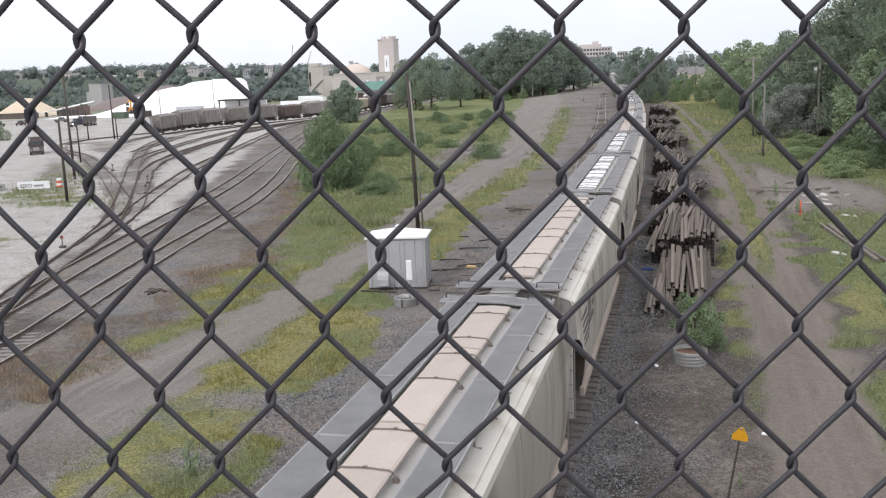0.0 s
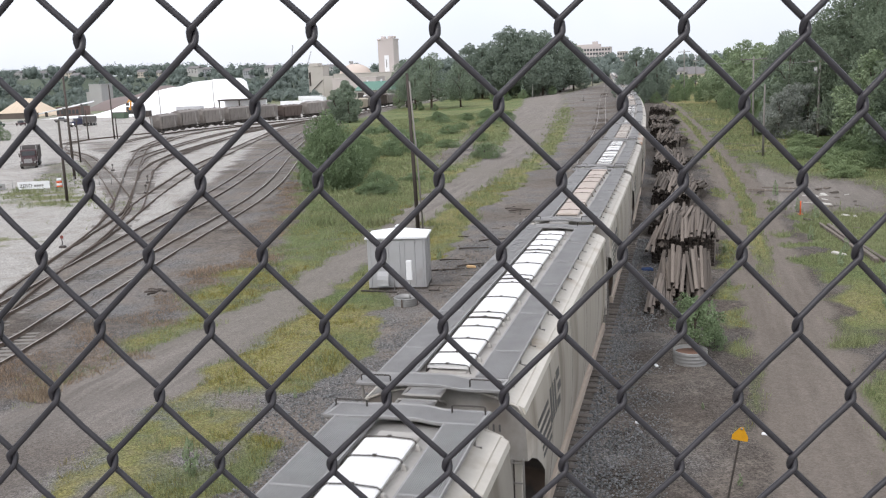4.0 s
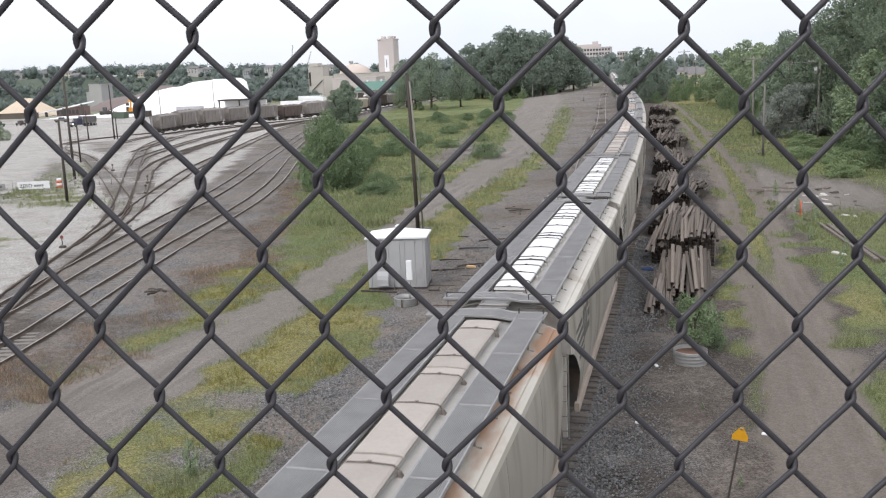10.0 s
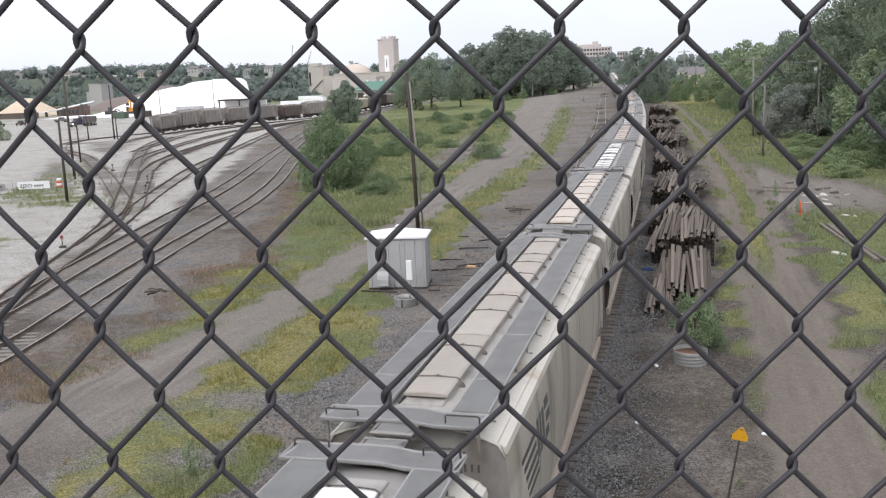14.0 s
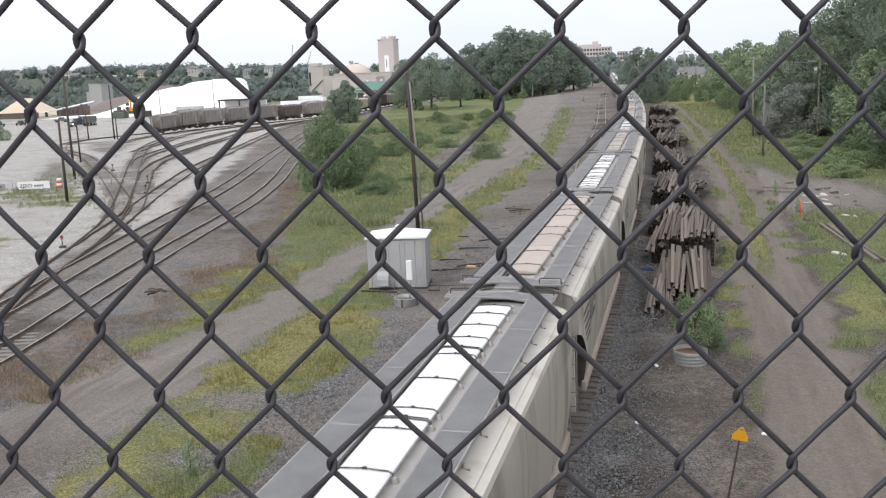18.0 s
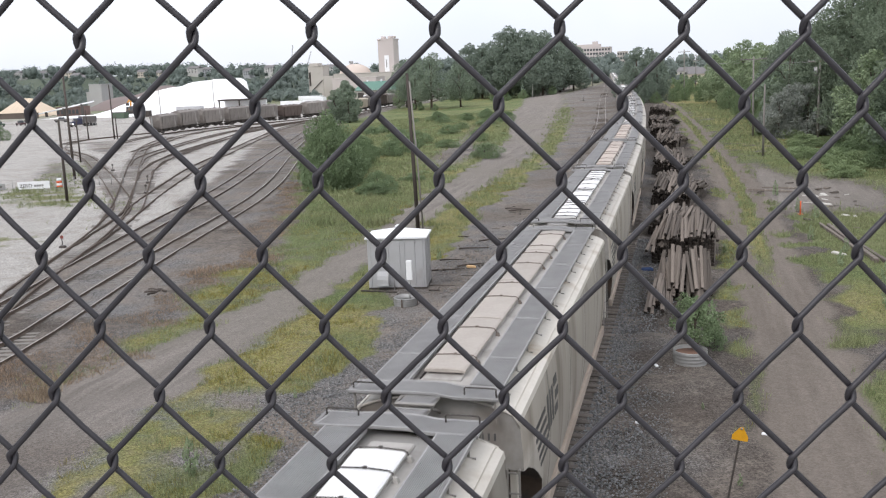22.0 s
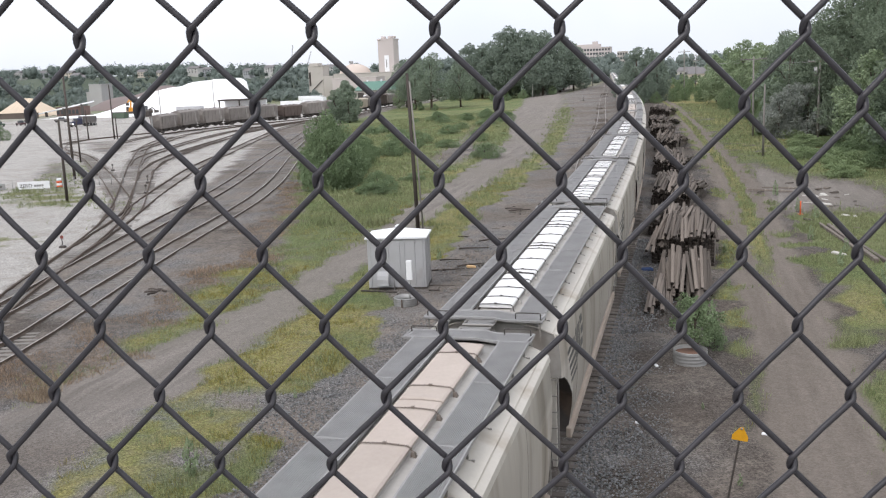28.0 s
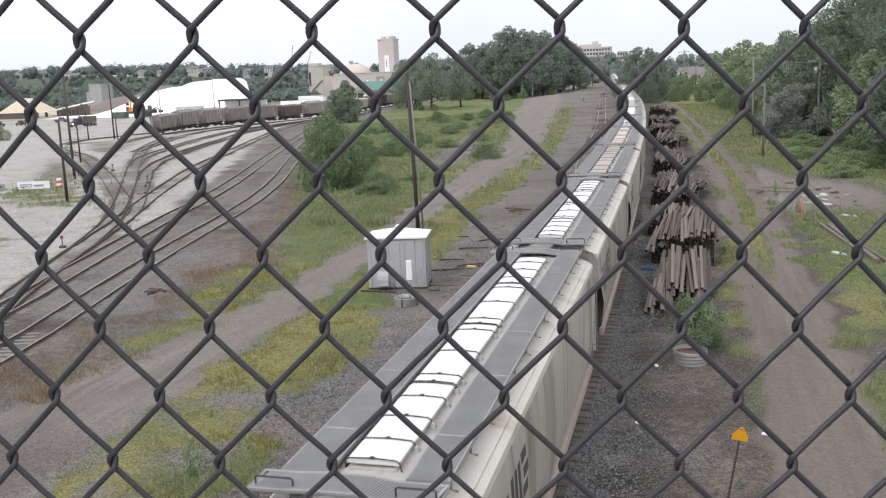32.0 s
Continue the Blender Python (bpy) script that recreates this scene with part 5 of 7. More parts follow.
# ---- poles ----
def pole(x, y, top, r, m, label, arms=(), lean=0.0, lamp=False):
    z = gz(x, y)
    p = thing("utility_pole", None, None, label, "utility pole", "poles", at=pose(x, y, z - 0.1, 0, lean, 0))
    h = top - z + 0.1
    part("pole_shaft", Shape().tube([(0, 0, 0), (0, 0, h * 0.5), (0, 0, h)], r, 9, r2=r * 0.65), m, p)
    for az, aw in arms:
        part("cross_arm", Shape().slab(-aw / 2, -0.06, h - az - 0.07, aw / 2, 0.06, h - az + 0.07, 0.02), m, p)
        ins = None
        for k in (-0.92, -0.5, 0.5, 0.92):
            if ins is None:
                ins = part("insulator", Shape().tube([(0, 0, h - az + 0.06), (0, 0, h - az + 0.22)], 0.05, 6), GALV, p, at=pose(k * aw / 2, 0, 0))
            else:
                again(ins, pose(k * aw / 2, 0, 0))
    if lamp:
        part("lamp_arm", Shape().tube([(0, 0, h - 0.25), (-0.6, 0.1, h - 0.1), (-1.3, 0.2, h - 0.05)], 0.03, 6), GALV, p)
        part("lamp_head", Shape().slab(-1.75, 0.08, h - 0.16, -1.2, 0.32, h - 0.02, 0.04), GALV, p, "grey lamp head")
    return p


def build_poles():
    dark, grey = "dark weathered wooden utility pole by the yard", "grey weathered wooden utility pole in the scrub"
    a = pole(-18.15, 59.0, 10.3, 0.15, POLE_WOOD, "tall dark steel-strapped pole behind the relay hut", lean=-1.4, lamp=False)
    part("guy_strut", Shape().tube([(0.36, 0, 0), (0.30, 0, 5.0), (0.12, 0, 10.2)], 0.06, 7), GREY_WOOD, a, "paler pole strapped alongside")
    for x, y, t, r, l in ((-57.1, 72.5, 7.4, 0.15, 1.0), (-70.0, 90.7, 11.9, 0.17, 0.5), (-87.9, 115.7, 5.3, 0.14, 0.5), (-132.6, 178.3, 4.9, 0.16, 0), (-123.3, 174.8, 10.4, 0.18, 0), (-122.4, 174.6, 3.6, 0.16, 0), (-204.6, 322.1, 7.7, 0.2, 0), (-222, 360, 7.9, 0.2, 0), (-192.7, 344, 11.3, 0.2, 0)):
        pole(x, y, t, r, POLE_WOOD if y < 200 else GREY_WOOD, dark, lean=l)
    pole(7.8, 103.8, 7.4, 0.13, GREY_WOOD, grey)
    pole(8.4, 130.0, 10.35, 0.15, GREY_WOOD, "grey wooden utility pole with a wide cross-arm", ((0.35, 3.4),), lean=-0.8)
    p = pole(16.0, 125.3, 9.9, 0.17, GREY_WOOD, "grey wooden utility pole carrying a transformer", ((0.5, 3.0),))
    part("transformer", Shape().tube([(-0.45, 0, 8.0), (-0.45, 0, 9.2)], 0.26, 12), GALV, p, "grey pole-mounted transformer can")
    pole(-9.3, 257, 4.6, 0.16, GREY_WOOD, grey)
    pole(-1.4, 251, 12.9, 0.17, GREY_WOOD, "grey wooden utility pole with two cross-arms", ((0.6, 3.0), (2.2, 2.6)), lean=-0.4)
    pole(2.0, 330, 12.0, 0.17, GREY_WOOD, "grey wooden utility pole with two cross-arms", ((0.6, 3.0), (2.2, 2.6)))
    for x, y in ((-62.4, 372.5), (-63.5, 400.8)):
        pole(x, y, 7.3, 0.22, mat("pale_pole_paint", (0.5, 0.49, 0.46), (0.4, 0.39, 0.36), scale=2), "pale slim pole before the trees")
    # overhead wires, sagging from arm to arm
    def wire(p0, p1, sag):
        pts = [Vector(p0).lerp(Vector(p1), k / 14) - Vector((0, 0, sag * 4 * (k / 14) * (1 - k / 14))) for k in range(15)]
        thing("overhead_wire", Shape().tube(pts, 0.018, 4), GALV, "thin sagging overhead wire between poles", "cable", "overhead wires")
    for off in (-1.3, 1.3):
        wire((8.25 + off, 130, 10.1), (16.0 + off, 125.3, 9.6), 0.5)
        wire((16.0 + off, 125.3, 9.6), (30.0 + off, 78, 9.9), 1.2)
        wire((8.25 + off, 130, 10.1), (-1.4 + off, 251, 12.4), 1.8)


build_poles()


# ---- signals and switch stands ----
def signals():
    s = thing("dwarf_signal", None, None, "dark signal head on a short mast beside the track", "railway signal", at=pose(-46.9, 460, -0.9))
    part("mast", Shape().tube([(0, 0, 0), (0, 0, 5.2)], 0.12, 8), DARK_STEEL, s)
    part("signal_head", Shape().slab(-0.5, -0.2, 4.4, 0.5, 0.2, 6.4, 0.1), DARK_STEEL, s)
    g = thing("signal_mast", None, None, "grey lattice signal mast beside the train", "railway signal", at=pose(-25.6, 400, -0.35))
    for x in (-0.8, 0.8):
        part("mast_leg", Shape().slab(x - 0.12, -0.12, 0, x + 0.12, 0.12, 7.0, 0.02), GALV, g)
    for z in (1.5, 3.2, 4.9, 6.6):
        part("cross_brace", Shape().box(-0.8, -0.06, z - 0.12, 0.8, 0.06, z + 0.12), GALV, g)
    for x, y, m in ((-40.9, 50.9, RED), (-71.4, 100.1, DARK_STEEL), (-56.9, 85.7, DARK_STEEL), (-51.9, 77.7, DARK_STEEL), (-30.5, 273, DARK_STEEL)):
        w = thing("switch_stand", None, None, "low dark switch stand with a red target" if m is RED else "low dark switch stand beside the rails", "switch stand", "switch stands", at=pose(x, y, gz(x, y) - 0.03))
        part("stand_body", Shape().slab(-0.22, -0.16, 0, 0.22, 0.16, 0.24, 0.05), DARK_STEEL, w)
        part("target_rod", Shape().tube([(0, 0, 0.3), (0, 0, 0.95)], 0.03, 6), DARK_STEEL, w)
        part("tie_plate", Shape().slab(-1.1, -0.14, 0, 0.9, 0.14, 0.06, 0.01), TIE, w)
        part("target", Shape().slab(-0.12, -0.02, 0.72, 0.12, 0.02, 0.92, 0.01), m, w)


signals()
# ---- trees, bushes and grass ----
def sprays(centres, size, seed, flat=0.0):
    """Small bent leaf sprays at given centres; every spray is a five-cornered fold."""
    rng = np.random.RandomState(seed)
    c = np.asarray(centres, float)
    n = len(c)
    d = rng.normal(size=(n, 3))
    d[:, 2] = np.abs(d[:, 2]) + flat
    d /= np.linalg.norm(d, axis=1)[:, None]
    t = np.cross(d, rng.normal(size=(n, 3)))
    t /= np.linalg.norm(t, axis=1)[:, None]
    b = np.cross(d, t)
    s = (size * rng.uniform(0.55, 1.35, n))[:, None]
    e = rng.uniform(0.6, 1.1, (n, 4))
    v = np.stack([c + t * s * e[:, :1] * 0.9, c + b * s * e[:, 1:2] * 0.55 - d * s * 0.15, c - t * s * e[:, 2:3] * 0.9, c - b * s * e[:, 3:4] * 0.55 - d * s * 0.15], 1).reshape(-1, 3)
    k = np.arange(n)[:, None] * 4
    f = np.concatenate([k + np.array([0, 1, 2]), k + np.array([0, 2, 3])])
    return v, f


def raw_mesh(name, v, f, m):
    me = bpy.data.meshes.new(name)
    v, f = np.asarray(v, np.float32), np.asarray(f, np.int32)
    me.vertices.add(len(v))
    me.vertices.foreach_set("co", v.ravel())
    me.loops.add(f.size)
    me.loops.foreach_set("vertex_index", f.ravel())
    me.polygons.add(len(f))
    me.polygons.foreach_set("loop_start", np.arange(0, f.size, 3, dtype=np.int32))
    me.materials.append(m)
    me.update(calc_edges=True)
    me.validate()
    return me


def crown_points(lobes, count, seed, shell=0.55):
    """Points in and near the skin of several uneven lobes (x, y, z, rx, rz)."""
    rng = np.random.RandomState(seed)
    w = np.array([l[3] ** 2 for l in lobes])
    pick = rng.choice(len(lobes), count, p=w / w.sum())
    d = rng.normal(size=(count, 3))
    d /= np.linalg.norm(d, axis=1)[:, None]
    r = shell + (1 - shell) * rng.uniform(0, 1, count) ** 0.6
    bump = 1 + 0.16 * np.sin(d[:, 0] * 7 + pick) * np.sin(d[:, 1] * 6 + 2 * pick) + 0.1 * np.sin(d[:, 2] * 11 + pick)
    L = np.array(lobes)[pick]
    p = L[:, :3] + d * (r * bump)[:, None] * np.stack([L[:, 3], L[:, 3], L[:, 4]], 1)
    return p


def tree(name, h, spread, m, label, seed, leaves=2600, size=0.5, base=0.22, lobes=11):
    rnd = random.Random(seed)
    t = thing(name, None, None, label, "tree" if "bush" not in name and "shrub" not in name else "bush")
    trunk = Shape()
    r = 0.022 * h
    lean = rnd.uniform(-0.03, 0.03) * h
    top = (lean, rnd.uniform(-0.02, 0.02) * h, h * 0.75)
    trunk.tube([(0, 0, -0.2), (lean * 0.2, 0, h * 0.2), (lean * 0.6, 0.02 * h, h * 0.45), top], r, 8, r2=r * 0.3)
    L = []
    for i in range(lobes):
        a = i * 2.4 + rnd.uniform(-0.4, 0.4)
        k = (i + 0.5) / lobes
        z = h * (base + (0.93 - base) * k)
        out = spread * (0.62 * math.sin(math.pi * min(0.98, 0.18 + 0.82 * k)) + 0.08) * rnd.uniform(0.6, 1.1)
        rx = spread * rnd.uniform(0.34, 0.52) * (1.05 - 0.5 * k)
        x, y = lean * k + out * math.cos(a), out * math.sin(a)
        z = min(z, h - rx * 0.8)
        L.append((x, y, z, rx, rx * rnd.uniform(0.7, 0.95)))
        if i % 2 == 0:
            trunk.tube([(lean * k * 0.6, 0, h * (0.12 + 0.5 * k)), (x * 0.5, y * 0.5, z - rx * 0.6), (x, y, z)], r * 0.4, 5, r2=r * 0.1)
    part("trunk", trunk, BARK, t)
    v, f = sprays(crown_points(L, leaves, seed), size, seed + 1)
    o = new("crown", raw_mesh("crown", v, f, m))
    o.parent = t
    return t


def put(proto, x, y, s=1.0, yaw=0.0, sz=None, z=None):
    return copy_thing(proto, Matrix.Translation((x, y, gz(x, y) if z is None else z)) @ Matrix.Rotation(radians(yaw), 4, "Z") @ Matrix.Diagonal((s, s, sz or s, 1)))


def place(proto, spots):
    """Uses the first tree at the first spot and copies of it at the rest."""
    rnd = random.Random(len(spots))
    first = True
    for x, y, s, *more in spots:
        sz = s * (more[0] if more else rnd.uniform(0.92, 1.08))
        m = Matrix.Translation((x, y, gz(x, y))) @ Matrix.Rotation(radians(rnd.uniform(0, 360)), 4, "Z") @ Matrix.Diagonal((s, s, sz, 1))
        if first:
            proto.matrix_basis = m
            first = False
        else:
            copy_thing(proto, m)


def build_trees():
    oak = tree("broadleaf_tree", 20, 9.5, LEAF_DARK, "large dense dark-green broadleaf tree beyond the sidings", 21, 18000, 0.36, base=0.14, lobes=16)
    place(oak, [(-88, 392, 1.18), (-76, 386, 1.25), (-66, 384, 1.12), (-59, 378, 1.08), (-55, 402, 1.02), (-52, 425, 0.95), (-96, 405, 0.95), (-70, 425, 1.15), (-60, 450, 1.0), (-83, 430, 1.1)])
    airy = tree("broadleaf_tree", 20, 7.5, LEAF_MID, "tall airy green tree with gaps in its crown", 22, 12000, 0.27, base=0.22, lobes=14)
    place(airy, [(-84.5, 297, 1.0), (-93, 306, 0.95), (-101, 322, 0.92), (-78, 312, 0.85), (15.0, 148, 0.78), (19.5, 160, 0.82), (26, 142, 0.95)])
    edge = tree("broadleaf_tree", 20, 7.5, LEAF_WOOD, "tall dark-green tree at the edge of the wood", 32, 26000, 0.19, base=0.18, lobes=15)
    place(edge, [(20.5, 117, 0.9), (22, 108, 0.98), (27, 100, 1.05), (20, 130, 0.85), (32, 118, 1.05), (23.5, 96, 0.9), (22.6, 130, 1.15), (24.5, 115, 1.12), (18.6, 140, 0.92), (19.6, 128, 1.08)])
    wood = tree("broadleaf_tree", 16, 6.5, LEAF_WOOD, "dense dark-green tree at the edge of the wood", 23, 26000, 0.19, base=0.08, lobes=15)
    place(wood, [(21, 92, 1.0), (26, 86, 1.05), (24, 98, 0.95), (30, 92, 1.15), (24, 120, 1.05), (34, 104, 1.2), (18.5, 139, 0.92), (23, 150, 1.0), (38, 128, 1.2), (28, 165, 1.05), (17, 176, 0.9), (23, 186, 1.0), (34, 190, 1.1), (42, 150, 1.2), (26.5, 104, 1.32), (45, 110, 1.25), (40, 90, 1.2)])
    mid = tree("broadleaf_tree", 16, 6.5, LEAF_DARK, "dark-green tree standing alone beyond the bend", 33, 16000, 0.25, base=0.08, lobes=15)
    place(mid, [(-13.5, 244, 0.9), (-8.5, 252, 0.78), (-11, 262, 0.95), (-16.5, 268, 0.8), (-10, 285, 0.85)])
    light = tree("broadleaf_tree", 14, 5.0, LEAF_LIGHT, "light-green feathery tree behind the scrub", 24, 9000, 0.24, base=0.12, lobes=14)
    place(light, [(8.8, 222, 1.0), (11.5, 214, 1.08), (14, 205, 1.1), (15.5, 195, 1.05), (10.5, 232, 0.95), (17, 188, 1.0), (13.5, 178, 0.95), (6.5, 236, 0.85), (17.5, 168, 1.0), (20, 200, 1.15), (-102, 316, 0.5), (18.5, 104, 0.8), (19.5, 100, 0.72)])
    grey = tree("shrub", 7.5, 3.6, LEAF_GREY, "silvery-grey leaved shrub in front of the wood", 25, 6500, 0.19, base=0.05, lobes=12)
    place(grey, [(11.4, 127, 0.8), (12.8, 129, 0.95), (15.0, 128, 1.25), (10.6, 131, 0.75), (17.0, 132, 1.1), (13.8, 133, 1.2)])
    bush = tree("shrub", 5.2, 3.6, LEAF_BUSH, "dense green shrub at the edge of the scrub", 26, 12000, 0.115, base=0.02, lobes=12)
    rnd = random.Random(31)
    thicket = []
    for i in range(54):
        y, k = 80 + 36 * rnd.random() ** 1.4, rnd.random()
        left, right = -33.6 - 0.44 * (y - 80), -31.6 - 0.24 * (y - 80)
        tall = (1.4 - 0.8 * k) * (1 if y < 94 else 0.72)
        thicket.append((left + (right - left) * k, y, max(0.2, rnd.uniform(0.52, 0.84) * tall), rnd.uniform(1.0, 1.4)))
    scrub = tree("shrub", 4.6, 3.4, LEAF_SCRUB, "loose light-green shrub in the long grass", 34, 7000, 0.15, base=0.02, lobes=13)
    low = []
    for i in range(170):
        x, y = rnd.uniform(-62, -22), rnd.uniform(70, 205)
        if float(cover(np.array([x]), np.array([y]))[0][0]) > 0.6:
            (low if i % 3 else thicket).append((x, y, rnd.uniform(0.3, 0.85), rnd.uniform(0.3, 0.6)))
    for i in range(34):
        y = rnd.uniform(84, 135)
        low.append((rnd.uniform(12.0, 17.5) - 0.05 * (y - 90), y, rnd.uniform(0.5, 1.35), rnd.uniform(0.8, 1.3)))
    place(scrub, low)
    place(bush, thicket + [
                 (17.5, 106, 0.8), (17.5, 99, 0.85), (18.5, 93, 0.9), (11.5, 150, 0.7), (12.4, 158, 0.8), (10.5, 166, 0.75), (13.5, 170, 0.9), (9.2, 180, 0.7), (10.5, 190, 0.8), (8.0, 200, 0.8), (11.0, 200, 0.95), (20, 86, 0.95), (22.5, 80, 1.0),
                 (-12.5, 232, 0.5), (-8, 238, 0.55), (-4, 244, 0.6), (-1, 250, 0.6), (2.5, 240, 0.55), (-3, 262, 0.8), (4, 268, 0.9), (0, 285, 0.8), (6, 292, 1.0), (-5, 300, 0.9), (2, 312, 1.0), (8, 255, 0.9), (-2, 330, 1.0), (7, 335, 1.1), (-99, 330, 0.6), (-92, 300, 0.4), (-88, 296, 0.4), (-82, 292, 0.4), (-76, 360, 0.9), (-70, 355, 0.7), (-64, 360, 0.7), (-90, 375, 0.9), (-100, 390, 1.0), (-54, 372, 0.7), (-166, 187.5, 1.0), (-168, 183, 1.2)])
    vine = tree("broadleaf_tree", 9.5, 3.4, LEAF_MID, "small rounded tree overgrown by creepers", 27, 8000, 0.2, base=0.06, lobes=13)
    place(vine, [(-86.5, 224, 1.2), (-89.5, 230, 1.05), (-84, 218, 0.85), (-87.5, 217, 0.75)])
    yng = tree("shrub", 2.35, 0.95, LEAF_BUSH, "young leafy sapling growing from a corrugated ring", 28, 1600, 0.085, base=0.22, lobes=11)
    yng.matrix_basis = pose(0.30, 32.75, -0.1) @ Matrix.Scale(0.9, 4)
    place(tree("shrub", 2.0, 1.0, LEAF_BUSH, "green sapling beside the sleeper pile", 29, 1400, 0.08, base=0.05, lobes=10), [(0.75, 35.0, 0.9), (-0.1, 38.6, 0.62), (0.35, 38.0, 0.6), (1.0, 34.0, 0.6)])
    place(tree("shrub", 1.0, 0.55, LEAF_LIGHT, "knee-high green weed clump in the gravel", 30, 380, 0.09, base=0.02, lobes=8), [(-13.3, 20.6, 0.42, 2.6), (-13.7, 21.6, 0.3), (-14.9, 24.6, 0.28), (-15.7, 26.6, 0.25), (-12.9, 26.7, 0.3), (-14.8, 27.0, 0.22), (1.35, 22.5, 0.3), (0.5, 27.7, 0.22), (8.4, 52.5, 0.8), (8.9, 44.6, 1.1), (7.6, 49.0, 0.8), (8.2, 40.7, 1.0), (7.0, 56.0, 0.8), (7.4, 66.5, 0.9), (8.2, 63.4, 0.9), (-13.6, 44.4, 0.6), (-13.9, 49.0, 0.6), (6.6, 74.5, 1.1), (1.9, 44, 0.45), (2.0, 52, 0.5)])


build_trees()


def grass_field(name, count, box, want, m, label, height, seed, near=0.0, only=None):
    """Blades of grass wherever the ground cover asks for them."""
    rng = np.random.RandomState(seed)
    x = rng.uniform(box[0], box[1], count * 4)
    y = box[2] + (box[3] - box[2]) * rng.uniform(0, 1, count * 4) ** (1 + near)
    g, dry, road, pale, earth, rut = cover(x, y)
    share = want(g, dry) if only is None else want(g, dry) * only(x, y)
    keep = rng.uniform(0, 1, len(x)) < share
    x, y = x[keep][:count], y[keep][:count]
    n = len(x)
    blades = 5
    X = np.repeat(x, blades) + rng.normal(0, 0.07, n * blades)
    Y = np.repeat(y, blades) + rng.normal(0, 0.07, n * blades)
    far = np.clip(np.hypot(X, Y) / 45, 0.8, 4)
    H = height * rng.uniform(0.4, 1.3, n * blades) * np.repeat(0.6 + 0.5 * lumps(x, y, 5, seed) ** 2, blades)
    Wd = 0.014 * far
    a = rng.uniform(0, 6.28, n * blades)
    b = rng.uniform(0, 6.28, n * blades)
    ln = H * rng.uniform(0.1, 0.6, n * blades)
    Z = ground_z(X, Y) - 0.04
    v = np.stack([np.stack([X - Wd * np.cos(a), Y - Wd * np.sin(a), Z], -1), np.stack([X + Wd * np.cos(a), Y + Wd * np.sin(a), Z], -1), np.stack([X + ln * np.cos(b), Y + ln * np.sin(b), Z + H], -1)], 1).reshape(-1, 3)
    f = np.arange(len(v)).reshape(-1, 3)
    ob = new(name, raw_mesh(name, v, f, m))
    return tagged(ob, label, "grass", kind="stuff")


def build_grass():
    grass_field("dry_grass", 32000, (-36, 3.5, 16, 84), lambda g, d: np.clip(g, 0, 1) * np.clip(d * 1.3 - 0.1, 0, 1), GRASS_DRY, "short yellowing grass beside the gravel road", 0.16, 41, 0.5)
    grass_field("green_grass", 30000, (-36, 12, 16, 80), lambda g, d: g * np.clip(1.1 - d, 0.1, 1), GRASS, "rough green grass between road and tracks", 0.24, 42, 0.6)
    grass_field("meadow_grass", 40000, (-75, 24, 60, 230), lambda g, d: g, GRASS, "long green meadow grass and weeds", 0.42, 43, 0.5)
    fringe = lambda x, y: band(x - meadow_edge(y) + 1.2 * lumps(x, y, 9.0, 1), -np.interp(y, [26, 40, 70], [3.4, 2.6, 2.2]), 0.6, 0.8) * (0.75 + 0.4 * lumps(x, y, 3.2, 2))
    grass_field("dead_grass", 17000, (-40, -20.5, 25, 85), lambda g, d: 1 - 0.9 * g, GRASS_DEAD, "thin reddish-brown dead grass at the edge of the ballast", 0.17, 45, 0.4, fringe)
    grass_field("yard_weeds", 9000, (-92, -38, 40, 125), lambda g, d: g, GRASS, "patchy weeds on pale stone", 0.16, 44)


build_grass()


def build_stones():
    """Loose crushed stones on the ballast beside the main line."""
    rng = np.random.RandomState(51)
    n = 26000
    x = np.concatenate([rng.uniform(-13.5, -6.2, n // 2), -2.9 + 2.5 * rng.uniform(0, 1, n // 2) ** 1.6])
    y = 17 + 38 * rng.uniform(0, 1, n) ** 1.6
    g, dry, road, pale, earth, rut = cover(x, y)
    keep = (g < 0.35) & (road < 0.5) & (rut < 0.5)
    x, y = x[keep], y[keep]
    n = len(x)
    s = rng.uniform(0.02, 0.05, n) * np.where(x > -1.2, 0.7, 1.0)
    o = np.array([(1, 0, 0), (-1, 0, 0), (0, 1, 0), (0, -1, 0), (0, 0, 0.8), (0, 0, -0.8)], float)
    v = o[None] * s[:, None, None] * rng.uniform(0.6, 1.4, (n, 6, 1))
    a = rng.uniform(0, 6.28, n)
    c, q = np.cos(a)[:, None], np.sin(a)[:, None]
    vx, vy = v[..., 0] * c - v[..., 1] * q, v[..., 0] * q + v[..., 1] * c
    rise = 1 - smooth_step(1.5, 3.0, np.abs(x + 4.36))
    z = ground_z(x, y) * (1 - rise) + rise * -0.215
    v = np.stack([vx + x[:, None], vy + y[:, None], v[..., 2] + z[:, None] + 0.02], -1).reshape(-1, 3)
    tri = np.array([(0, 2, 4), (2, 1, 4), (1, 3, 4), (3, 0, 4), (2, 0, 5), (1, 2, 5), (3, 1, 5), (0, 3, 5)])
    f = (np.arange(n)[:, None, None] * 6 + tri[None]).reshape(-1, 3)
    tagged(new("ballast_stones", raw_mesh("ballast_stones", v, f, STONE)), "loose grey crushed stones beside the track", "ballast", kind="stuff")


build_stones()
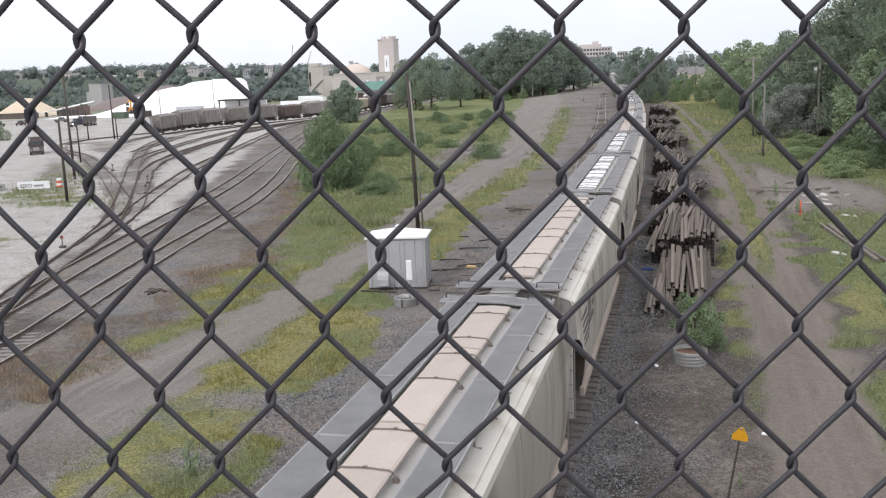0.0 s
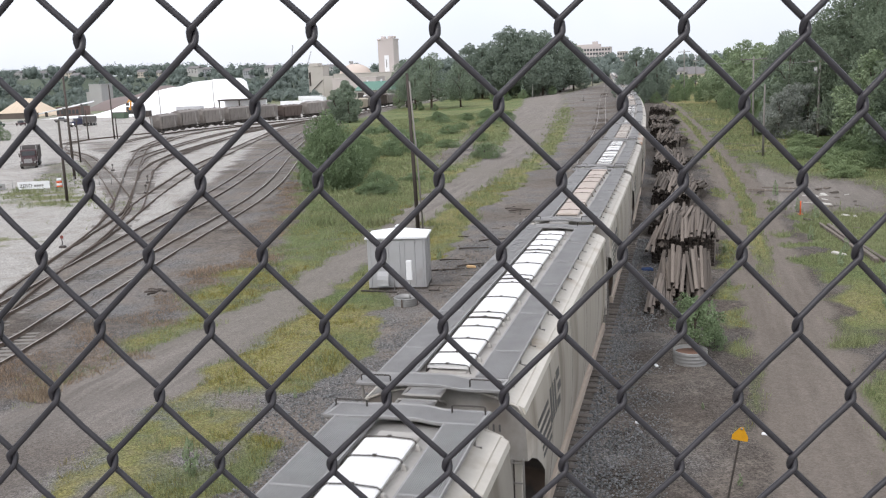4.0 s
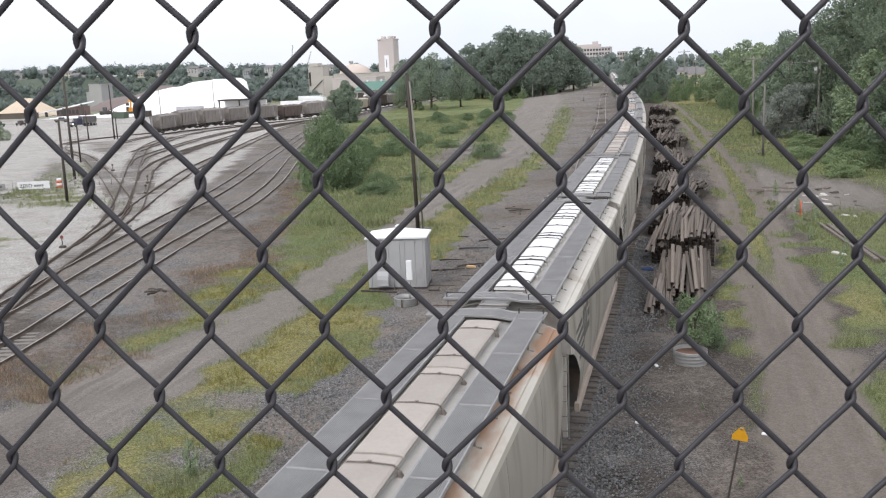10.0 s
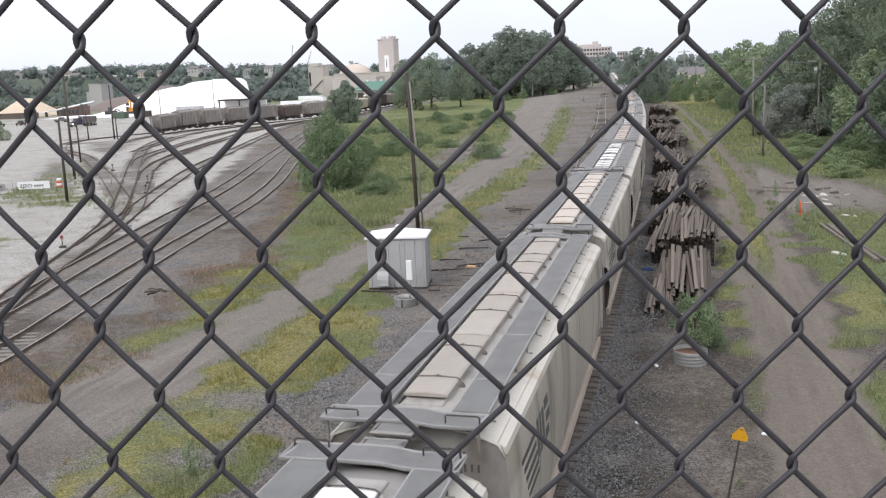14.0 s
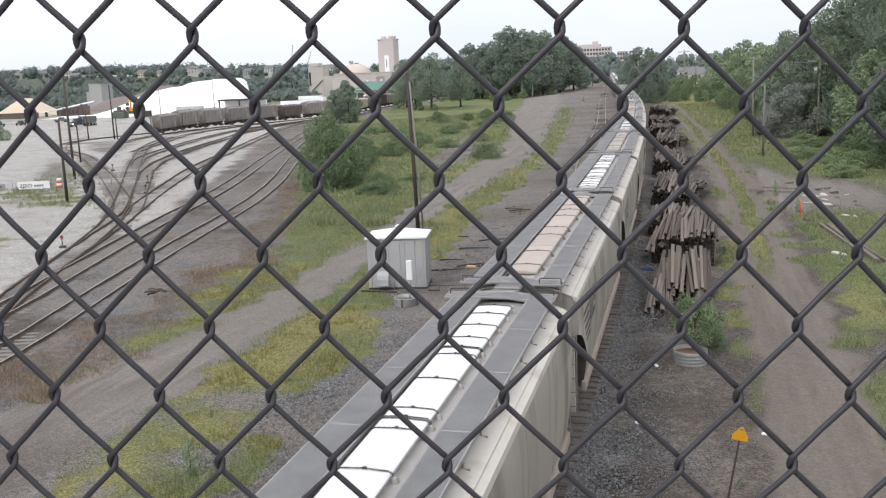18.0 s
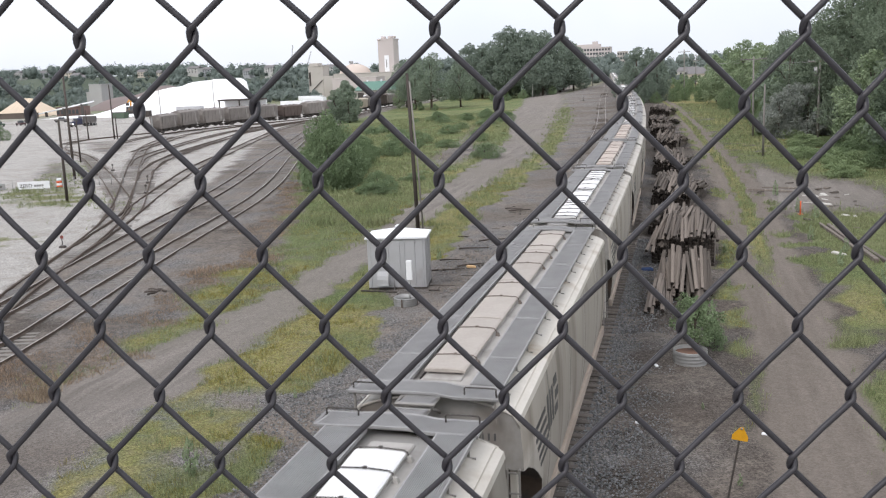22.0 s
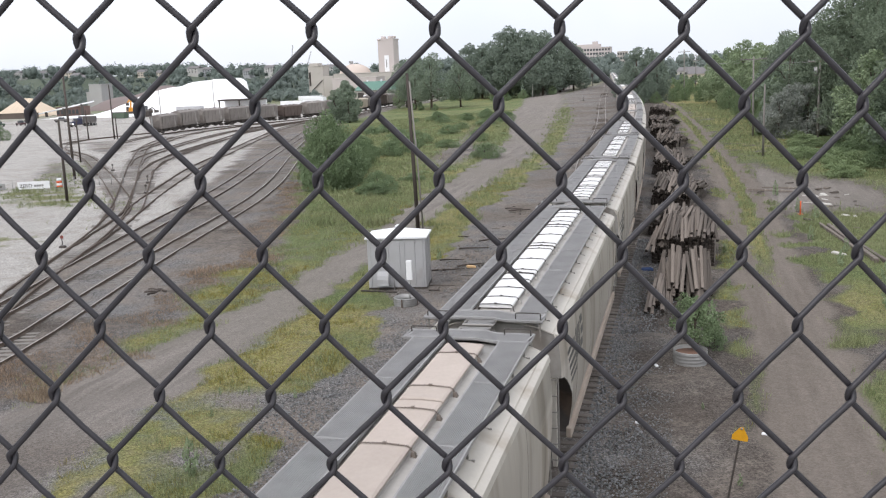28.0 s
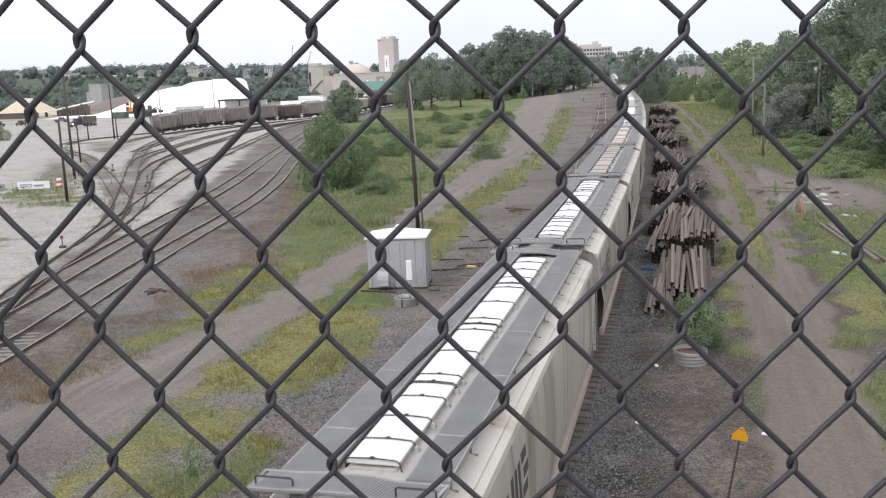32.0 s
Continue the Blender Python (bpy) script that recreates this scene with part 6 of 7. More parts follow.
# ---- parked hoppers on the curved yard track ----
def parked_hopper(m, label):
    car = thing("parked_hopper_car", None, None, label, "rail car", "parked hopper cars")
    ln = 9.7
    h = ln / 2
    xs = [-1.5, -1.2, -0.6, 0, 0.6, 1.2, 1.5]
    loop = [(x, 3.75 + 0.28 * (1 - (x / 1.5) ** 2)) for x in xs] + [(1.52, 3.6), (1.5, 1.9), (1.35, 1.2), (-1.35, 1.2), (-1.5, 1.9), (-1.52, 3.6)]
    sh = Shape()
    sh.sweep(None, [[(x, math.copysign(h - max(0.0, 2.6 - z) * 0.8, y), z) for x, z in loop] for y in (-h, h)])
    part("body", sh, m, car)
    for s in (-1, 1):
        for x in (-1.3, 1.3):
            part("end_post", Shape().box(x - 0.06, s * h - 0.06, 1.1, x + 0.06, s * h + 0.06, 3.5), m, car)
    rib = None
    for y in np.arange(-h + 0.6, h, 1.6):
        for s in (-1, 1):
            if rib is None:
                rib = part("side_rib", Shape().slab(1.49, -0.06, 1.4, 1.6, 0.06, 3.62, 0.01), m, car, at=pose(0, y, 0))
            else:
                again(rib, pose(0, y, 0, 0, 0, 0 if s > 0 else 180))
    hatch = None
    for y in np.arange(-h + 1.4, h - 0.8, 1.95):
        if hatch is None:
            hatch = part("hatch_cover", Shape().tube([(0, 0, 4.0), (0, 0, 4.16)], 0.42, 10), m, car, at=pose(0, y, 0))
        else:
            again(hatch, pose(0, y, 0))
    part("running_board", Shape().box(-1.0, -h, 4.05, -0.6, h, 4.1), GRATE, car)
    part("underframe", Shape().box(-0.5, -h - 0.35, 0.85, 0.5, h + 0.35, 1.2), DARK_STEEL, car)
    for s in (-1, 1):
        part("slope_bay", Shape().add([(-1.2, s * 0.4, 1.2), (1.2, s * 0.4, 1.2), (1.2, s * 2.9, 1.2), (-1.2, s * 2.9, 1.2), (-0.7, s * 1.2, 0.55), (0.7, s * 1.2, 0.55), (0.7, s * 2.1, 0.55), (-0.7, s * 2.1, 0.55)], [(0, 1, 5, 4), (1, 2, 6, 5), (2, 3, 7, 6), (3, 0, 4, 7), (4, 5, 6, 7)]), DARK_STEEL, car)
        part("truck", truck_shape(), DARK_STEEL, car, at=pose(0, s * (h - 1.3), 0))
        part("ladder", Shape().box(-1.1, s * (h + 0.03) - 0.02, 1.2, -0.75, s * (h + 0.03) + 0.02, 3.7), GALV, car)
    return car


def build_parked():
    line = curve_through([(-112, 160), (-117, 176), (-120.0, 190), (-121.6, 205), (-120.8, 220), (-118, 236), (-114.5, 254), (-111, 274), (-111, 306), (-113, 345), (-114.5, 392), (-110, 430)], 1.0)
    track(line, "yard track under the parked hopper cars", ties=False, shiny=False)
    paints = [mat("dusty_grey_brown_paint", (0.27, 0.245, 0.225), (0.19, 0.17, 0.155), rough=0.8, scale=0.8, fine=9, spot=(0.33, 0.31, 0.29), vary=0.15),
              mat("dark_rusty_car_paint", (0.15, 0.115, 0.10), (0.10, 0.08, 0.07), rough=0.85, scale=0.8, fine=9, vary=0.15),
              mat("pale_tan_car_paint", (0.52, 0.47, 0.38), (0.42, 0.37, 0.29), rough=0.7, scale=0.8, fine=9)]
    words = ["dusty grey-brown hopper car parked on the yard track", "dark rusty hopper car parked on the yard track", "pale tan hopper car parked among darker ones"]
    made = {}
    acc, want, i, n = 0.0, 12.0, 0, 0
    seq = [0, 0, 0, 0, 0, 1, 0, 0, 0, 2, 0, 1, 0, 0, 0, 0, 2, 0, 0]
    for a, b in zip(line, line[1:]):
        acc += (b - a).length
        if acc >= want and a.y > 189:
            kind = seq[n % len(seq)]
            d = b - a
            m = pose(a.x, a.y, gz(a.x, a.y) + 0.17, 0, 0, math.degrees(math.atan2(-d.x, d.y))) @ Matrix.Diagonal((0.95, 1, 1.12, 1))
            if kind in made:
                copy_thing(made[kind], m)
            else:
                made[kind] = parked_hopper(paints[kind], words[kind])
                made[kind].matrix_basis = m
            n += 1
            want = acc + 11.6


build_parked()


# ---- buildings ----
BEIGE = mat("pale_plant_concrete", (0.50, 0.47, 0.43), (0.42, 0.39, 0.355), rough=0.9, scale=0.15, fine=2, spot=(0.36, 0.33, 0.3))
# Pink paled beyond the concrete's own tone: distance haze put into the colour.
PINK = mat("pinkish_tower_concrete", (0.56, 0.51, 0.485), (0.49, 0.44, 0.42), rough=0.9, scale=0.1, fine=2)
GLASS_DARK = mat("dark_window_glass", (0.06, 0.065, 0.07), (0.09, 0.095, 0.1), rough=0.2, scale=1, bump=0)
# Green muted with haze in its colour.
GREEN_ROOF = mat("green_sheet_roof", (0.12, 0.24, 0.19), (0.10, 0.2, 0.16), rough=0.6, scale=0.3, fine=3)
SALT = mat("white_salt_heap", (0.93, 0.93, 0.93), (0.86, 0.86, 0.86), rough=0.9, scale=0.08, fine=1.5, bump=0.2)
CANVAS = mat("beige_canvas", (0.66, 0.55, 0.42), (0.56, 0.46, 0.35), rough=0.85, scale=0.2, fine=3)
BRICK = mat("brick_wall", (0.17, 0.115, 0.10), (0.13, 0.09, 0.08), rough=0.9, scale=0.5, fine=5)


def block(name, x0, x1, y0, y1, z0, z1, m, label, category="building", rows=0, cols=0, parapet=0.4):
    """A building: walls, a roof slab with a parapet, and windows on the side that faces the bridge."""
    b = thing(name, None, None, label, category, at=pose(x0, y0, z0))
    w, d, h = x1 - x0, y1 - y0, z1 - z0
    part("wall", Shape().slab(0, 0, -1, w, d, h, 0.1), m, b)
    part("roof", Shape().slab(-0.2, -0.2, h, w + 0.2, d + 0.2, h + parapet, 0.08), m, b)
    win = None
    for r in range(rows):
        for c in range(cols):
            cw, rh = w / cols, h / rows
            if win is None:
                win = part("window", Shape().slab(-cw * 0.32, -0.12, -rh * 0.26, cw * 0.32, 0.05, rh * 0.26, 0.03), GLASS_DARK, b, at=pose((c + 0.5) * cw, 0, (r + 0.5) * rh))
            else:
                again(win, pose((c + 0.5) * cw, 0, (r + 0.5) * rh))
    return b


def build_plant():
    t = block("silo_tower", -179.6, -169.8, 520, 530, -2.7, 29.2, PINK, "tall pinkish concrete silo tower with plant on its roof", parapet=0.8)
    for x, w in ((1.2, 2.2), (5.5, 2.6), (8.6, 1.2)):
        part("roof_plant", Shape().slab(x, 3, 32.9, x + w, 6, 34.2, 0.15), PINK, t)
    part("white_panel", Shape().slab(3.8, -0.3, 13.0, 6.6, 0.05, 23.0, 0.05), WHITE_PAINT, t, "white panel with a dark mark")
    part("panel_mark", Shape().slab(4.8, -0.5, 16.0, 5.4, -0.25, 20.5, 0.05), GALV, t)
    block("storage_building", -203, -165, 505, 530, -2.7, 10.4, BEIGE, "long pale concrete storage building with a flat roof", rows=0)
    block("annex_building", -190, -164, 470, 484, -2.7, 8.0, PINK, "low pale concrete annex before the silo tower")
    d = thing("storage_dome", None, None, "pale buff storage dome rising behind the plant", "dome", at=pose(-194.5, 519, 9.8))
    prof = [(9.6, 0)] + [(9.6 * math.cos(a), 6.4 * math.sin(a)) for a in np.arange(0.05, 1.5, 0.12)] + [(0.05, 6.4)]
    part("dome_shell", Shape().sweep(None, [[(r * math.cos(a), r * math.sin(a), z) for a in np.arange(0, 6.28, 6.2832 / 32)] for r, z in prof], smooth=True), mat("buff_dome", (0.62, 0.53, 0.47), (0.55, 0.47, 0.41), rough=0.8, scale=0.15, fine=2), d)
    part("top_housing", Shape().slab(-3.4, -1, 5.2, -1.2, 1, 8.2, 0.2), GALV, d)
    part("conveyor_leg", Shape().tube([(-6, -3, 2.0), (-2.6, -1, 6.8)], 0.5, 6), WHITE_PAINT, d)
    c = block("plant_house", -222, -212.5, 512, 522, -2.7, 15.6, BEIGE, "pale stepped plant building with a dark opening")
    part("lower_wing", Shape().slab(9.6, 0, -1, 16, 9, 12.5, 0.1), BEIGE, c)
    part("penthouse", Shape().slab(0.5, 1, 18.5, 6, 8, 20.3, 0.1), BEIGE, c)
    part("dark_opening", Shape().slab(0.4, -0.25, 7, 1.6, 0.1, 15, 0.05), DARK_STEEL, c)
    part("stair_brace", Shape().tube([(2, -0.4, 4), (9, -0.4, 10)], 0.25, 5), DARK_STEEL, c)
    # warehouse with a green roof
    g = thing("warehouse", None, None, "pale warehouse with a broad green sheet roof", "warehouse", at=pose(-164.0, 436, -2.8))
    part("wall", Shape().slab(0, 0, 0, 27, 16, 5.2, 0.1), BEIGE, g)
    part("roof", Shape().add([(-0.6, -0.8, 4.7), (27.6, -0.8, 4.7), (27.6, 16.8, 5.1), (-0.6, 16.8, 5.1), (1.5, 8, 9.0), (25.5, 8, 9.0)], [(0, 1, 5, 4), (1, 2, 5), (2, 3, 4, 5), (3, 0, 4), (3, 2, 1, 0)]), GREEN_ROOF, g, "green sheet-metal roof")
    vent = None
    for x in (4, 11.5, 18, 24):
        vent = part("roof_vent", Shape().tube([(0, 0, 8.8), (0, 0, 9.7)], 0.55, 8), WHITE_PAINT, g, at=pose(x, 8, 0)) if vent is None else again(vent, pose(x, 8, 0)) and vent
    door = None
    for x in (3, 9, 15, 21):
        door = part("loading_door", Shape().slab(-1.6, -0.15, 0, 1.6, 0.05, 3.6, 0.05), DARK_STEEL, g, at=pose(x, 0, 0)) if door is None else again(door, pose(x, 0, 0)) and door
    block("white_building", -115.5, -104.5, 470, 480, -2.7, 12.5, mat("white_building_render", (0.66, 0.63, 0.60), (0.58, 0.55, 0.52), scale=0.2, fine=3), "white building partly hidden by trees", rows=3, cols=4)
    block("low_white_building", -108, -92, 462, 470, -2.7, 3.6, mat("white_building_render", (0.6, 0.6, 0.6)), "low white shed with dark windows among trees", rows=1, cols=5)
    h = block("hospital_block", -109.0, -74.7, 905, 925, 10.0, 25.0, PINK, "distant broad brick block of flats with rows of windows", rows=4, cols=12, parapet=0.6)
    part("upper_storey", Shape().slab(1, 3, 15.5, 24, 18, 18.6, 0.1), PINK, h)
    part("lift_house", Shape().slab(16.5, 5, 18.4, 21.5, 12, 21.2, 0.1), PINK, h)
    block("distant_slab", -70, -60, 930, 945, 8, 20.5, BEIGE, "distant low pale slab block", rows=3, cols=4)


build_plant()


def build_crane():
    """A far lattice-boom crane whose boom and mast rise over the woods."""
    c = thing("crane", None, None, "distant crane with a thin raised lattice boom", "crane", at=pose(-345.5, 800, 0))
    for w, (x0, z0, x1, z1) in (("boom", (-4, 14, 3.2, 33)), ("mast", (-19.5, 12, -15.0, 39))):
        rods = Shape()
        a, b = Vector((x0, 0, z0)), Vector((x1, 0, z1))
        for off in (-0.45, 0.45):
            rods.tube([a + Vector((off, 0, 0)), b + Vector((off * 0.6, 0, 0))], 0.16, 5)
        for k in range(12):
            p, q = a.lerp(b, k / 12), a.lerp(b, (k + 1) / 12)
            sd = 0.45 if k % 2 else -0.45
            rods.tube([p + Vector((sd, 0, 0)), q + Vector((-sd, 0, 0))], 0.1, 4)
        part(w, rods, GALV, c)
    part("machinery_house", Shape().slab(-4, -3, 9, 2, 3, 14.5, 0.3), DARK_STEEL, c)


build_crane()


def build_heaps():
    rng = np.random.RandomState(9)
    # the long white heap, steep at one end and spilling out flat at the other
    xs, ys = np.linspace(0, 1, 70), np.linspace(0, 1, 26)
    verts = []
    a0, a1 = Vector((-258, 352)), Vector((-180, 352))
    crest = [(0.0, 0.2), (0.12, 2.0), (0.26, 6.0), (0.36, 8.6), (0.48, 10.3), (0.58, 10.9), (0.64, 12.4), (0.80, 13.3), (0.95, 13.3), (0.985, 11.8), (1.0, 6.0)]
    for v in ys:
        for u in xs:
            p = a0.lerp(a1, u)
            c = np.interp(u, [q[0] for q in crest], [q[1] for q in crest])
            prof = min(1.0, 1.9 * math.sin(math.pi * v) ** 0.8)
            z = c * prof + 0.35 * math.sin(u * 41 + v * 9) * prof * (0.3 + v)
            verts.append((p.x - v * 13 + 0.4 * math.sin(u * 30) * (1 - u), p.y + v * 26, -2.9 + max(z, 0)))
    n = len(xs)
    faces = [(j * n + i, j * n + i + 1, (j + 1) * n + i + 1, (j + 1) * n + i) for j in range(len(ys) - 1) for i in range(n - 1)]
    sh = Shape().add(verts, faces, None, True)
    thing("salt_mound", sh, SALT, "long bright white salt heap in the yard", "salt heap")
    # brown heap behind it
    verts = []
    for v in ys:
        for u in xs:
            z = 11.5 * math.sin(math.pi * u) ** 0.7 * math.sin(math.pi * v) ** 0.8 * (0.9 + 0.12 * math.sin(u * 17))
            verts.append((-305 + u * 95, 402 + v * 30, -3 + z))
    thing("earth_heap", Shape().add(verts, faces, None, True), mat("purplish_brown_earth", (0.24, 0.19, 0.18), (0.17, 0.14, 0.13), scale=0.1, fine=2), "long purplish-brown earth heap behind the salt", "earth heap")
    # round canvas-covered heap with seams
    t = thing("covered_heap", None, None, "low conical heap under seamed beige canvas", "covered heap", at=pose(-303.5, 366, -2.8))
    pan = None
    for i in range(22):
        a, b = 2 * math.pi * i / 22, 2 * math.pi * (i + 1) / 22
        mid = (a + b) / 2
        ring = [(15.5, 0), (15.0, 0.8), (4.5, 7.2), (2.6, 8.0), (0.8, 8.3)]
        q = Shape()
        q.sweep(None, [[(r * math.cos(-0.142), r * math.sin(-0.142), z), (r * 1.0, 0, z + 0.22), (r * math.cos(0.142), r * math.sin(0.142), z)] for r, z in ring], closed=False, caps=False)
        if pan is None:
            pan = part("canvas_panel", q, CANVAS, t, at=pose(0, 0, 0, 0, 0, math.degrees(mid)))
        else:
            again(pan, pose(0, 0, 0, 0, 0, math.degrees(mid)))
    part("cap", Shape().tube([(0, 0, 8.1), (0, 0, 8.4)], 0.9, 12), CANVAS, t)
    # conveyor
    c = thing("conveyor", None, None, "long white sloping conveyor on dark trestles", "conveyor", at=pose(-284, 346, -2.8))
    dirn = Vector((30, 2, 5.0))
    part("belt_housing", Shape().tube([(0, 0, 1.2), tuple(Vector((0, 0, 1.2)) + dirn)], 0.42, 4), WHITE_PAINT, c)
    for k in (0.2, 0.5, 0.8):
        p = Vector((0, 0, 1.2)) + dirn * k
        part("trestle", Shape().box(p.x - 0.5, p.y - 0.4, 0, p.x + 0.5, p.y + 0.4, p.z), DARK_STEEL, c)
    block("brick_shed", -277, -265, 352, 360, -2.8, 0.9, BRICK, "low brick-red shed under the conveyor", rows=1, cols=6)
    block("concrete_bunker", -308.5, -301, 420, 430, -2.8, 10.5, mat("weathered_concrete", (0.40, 0.40, 0.39), (0.32, 0.32, 0.31), scale=0.15, fine=3), "tall pale grey weathered concrete bunker", "bunker")
    block("concrete_bunker", -313.5, -309.0, 424, 432, -2.8, 6.5, mat("weathered_concrete", (0.36, 0.35, 0.335)), "tall grey weathered concrete bunker stack", "bunker")
    block("timber_wall", -303, -276, 337, 339, -2.8, -0.3, mat("dark_brown_planks", (0.13, 0.105, 0.09), (0.09, 0.075, 0.065), scale=0.5, fine=6), "low dark timber wall before the covered heap", "wall", parapet=0.0)
    # pale spread of salt over the yard by the heap
    verts = []
    for v in np.linspace(0, 1, 9):
        for u in np.linspace(0, 1, 22):
            verts.append((-262 + u * 92 + 2 * math.sin(v * 9 + u * 5), 322 + v * 32 + 3 * math.sin(u * 14), -2.75 + 0.35 * math.sin(math.pi * v)))
    f = [(j * 22 + i, j * 22 + i + 1, (j + 1) * 22 + i + 1, (j + 1) * 22 + i) for j in range(8) for i in range(21)]
    thing("salt_spill", Shape().add(verts, f, None, True), SALT, "thin white spread of salt before the heap", "salt")


build_heaps()


# ---- vehicles of the yard ----
TRUCK_RED = mat("dark_maroon_truck_paint", (0.075, 0.04, 0.042), (0.055, 0.032, 0.034), rough=0.4, scale=1, fine=9)
TRUCK_BOX = mat("dusty_steel_tipper_body", (0.16, 0.148, 0.142), (0.11, 0.10, 0.097), rough=0.7, scale=0.8, fine=8)
TYRE = mat("tyre_rubber", (0.03, 0.03, 0.03), (0.05, 0.048, 0.045), rough=0.9, scale=5)
LAMP_GLOW = bpy.data.materials.new("lit_headlamp")
LAMP_GLOW.use_nodes = True
LAMP_GLOW.node_tree.nodes["Principled BSDF"].inputs["Emission Color"].default_value = (1, 0.97, 0.92, 1)
LAMP_GLOW.node_tree.nodes["Principled BSDF"].inputs["Emission Strength"].default_value = 6


def lorry(label, lit, m_cab=TRUCK_RED, m_box=TRUCK_BOX, s=1.0):
    """A tipper lorry that faces -y, its front axle near the origin."""
    t = thing("tipper_lorry", None, None, label, "lorry")
    cab = Shape()
    cab.slab(-1.15, 0.9, 0.9, 1.15, 2.8, 2.75, 0.12)
    part("cab", cab, m_cab, t)
    hood = Shape().add([(-0.85, -0.9, 0.75), (0.85, -0.9, 0.75), (1.1, 0.95, 0.75), (-1.1, 0.95, 0.75), (-0.75, -0.85, 1.6), (0.75, -0.85, 1.6), (1.0, 0.95, 1.85), (-1.0, 0.95, 1.85)], [(3, 2, 1, 0), (4, 5, 6, 7), (0, 1, 5, 4), (1, 2, 6, 5), (2, 3, 7, 6), (3, 0, 4, 7)])
    part("hood", hood, m_cab, t)
    part("grille", Shape().slab(-0.6, -0.96, 0.85, 0.6, -0.88, 1.5, 0.03), GALV, t, "chrome grille")
    part("bumper", Shape().slab(-1.2, -1.15, 0.4, 1.2, -0.85, 0.75, 0.05), DARK_STEEL, t)
    part("windscreen", Shape().slab(-0.95, 0.84, 1.85, 0.95, 0.92, 2.55, 0.03), GLASS_DARK, t)
    for x in (-0.95, 0.95):
        part("headlamp", Shape().slab(x - 0.17, -1.0, 0.85, x + 0.17, -0.86, 1.12, 0.04), LAMP_GLOW if lit else GALV, t, "lit headlamp" if lit else "")
        part("exhaust_stack", Shape().tube([(x * 1.1, 2.95, 0.9), (x * 1.1, 2.95, 3.3)], 0.08, 8), GALV, t)
        part("mudguard", Shape().slab(x - 0.28, -0.55, 0.9, x + 0.28, 0.75, 1.15, 0.1), m_cab, t)
        part("mirror", Shape().slab(x * 1.35 - 0.1, 0.8, 1.7, x * 1.35 + 0.1, 0.86, 2.3, 0.02), DARK_STEEL, t)
    box = Shape()
    o, i = 1.25, 1.15
    box.add([(-o, 3.2, 1.15), (o, 3.2, 1.15), (o, 8.2, 1.15), (-o, 8.2, 1.15), (-o, 3.0, 3.35), (o, 3.0, 3.35), (o, 8.4, 3.1), (-o, 8.4, 3.1), (-i, 3.1, 3.35), (i, 3.1, 3.35), (i, 8.3, 3.1), (-i, 8.3, 3.1), (-i, 3.3, 2.5), (i, 3.3, 2.5), (i, 8.1, 2.5), (-i, 8.1, 2.5)],
            [(3, 2, 1, 0), (0, 1, 5, 4), (1, 2, 6, 5), (2, 3, 7, 6), (3, 0, 4, 7), (4, 5, 9, 8), (5, 6, 10, 9), (6, 7, 11, 10), (7, 4, 8, 11), (8, 9, 13, 12), (9, 10, 14, 13), (10, 11, 15, 14), (11, 8, 12, 15), (12, 13, 14, 15)])
    part("tipper_body", box, m_box, t)
    rib = None
    for y in np.arange(3.6, 8.2, 1.1):
        for s2 in (-1, 1):
            if rib is None:
                rib = part("body_rib", Shape().slab(-0.05, -0.06, 1.2, 0.07, 0.06, 3.15, 0.01), m_box, t, at=pose(s2 * 1.26, y, 0))
            else:
                again(rib, pose(s2 * 1.26, y, 0, 0, 0, 0 if s2 > 0 else 180))
    part("chassis", Shape().slab(-0.45, -0.8, 0.6, 0.45, 8.1, 0.95, 0.04), DARK_STEEL, t)
    wheel = None
    for y in (0.1, 5.2, 6.5, 7.7):
        for x in (-1.02, 1.02):
            if wheel is None:
                wheel = part("wheel", Shape().tube([(-0.17, 0, 0), (0.17, 0, 0)], 0.52, 18), TYRE, t, at=pose(x, y, 0.52))
                part("rim", Shape().tube([(-0.19, 0, 0), (0.19, 0, 0)], 0.28, 12), GALV, wheel)
            else:
                w2 = again(wheel, pose(x, y, 0.52))
                o2 = new("rim", wheel.children[0].data)
                o2.parent = w2
    return t


LORRY = lorry("dark maroon tipper lorry with a dusty steel body", False)
LORRY.scale = (0.92, 0.92, 0.92)


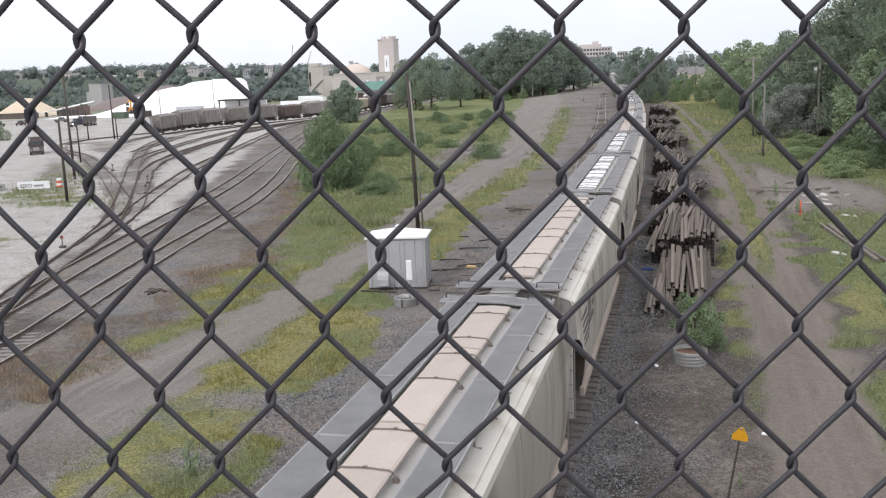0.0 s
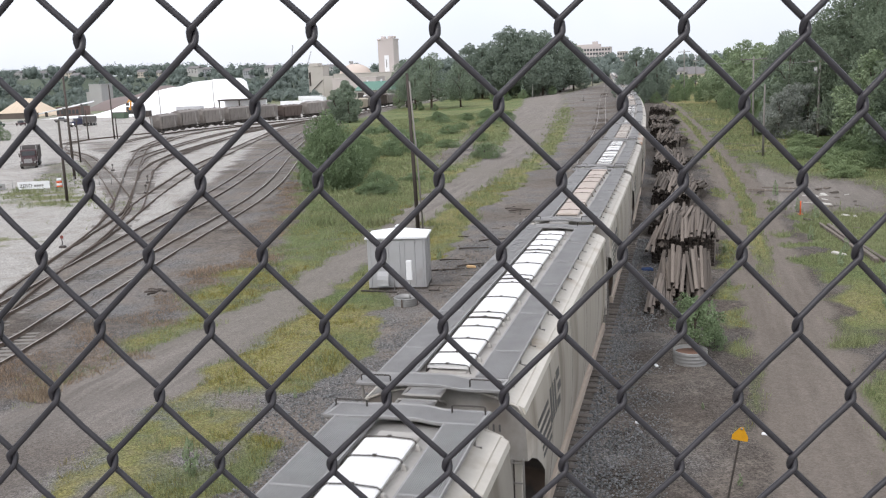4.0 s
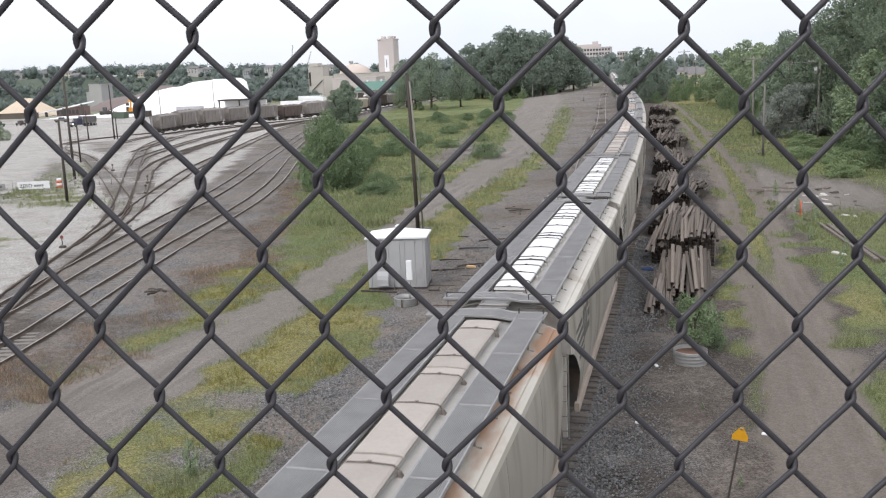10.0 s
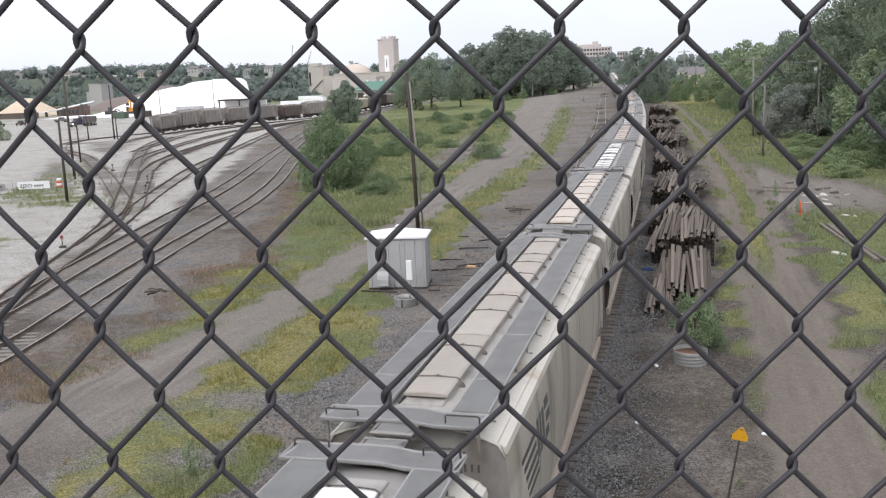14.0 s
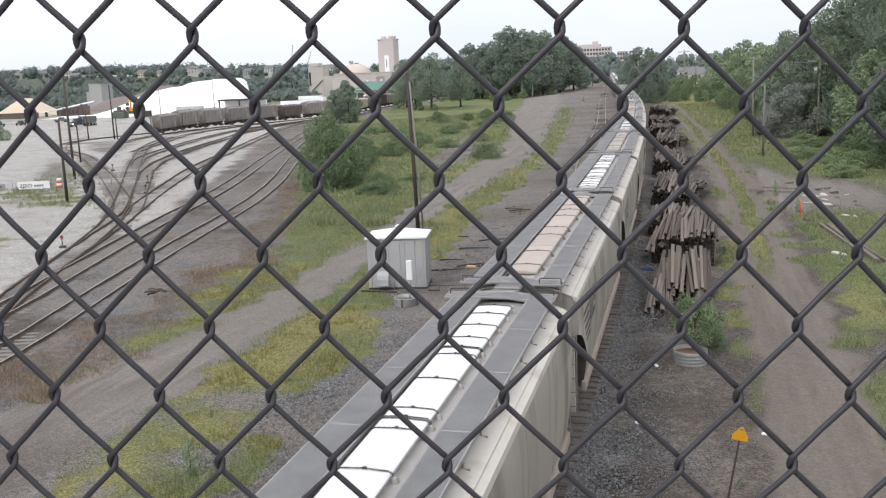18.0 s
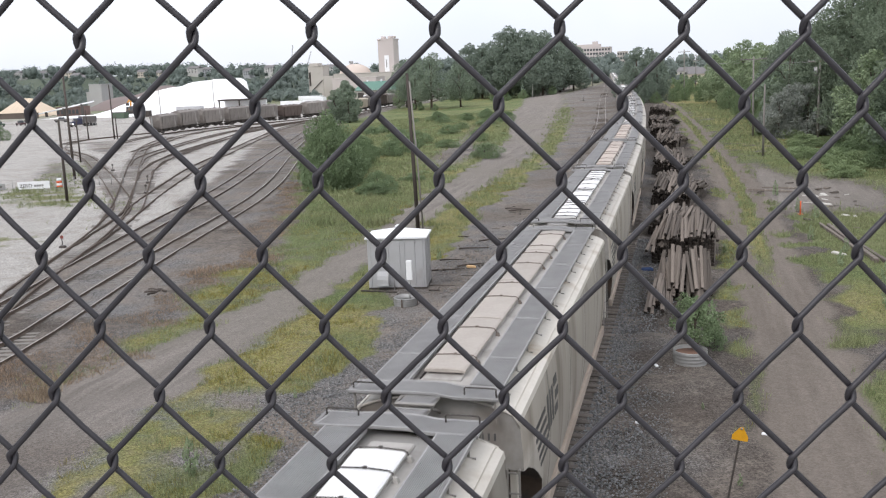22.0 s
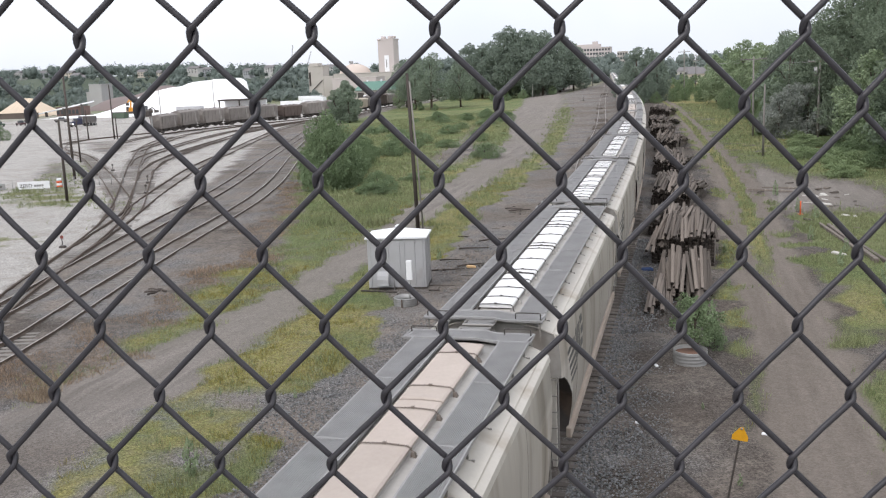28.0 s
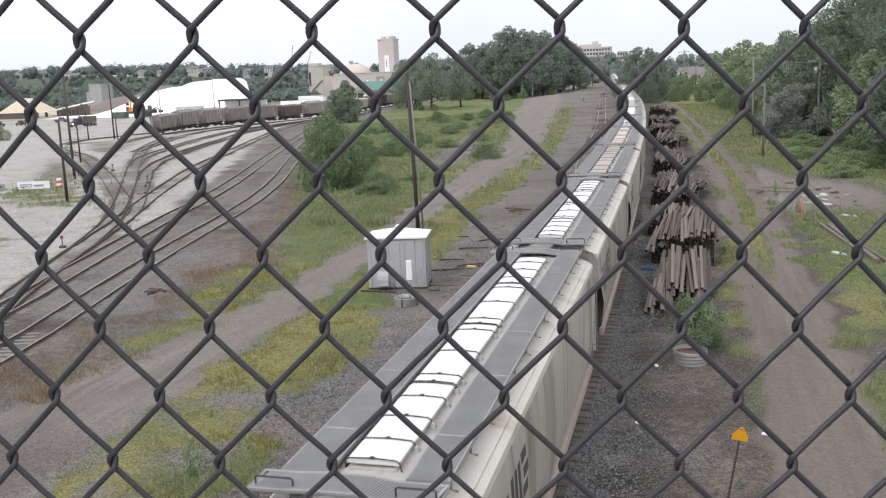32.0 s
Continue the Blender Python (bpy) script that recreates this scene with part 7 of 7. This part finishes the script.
def build_vehicles():
    p = lorry("parked dark tipper lorry with bright headlamps", True, mat("dark_blue_truck_paint", (0.06, 0.06, 0.10)), TRUCK_BOX)
    p.matrix_basis = pose(-194, 254, gz(-194, 254), 0, 0, -15)
    rnd = random.Random(12)
    for x, y, a in ((-232, 275, 60), (-239, 272, 75), (-247, 268, 40), (-228, 292, 100), (-256, 284, 20), (-245, 296, 80)):
        v = thing("parked_pickup", None, None, "dark parked pickup truck in the stone yard", "pickup truck", "parked vehicles", at=pose(x, y, gz(x, y), 0, 0, a))
        m = rnd.choice((DARK_STEEL, TRUCK_BOX, mat("dull_green_paint", (0.10, 0.14, 0.10)), TRUCK_RED))
        part("body", Shape().slab(-0.95, -2.6, 0.45, 0.95, 2.6, 1.1, 0.1), m, v)
        part("cab", Shape().slab(-0.85, -1.0, 1.1, 0.85, 0.9, 1.85, 0.2), GLASS_DARK, v)
        wh = None
        for wy in (-1.7, 1.7):
            for wx in (-0.85, 0.85):
                wh = part("wheel", Shape().tube([(-0.13, 0, 0), (0.13, 0, 0)], 0.4, 12), TYRE, v, at=pose(wx, wy, 0.4)) if wh is None else again(wh, pose(wx, wy, 0.4))
    for x, y, a, m in ((-212, 306, 80, mat("dull_green_paint", (0.10, 0.14, 0.10))), (-206, 312, 100, DARK_STEEL)):
        b = thing("roll_off_bin", None, None, "dull green steel bin on the stone yard", "steel bin", "bins", at=pose(x, y, gz(x, y), 0, 0, a))
        part("bin_body", Shape().slab(-1.3, -3, 0.2, 1.3, 3, 2.4, 0.1), m, b)
        part("lid", Shape().slab(-1.35, -3.05, 2.4, 1.35, 3.05, 2.55, 0.05), TRUCK_BOX, b)
    # white trailers and low sheds behind the parked hoppers
    for x, y, ln, a in ((-196, 330, 12, 82), (-160, 352, 12, 80), (-172, 402, 13, 70), (-186, 430, 13, 84), (-142, 405, 13, 75)):
        tr = thing("box_trailer", None, None, "long white box trailer parked in the yard", "trailer", "white trailers", at=pose(x, y, -2.78, 0, 0, a))
        part("trailer_body", Shape().slab(-1.3, -ln / 2, 1.1, 1.3, ln / 2, 3.1, 0.06), WHITE_PAINT if x > -190 else HUT_PAINT, tr)
        part("landing_gear", Shape().box(-1.0, ln / 2 - 3, 0, 1.0, ln / 2 - 2.7, 1.1), DARK_STEEL, tr)
        part("axle_group", Shape().tube([(-1.2, -ln / 2 + 2, 0.5), (1.2, -ln / 2 + 2, 0.5)], 0.5, 14), TYRE, tr)
    s = thing("open_shed", None, None, "dark flat-roofed open shed behind the hoppers", "shed", at=pose(-166, 318, -2.78))
    part("roof", Shape().slab(-9, -3, 5.0, 9, 3, 5.6, 0.1), DARK_STEEL, s)
    for x in (-8.5, 0, 8.5):
        part("post", Shape().box(x - 0.2, -2.8, 0, x + 0.2, -2.4, 5.0), DARK_STEEL, s)
    part("back_wall", Shape().slab(-9, 2.4, 0, 9, 2.8, 5.0, 0.05), WHITE_PAINT, s)


build_vehicles()


# ---- excavator and wheel loader by the salt ----
def build_diggers():
    yel = mat("orange_machine_paint", (0.75, 0.33, 0.03), (0.6, 0.26, 0.03), rough=0.5, scale=2)
    e = thing("excavator", None, None, "orange excavator with a raised arm at the salt", "excavator", at=pose(-238.5, 352, -2.75, 0, 0, 20))
    part("undercarriage", Shape().slab(-1.6, -2.2, 0, 1.6, 2.2, 1.0, 0.3), DARK_STEEL, e)
    part("house", Shape().slab(-1.5, -1.8, 1.1, 1.5, 2.2, 2.7, 0.2), yel, e)
    part("cab", Shape().slab(-1.4, -2.0, 1.2, -0.3, -0.2, 3.2, 0.15), GLASS_DARK, e)
    part("boom", Shape().tube([(0.4, -1.5, 1.8), (1.2, -3.2, 5.2), (2.4, -4.6, 7.8)], 0.42, 6), yel, e, "orange boom")
    part("stick", Shape().tube([(2.4, -4.6, 7.8), (0.6, -6.6, 5.0)], 0.32, 6), yel, e)
    part("bucket", Shape().slab(0.0, -7.2, 3.8, 1.2, -6.2, 5.0, 0.2), DARK_STEEL, e)
    w = thing("wheel_loader", None, None, "small dark wheel loader at the foot of the salt", "wheel loader")
    part("chassis", Shape().slab(-1.1, -2.6, 0.8, 1.1, 2.4, 1.9, 0.15), DARK_STEEL, w)
    part("cab", Shape().slab(-0.7, -0.6, 1.9, 0.7, 1.0, 3.5, 0.15), GLASS_DARK, w)
    part("lift_arm", Shape().tube([(0, -1.4, 1.9), (0, -3.0, 2.6), (0, -4.4, 1.2)], 0.24, 6), DARK_STEEL, w)
    part("bucket", Shape().slab(-1.4, -5.2, 0.4, 1.4, -4.3, 1.5, 0.15), DARK_STEEL, w)
    wh = None
    for y in (-1.7, 1.5):
        for x in (-1.0, 1.0):
            wh = part("wheel", Shape().tube([(-0.3, 0, 0), (0.3, 0, 0)], 0.75, 14), TYRE, w, at=pose(x, y, 0.75)) if wh is None else again(wh, pose(x, y, 0.75))
    return w


LOADER = build_diggers()


# ---- banner, barrel and wire fence by the stone road ----
def build_banner():
    b = thing("banner_sign", None, None, "white banner with dark lettering hung on a fence", "banner")
    p0, p1 = Vector((-69.9, 81.1)), Vector((-66.8, 82.3))
    d = (p1 - p0).normalized()
    ang = math.degrees(math.atan2(d.y, d.x))
    ln = (p1 - p0).length
    b.matrix_basis = pose(p0.x, p0.y, -0.38, 0, 0, ang)
    part("cloth", Shape().slab(0, -0.02, 0.05, ln, 0.02, 0.88, 0.01), WHITE_PAINT, b)
    txt = bpy.data.curves.new("lettering", "FONT")
    txt.body = "ZERO"
    txt.size = 0.52
    txt.extrude = 0.004
    tob = new("lettering_source", txt)
    deps = bpy.context.evaluated_depsgraph_get()
    me = bpy.data.meshes.new_from_object(tob.evaluated_get(deps))
    bpy.data.objects.remove(tob)
    bpy.data.curves.remove(txt)
    me.materials.clear()
    me.materials.append(DARK_STEEL)
    o = new("lettering", me)
    o.parent = b
    o.matrix_basis = pose(0.2, -0.035, 0.26, 90, 0, 0)
    bar = None
    for x, w in ((1.72, 0.22), (1.98, 0.2), (2.22, 0.24), (2.5, 0.2)):
        part("lettering_bar", Shape().box(x, -0.04, 0.3, x + w, -0.022, 0.52), GALV, b)
    s2 = thing("board_sign", Shape().slab(0, -0.03, 0.1, 1.6, 0.03, 0.75, 0.01), GALV, "small faded grey board beside the banner", "sign", at=pose(-72.9, 80.4, -0.38, 0, 0, ang))
    part("lettering_bar", Shape().box(0.2, -0.045, 0.35, 1.3, -0.032, 0.5), DARK_STEEL, s2)
    f = thing("wire_fence", None, None, "low grey wire fence along the stone road", "fence")
    for i in range(16):
        q = Vector((-78, 78.4)) + d * (i * 1.3)
        part("post", Shape().tube([(q.x, q.y + 0.1, gz(q.x, q.y) - 0.1), (q.x, q.y + 0.1, gz(q.x, q.y) + 1.15)], 0.035, 6), GALV, f)
    for h in (0.25, 0.7, 1.1):
        q0, q1 = Vector((-78, 78.5)), Vector((-78, 78.5)) + d * 19.5
        part("strand", Shape().tube([(q0.x, q0.y, -0.37 + h), (q1.x, q1.y, -0.37 + h)], 0.012, 4), GALV, f)
    dr = thing("traffic_barrel", None, None, "orange and white banded traffic barrel", "traffic barrel", at=pose(-66.1, 83.0, -0.37))
    for k in range(4):
        part("band", Shape().tube([(0, 0, k * 0.25), (0, 0, k * 0.25 + 0.25)], 0.30 - 0.015 * k, 14), ORANGE if k % 2 == 0 else WHITE_PAINT, dr)
    part("base", Shape().tube([(0, 0, 0), (0, 0, 0.07)], 0.42, 14), TYRE, dr)


build_banner()


# ---- wooded rise behind the yard, with houses ----
def rise_z(x, y):
    k = smooth_step(560, 760, np.asarray(y, float) - 0.12 * np.asarray(x, float) - 60)
    xx = np.asarray(x, float)
    return -3.2 + 22.5 * k * (1 - 0.42 * smooth_step(-620, -280, xx) - 0.3 * smooth_step(-200, 40, xx))


def build_rise():
    xs, ys = np.linspace(-1500, 700, 90), np.linspace(520, 1400, 40)
    X, Y = np.meshgrid(xs, ys)
    Z = rise_z(X, Y) + 1.2 * lumps(X, Y, 120, 8) - 1.0
    n = len(xs)
    v = np.stack([X, Y, Z], -1).reshape(-1, 3)
    f = [(j * n + i, j * n + i + 1, (j + 1) * n + i + 1, (j + 1) * n + i) for j in range(len(ys) - 1) for i in range(n - 1)]
    sh = Shape().add(v.tolist(), f, None, True)
    thing("hillside", sh, mat("distant_hillside", (0.085, 0.105, 0.07), (0.06, 0.08, 0.05), scale=0.02, fine=0.2, object_space=False), "low grassy rise behind the yard", "hill", kind="structure")
    rng = np.random.RandomState(61)
    spots = [(-655, 780, 21.5, 10), (-622, 780, 20.5, 10), (-596, 780, 19.5, 11), (-457, 780, 18.0, 14), (-446, 786, 16.5, 9), (-512, 780, 17, 9), (-380, 785, 15.5, 9), (-398, 775, 13.5, 9), (-640, 740, 16.0, 10), (-318, 780, 13.5, 9), (-573, 760, 16.5, 9), (-488, 770, 15.5, 8), (-545, 735, 14, 9), (-20, 560, 0, 10), (8, 470, 0, 11), (-2, 520, 0, 10), (-28, 610, 0, 12), (4, 420, 0, 9)]
    # far woods: rounded crowns of leaf sprays
    pts, cores = [], []
    ball = [Vector((0, 0, 1)), Vector((0, 0, -1))] + [Vector((math.cos(a), math.sin(a), 0)) for a in np.arange(5) * 1.2566] + [Vector((0.72 * math.cos(a), 0.72 * math.sin(a), 0.7)) for a in np.arange(5) * 1.2566 + 0.63] + [Vector((0.72 * math.cos(a), 0.72 * math.sin(a), -0.7)) for a in np.arange(5) * 1.2566 + 0.63]
    skin = []
    for i in range(5):
        j = (i + 1) % 5
        skin += [(0, 7 + i, 7 + j), (7 + i, 2 + j, 7 + j), (7 + i, 2 + i, 2 + j), (12 + i, 2 + j, 2 + i), (12 + i, 12 + j, 2 + j), (1, 12 + j, 12 + i)]
    ball = np.array(ball)
    def wood(count, xr, yr, h0, h1, per):
        for _ in range(count):
            x, y = rng.uniform(*xr), rng.uniform(*yr)
            h = rng.uniform(h0, h1)
            if any(hy - 110 < y < hy + 6 and abs(x - hx * y / hy) < hw * 0.75 for hx, hy, hz, hw in spots):
                h *= 0.45
            z = max(float(rise_z(x, y)), gz(x, y)) if y > 520 else gz(x, y)
            r = h * rng.uniform(0.38, 0.55)
            d = rng.normal(size=(int(per * 1.7), 3))
            d /= np.linalg.norm(d, axis=1)[:, None]
            q = d * rng.uniform(0.5, 0.95, (len(d), 1)) * (1 + 0.12 * np.sin(5 * d[:, :1] + h))
            for _k in range(3):
                off = rng.normal(0, 0.28, 3)
                b = ball * (0.44 + 0.26 * rng.uniform(-1, 1, (len(ball), 1)))
                cores.append(np.stack([x + (b[:, 0] + off[0]) * r, y + (b[:, 1] + off[1]) * r, z + h * 0.46 + (b[:, 2] + 0.6 * off[2]) * h * 0.56], -1))
            pts.append(np.stack([x + q[:, 0] * r, y + q[:, 1] * r, z + h * 0.48 + q[:, 2] * h * 0.52], -1))
    wood(900, (-1000, -180), (600, 860), 6, 13, 80)
    wood(190, (-1000, -420), (770, 890), 8, 14, 90)
    wood(120, (-1000, -300), (560, 620), 4, 8, 70)
    wood(420, (-760, -170), (545, 640), 4.5, 8, 50)
    wood(130, (-260, 60), (640, 900), 9, 15, 70)
    wood(60, (-560, -320), (440, 540), 5, 8, 60)
    wood(150, (-330, -190), (435, 560), 3, 6.5, 50)
    wood(80, (30, 240), (280, 620), 11, 17, 110)
    wood(60, (-30, 60), (560, 760), 5, 9, 90)
    wood(46, (-16, 22), (345, 540), 4, 7.5, 80)
    wood(26, (-150, -95), (440, 520), 9, 14, 80)
    wood(40, (-60, -26), (520, 700), 8, 13, 90)
    c = np.concatenate(pts)
    v, f = sprays(c, 0.8, 62)
    n0, m0 = len(v), len(ball)
    f2 = (np.arange(len(cores))[:, None, None] * m0 + np.array(skin)[None] + n0).reshape(-1, 3)
    v, f = np.concatenate([v, np.concatenate(cores)]), np.concatenate([f, f2])
    # Far leaves are greyed and blued: the haze of distance is in their colour.
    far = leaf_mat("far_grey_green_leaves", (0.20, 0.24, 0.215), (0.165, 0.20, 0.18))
    tagged(new("far_woods", raw_mesh("far_woods", v, f, far)), "distant woods on the rise, greyed with painted haze", "woods", kind="stuff")
    # houses among the trees
    walls = [mat("pale_house_siding", (0.55, 0.54, 0.52), (0.47, 0.46, 0.44), scale=0.3), mat("grey_house_siding", (0.40, 0.41, 0.42), (0.34, 0.35, 0.36), scale=0.3), mat("cream_house_siding", (0.58, 0.52, 0.44), (0.5, 0.45, 0.38), scale=0.3)]
    tiles = mat("grey_house_roof", (0.20, 0.19, 0.19), (0.15, 0.145, 0.145), scale=0.4)
    for i, (x, y, z, w) in enumerate(spots):
        h = thing("house", None, None, "small pale gabled house among the trees", "house", "houses on the rise", at=pose(x, y, z, 0, 0, (i * 37) % 50 - 25))
        d = 8.0
        part("wall", Shape().slab(-w / 2, 0, -7, w / 2, d, 3.9, 0.05), walls[i % 3], h)
        part("roof", Shape().add([(-w / 2 - 0.4, -0.4, 3.8), (w / 2 + 0.4, -0.4, 3.8), (w / 2 + 0.4, d + 0.4, 3.8), (-w / 2 - 0.4, d + 0.4, 3.8), (-w / 2 - 0.4, d / 2, 6.2), (w / 2 + 0.4, d / 2, 6.2)], [(0, 1, 5, 4), (2, 3, 4, 5), (0, 4, 3), (1, 2, 5), (3, 2, 1, 0)]), tiles, h)
        win = None
        for k in range(3):
            for zz in (0.6, 2.7):
                win = part("window", Shape().slab(-0.5, -0.1, -0.6, 0.5, 0.03, 0.6, 0.02), GLASS_DARK, h, at=pose((k - 1) * w / 3.4, 0, zz)) if win is None else again(win, pose((k - 1) * w / 3.4, 0, zz))


build_rise()
# ---- what moves ----
LORRY_WAY = [(-112.7, 136.6), (-108.0, 130.6), (-102.0, 122.9), (-95.2, 114.2), (-85.6, 100.2), (-83.2, 96.5), (-80.5, 92.3), (-77.7, 88.0), (-75.4, 84.4), (-73.9, 81.6), (-70.2, 75.6), (-66.0, 68.9), (-59.0, 57.5)]
LORRY_TIMES = [0.0, 1.0, 2.0, 3.0, 5.5, 6.0, 6.5, 7.0, 7.5, 8.0, 9.0, 10.0, 13.0]


def motions():
    times = [0.0] + [float(t) for t in np.arange(2, 31, 2)] + [32.0]
    for k, car in TRAIN.items():
        walk(car, [(t, car_pose(k, t)) for t in times])
    rows = []
    n = len(LORRY_WAY)
    for i, (t, (x, y)) in enumerate(zip(LORRY_TIMES, LORRY_WAY)):
        a, b = LORRY_WAY[max(i - 1, 0)], LORRY_WAY[min(i + 1, n - 1)]
        head = math.degrees(math.atan2(b[0] - a[0], -(b[1] - a[1])))
        rows.append((t, pose(x, y, gz(x, y), 0, 0, head)))
    rows.append((32.0, rows[-1][1]))
    walk(LORRY, rows)
    walk(LOADER, [(t, pose(x, 346 + 0.1 * (x + 230), -2.75, 0, 0, a)) for t, x, a in ((0.0, -232, 80), (6.0, -234, 80), (10.0, -246, 90), (12.0, -245, 100), (19.0, -238, 100), (23.0, -232, 95), (28.0, -227, 95), (32.0, -225, 95))])


motions()
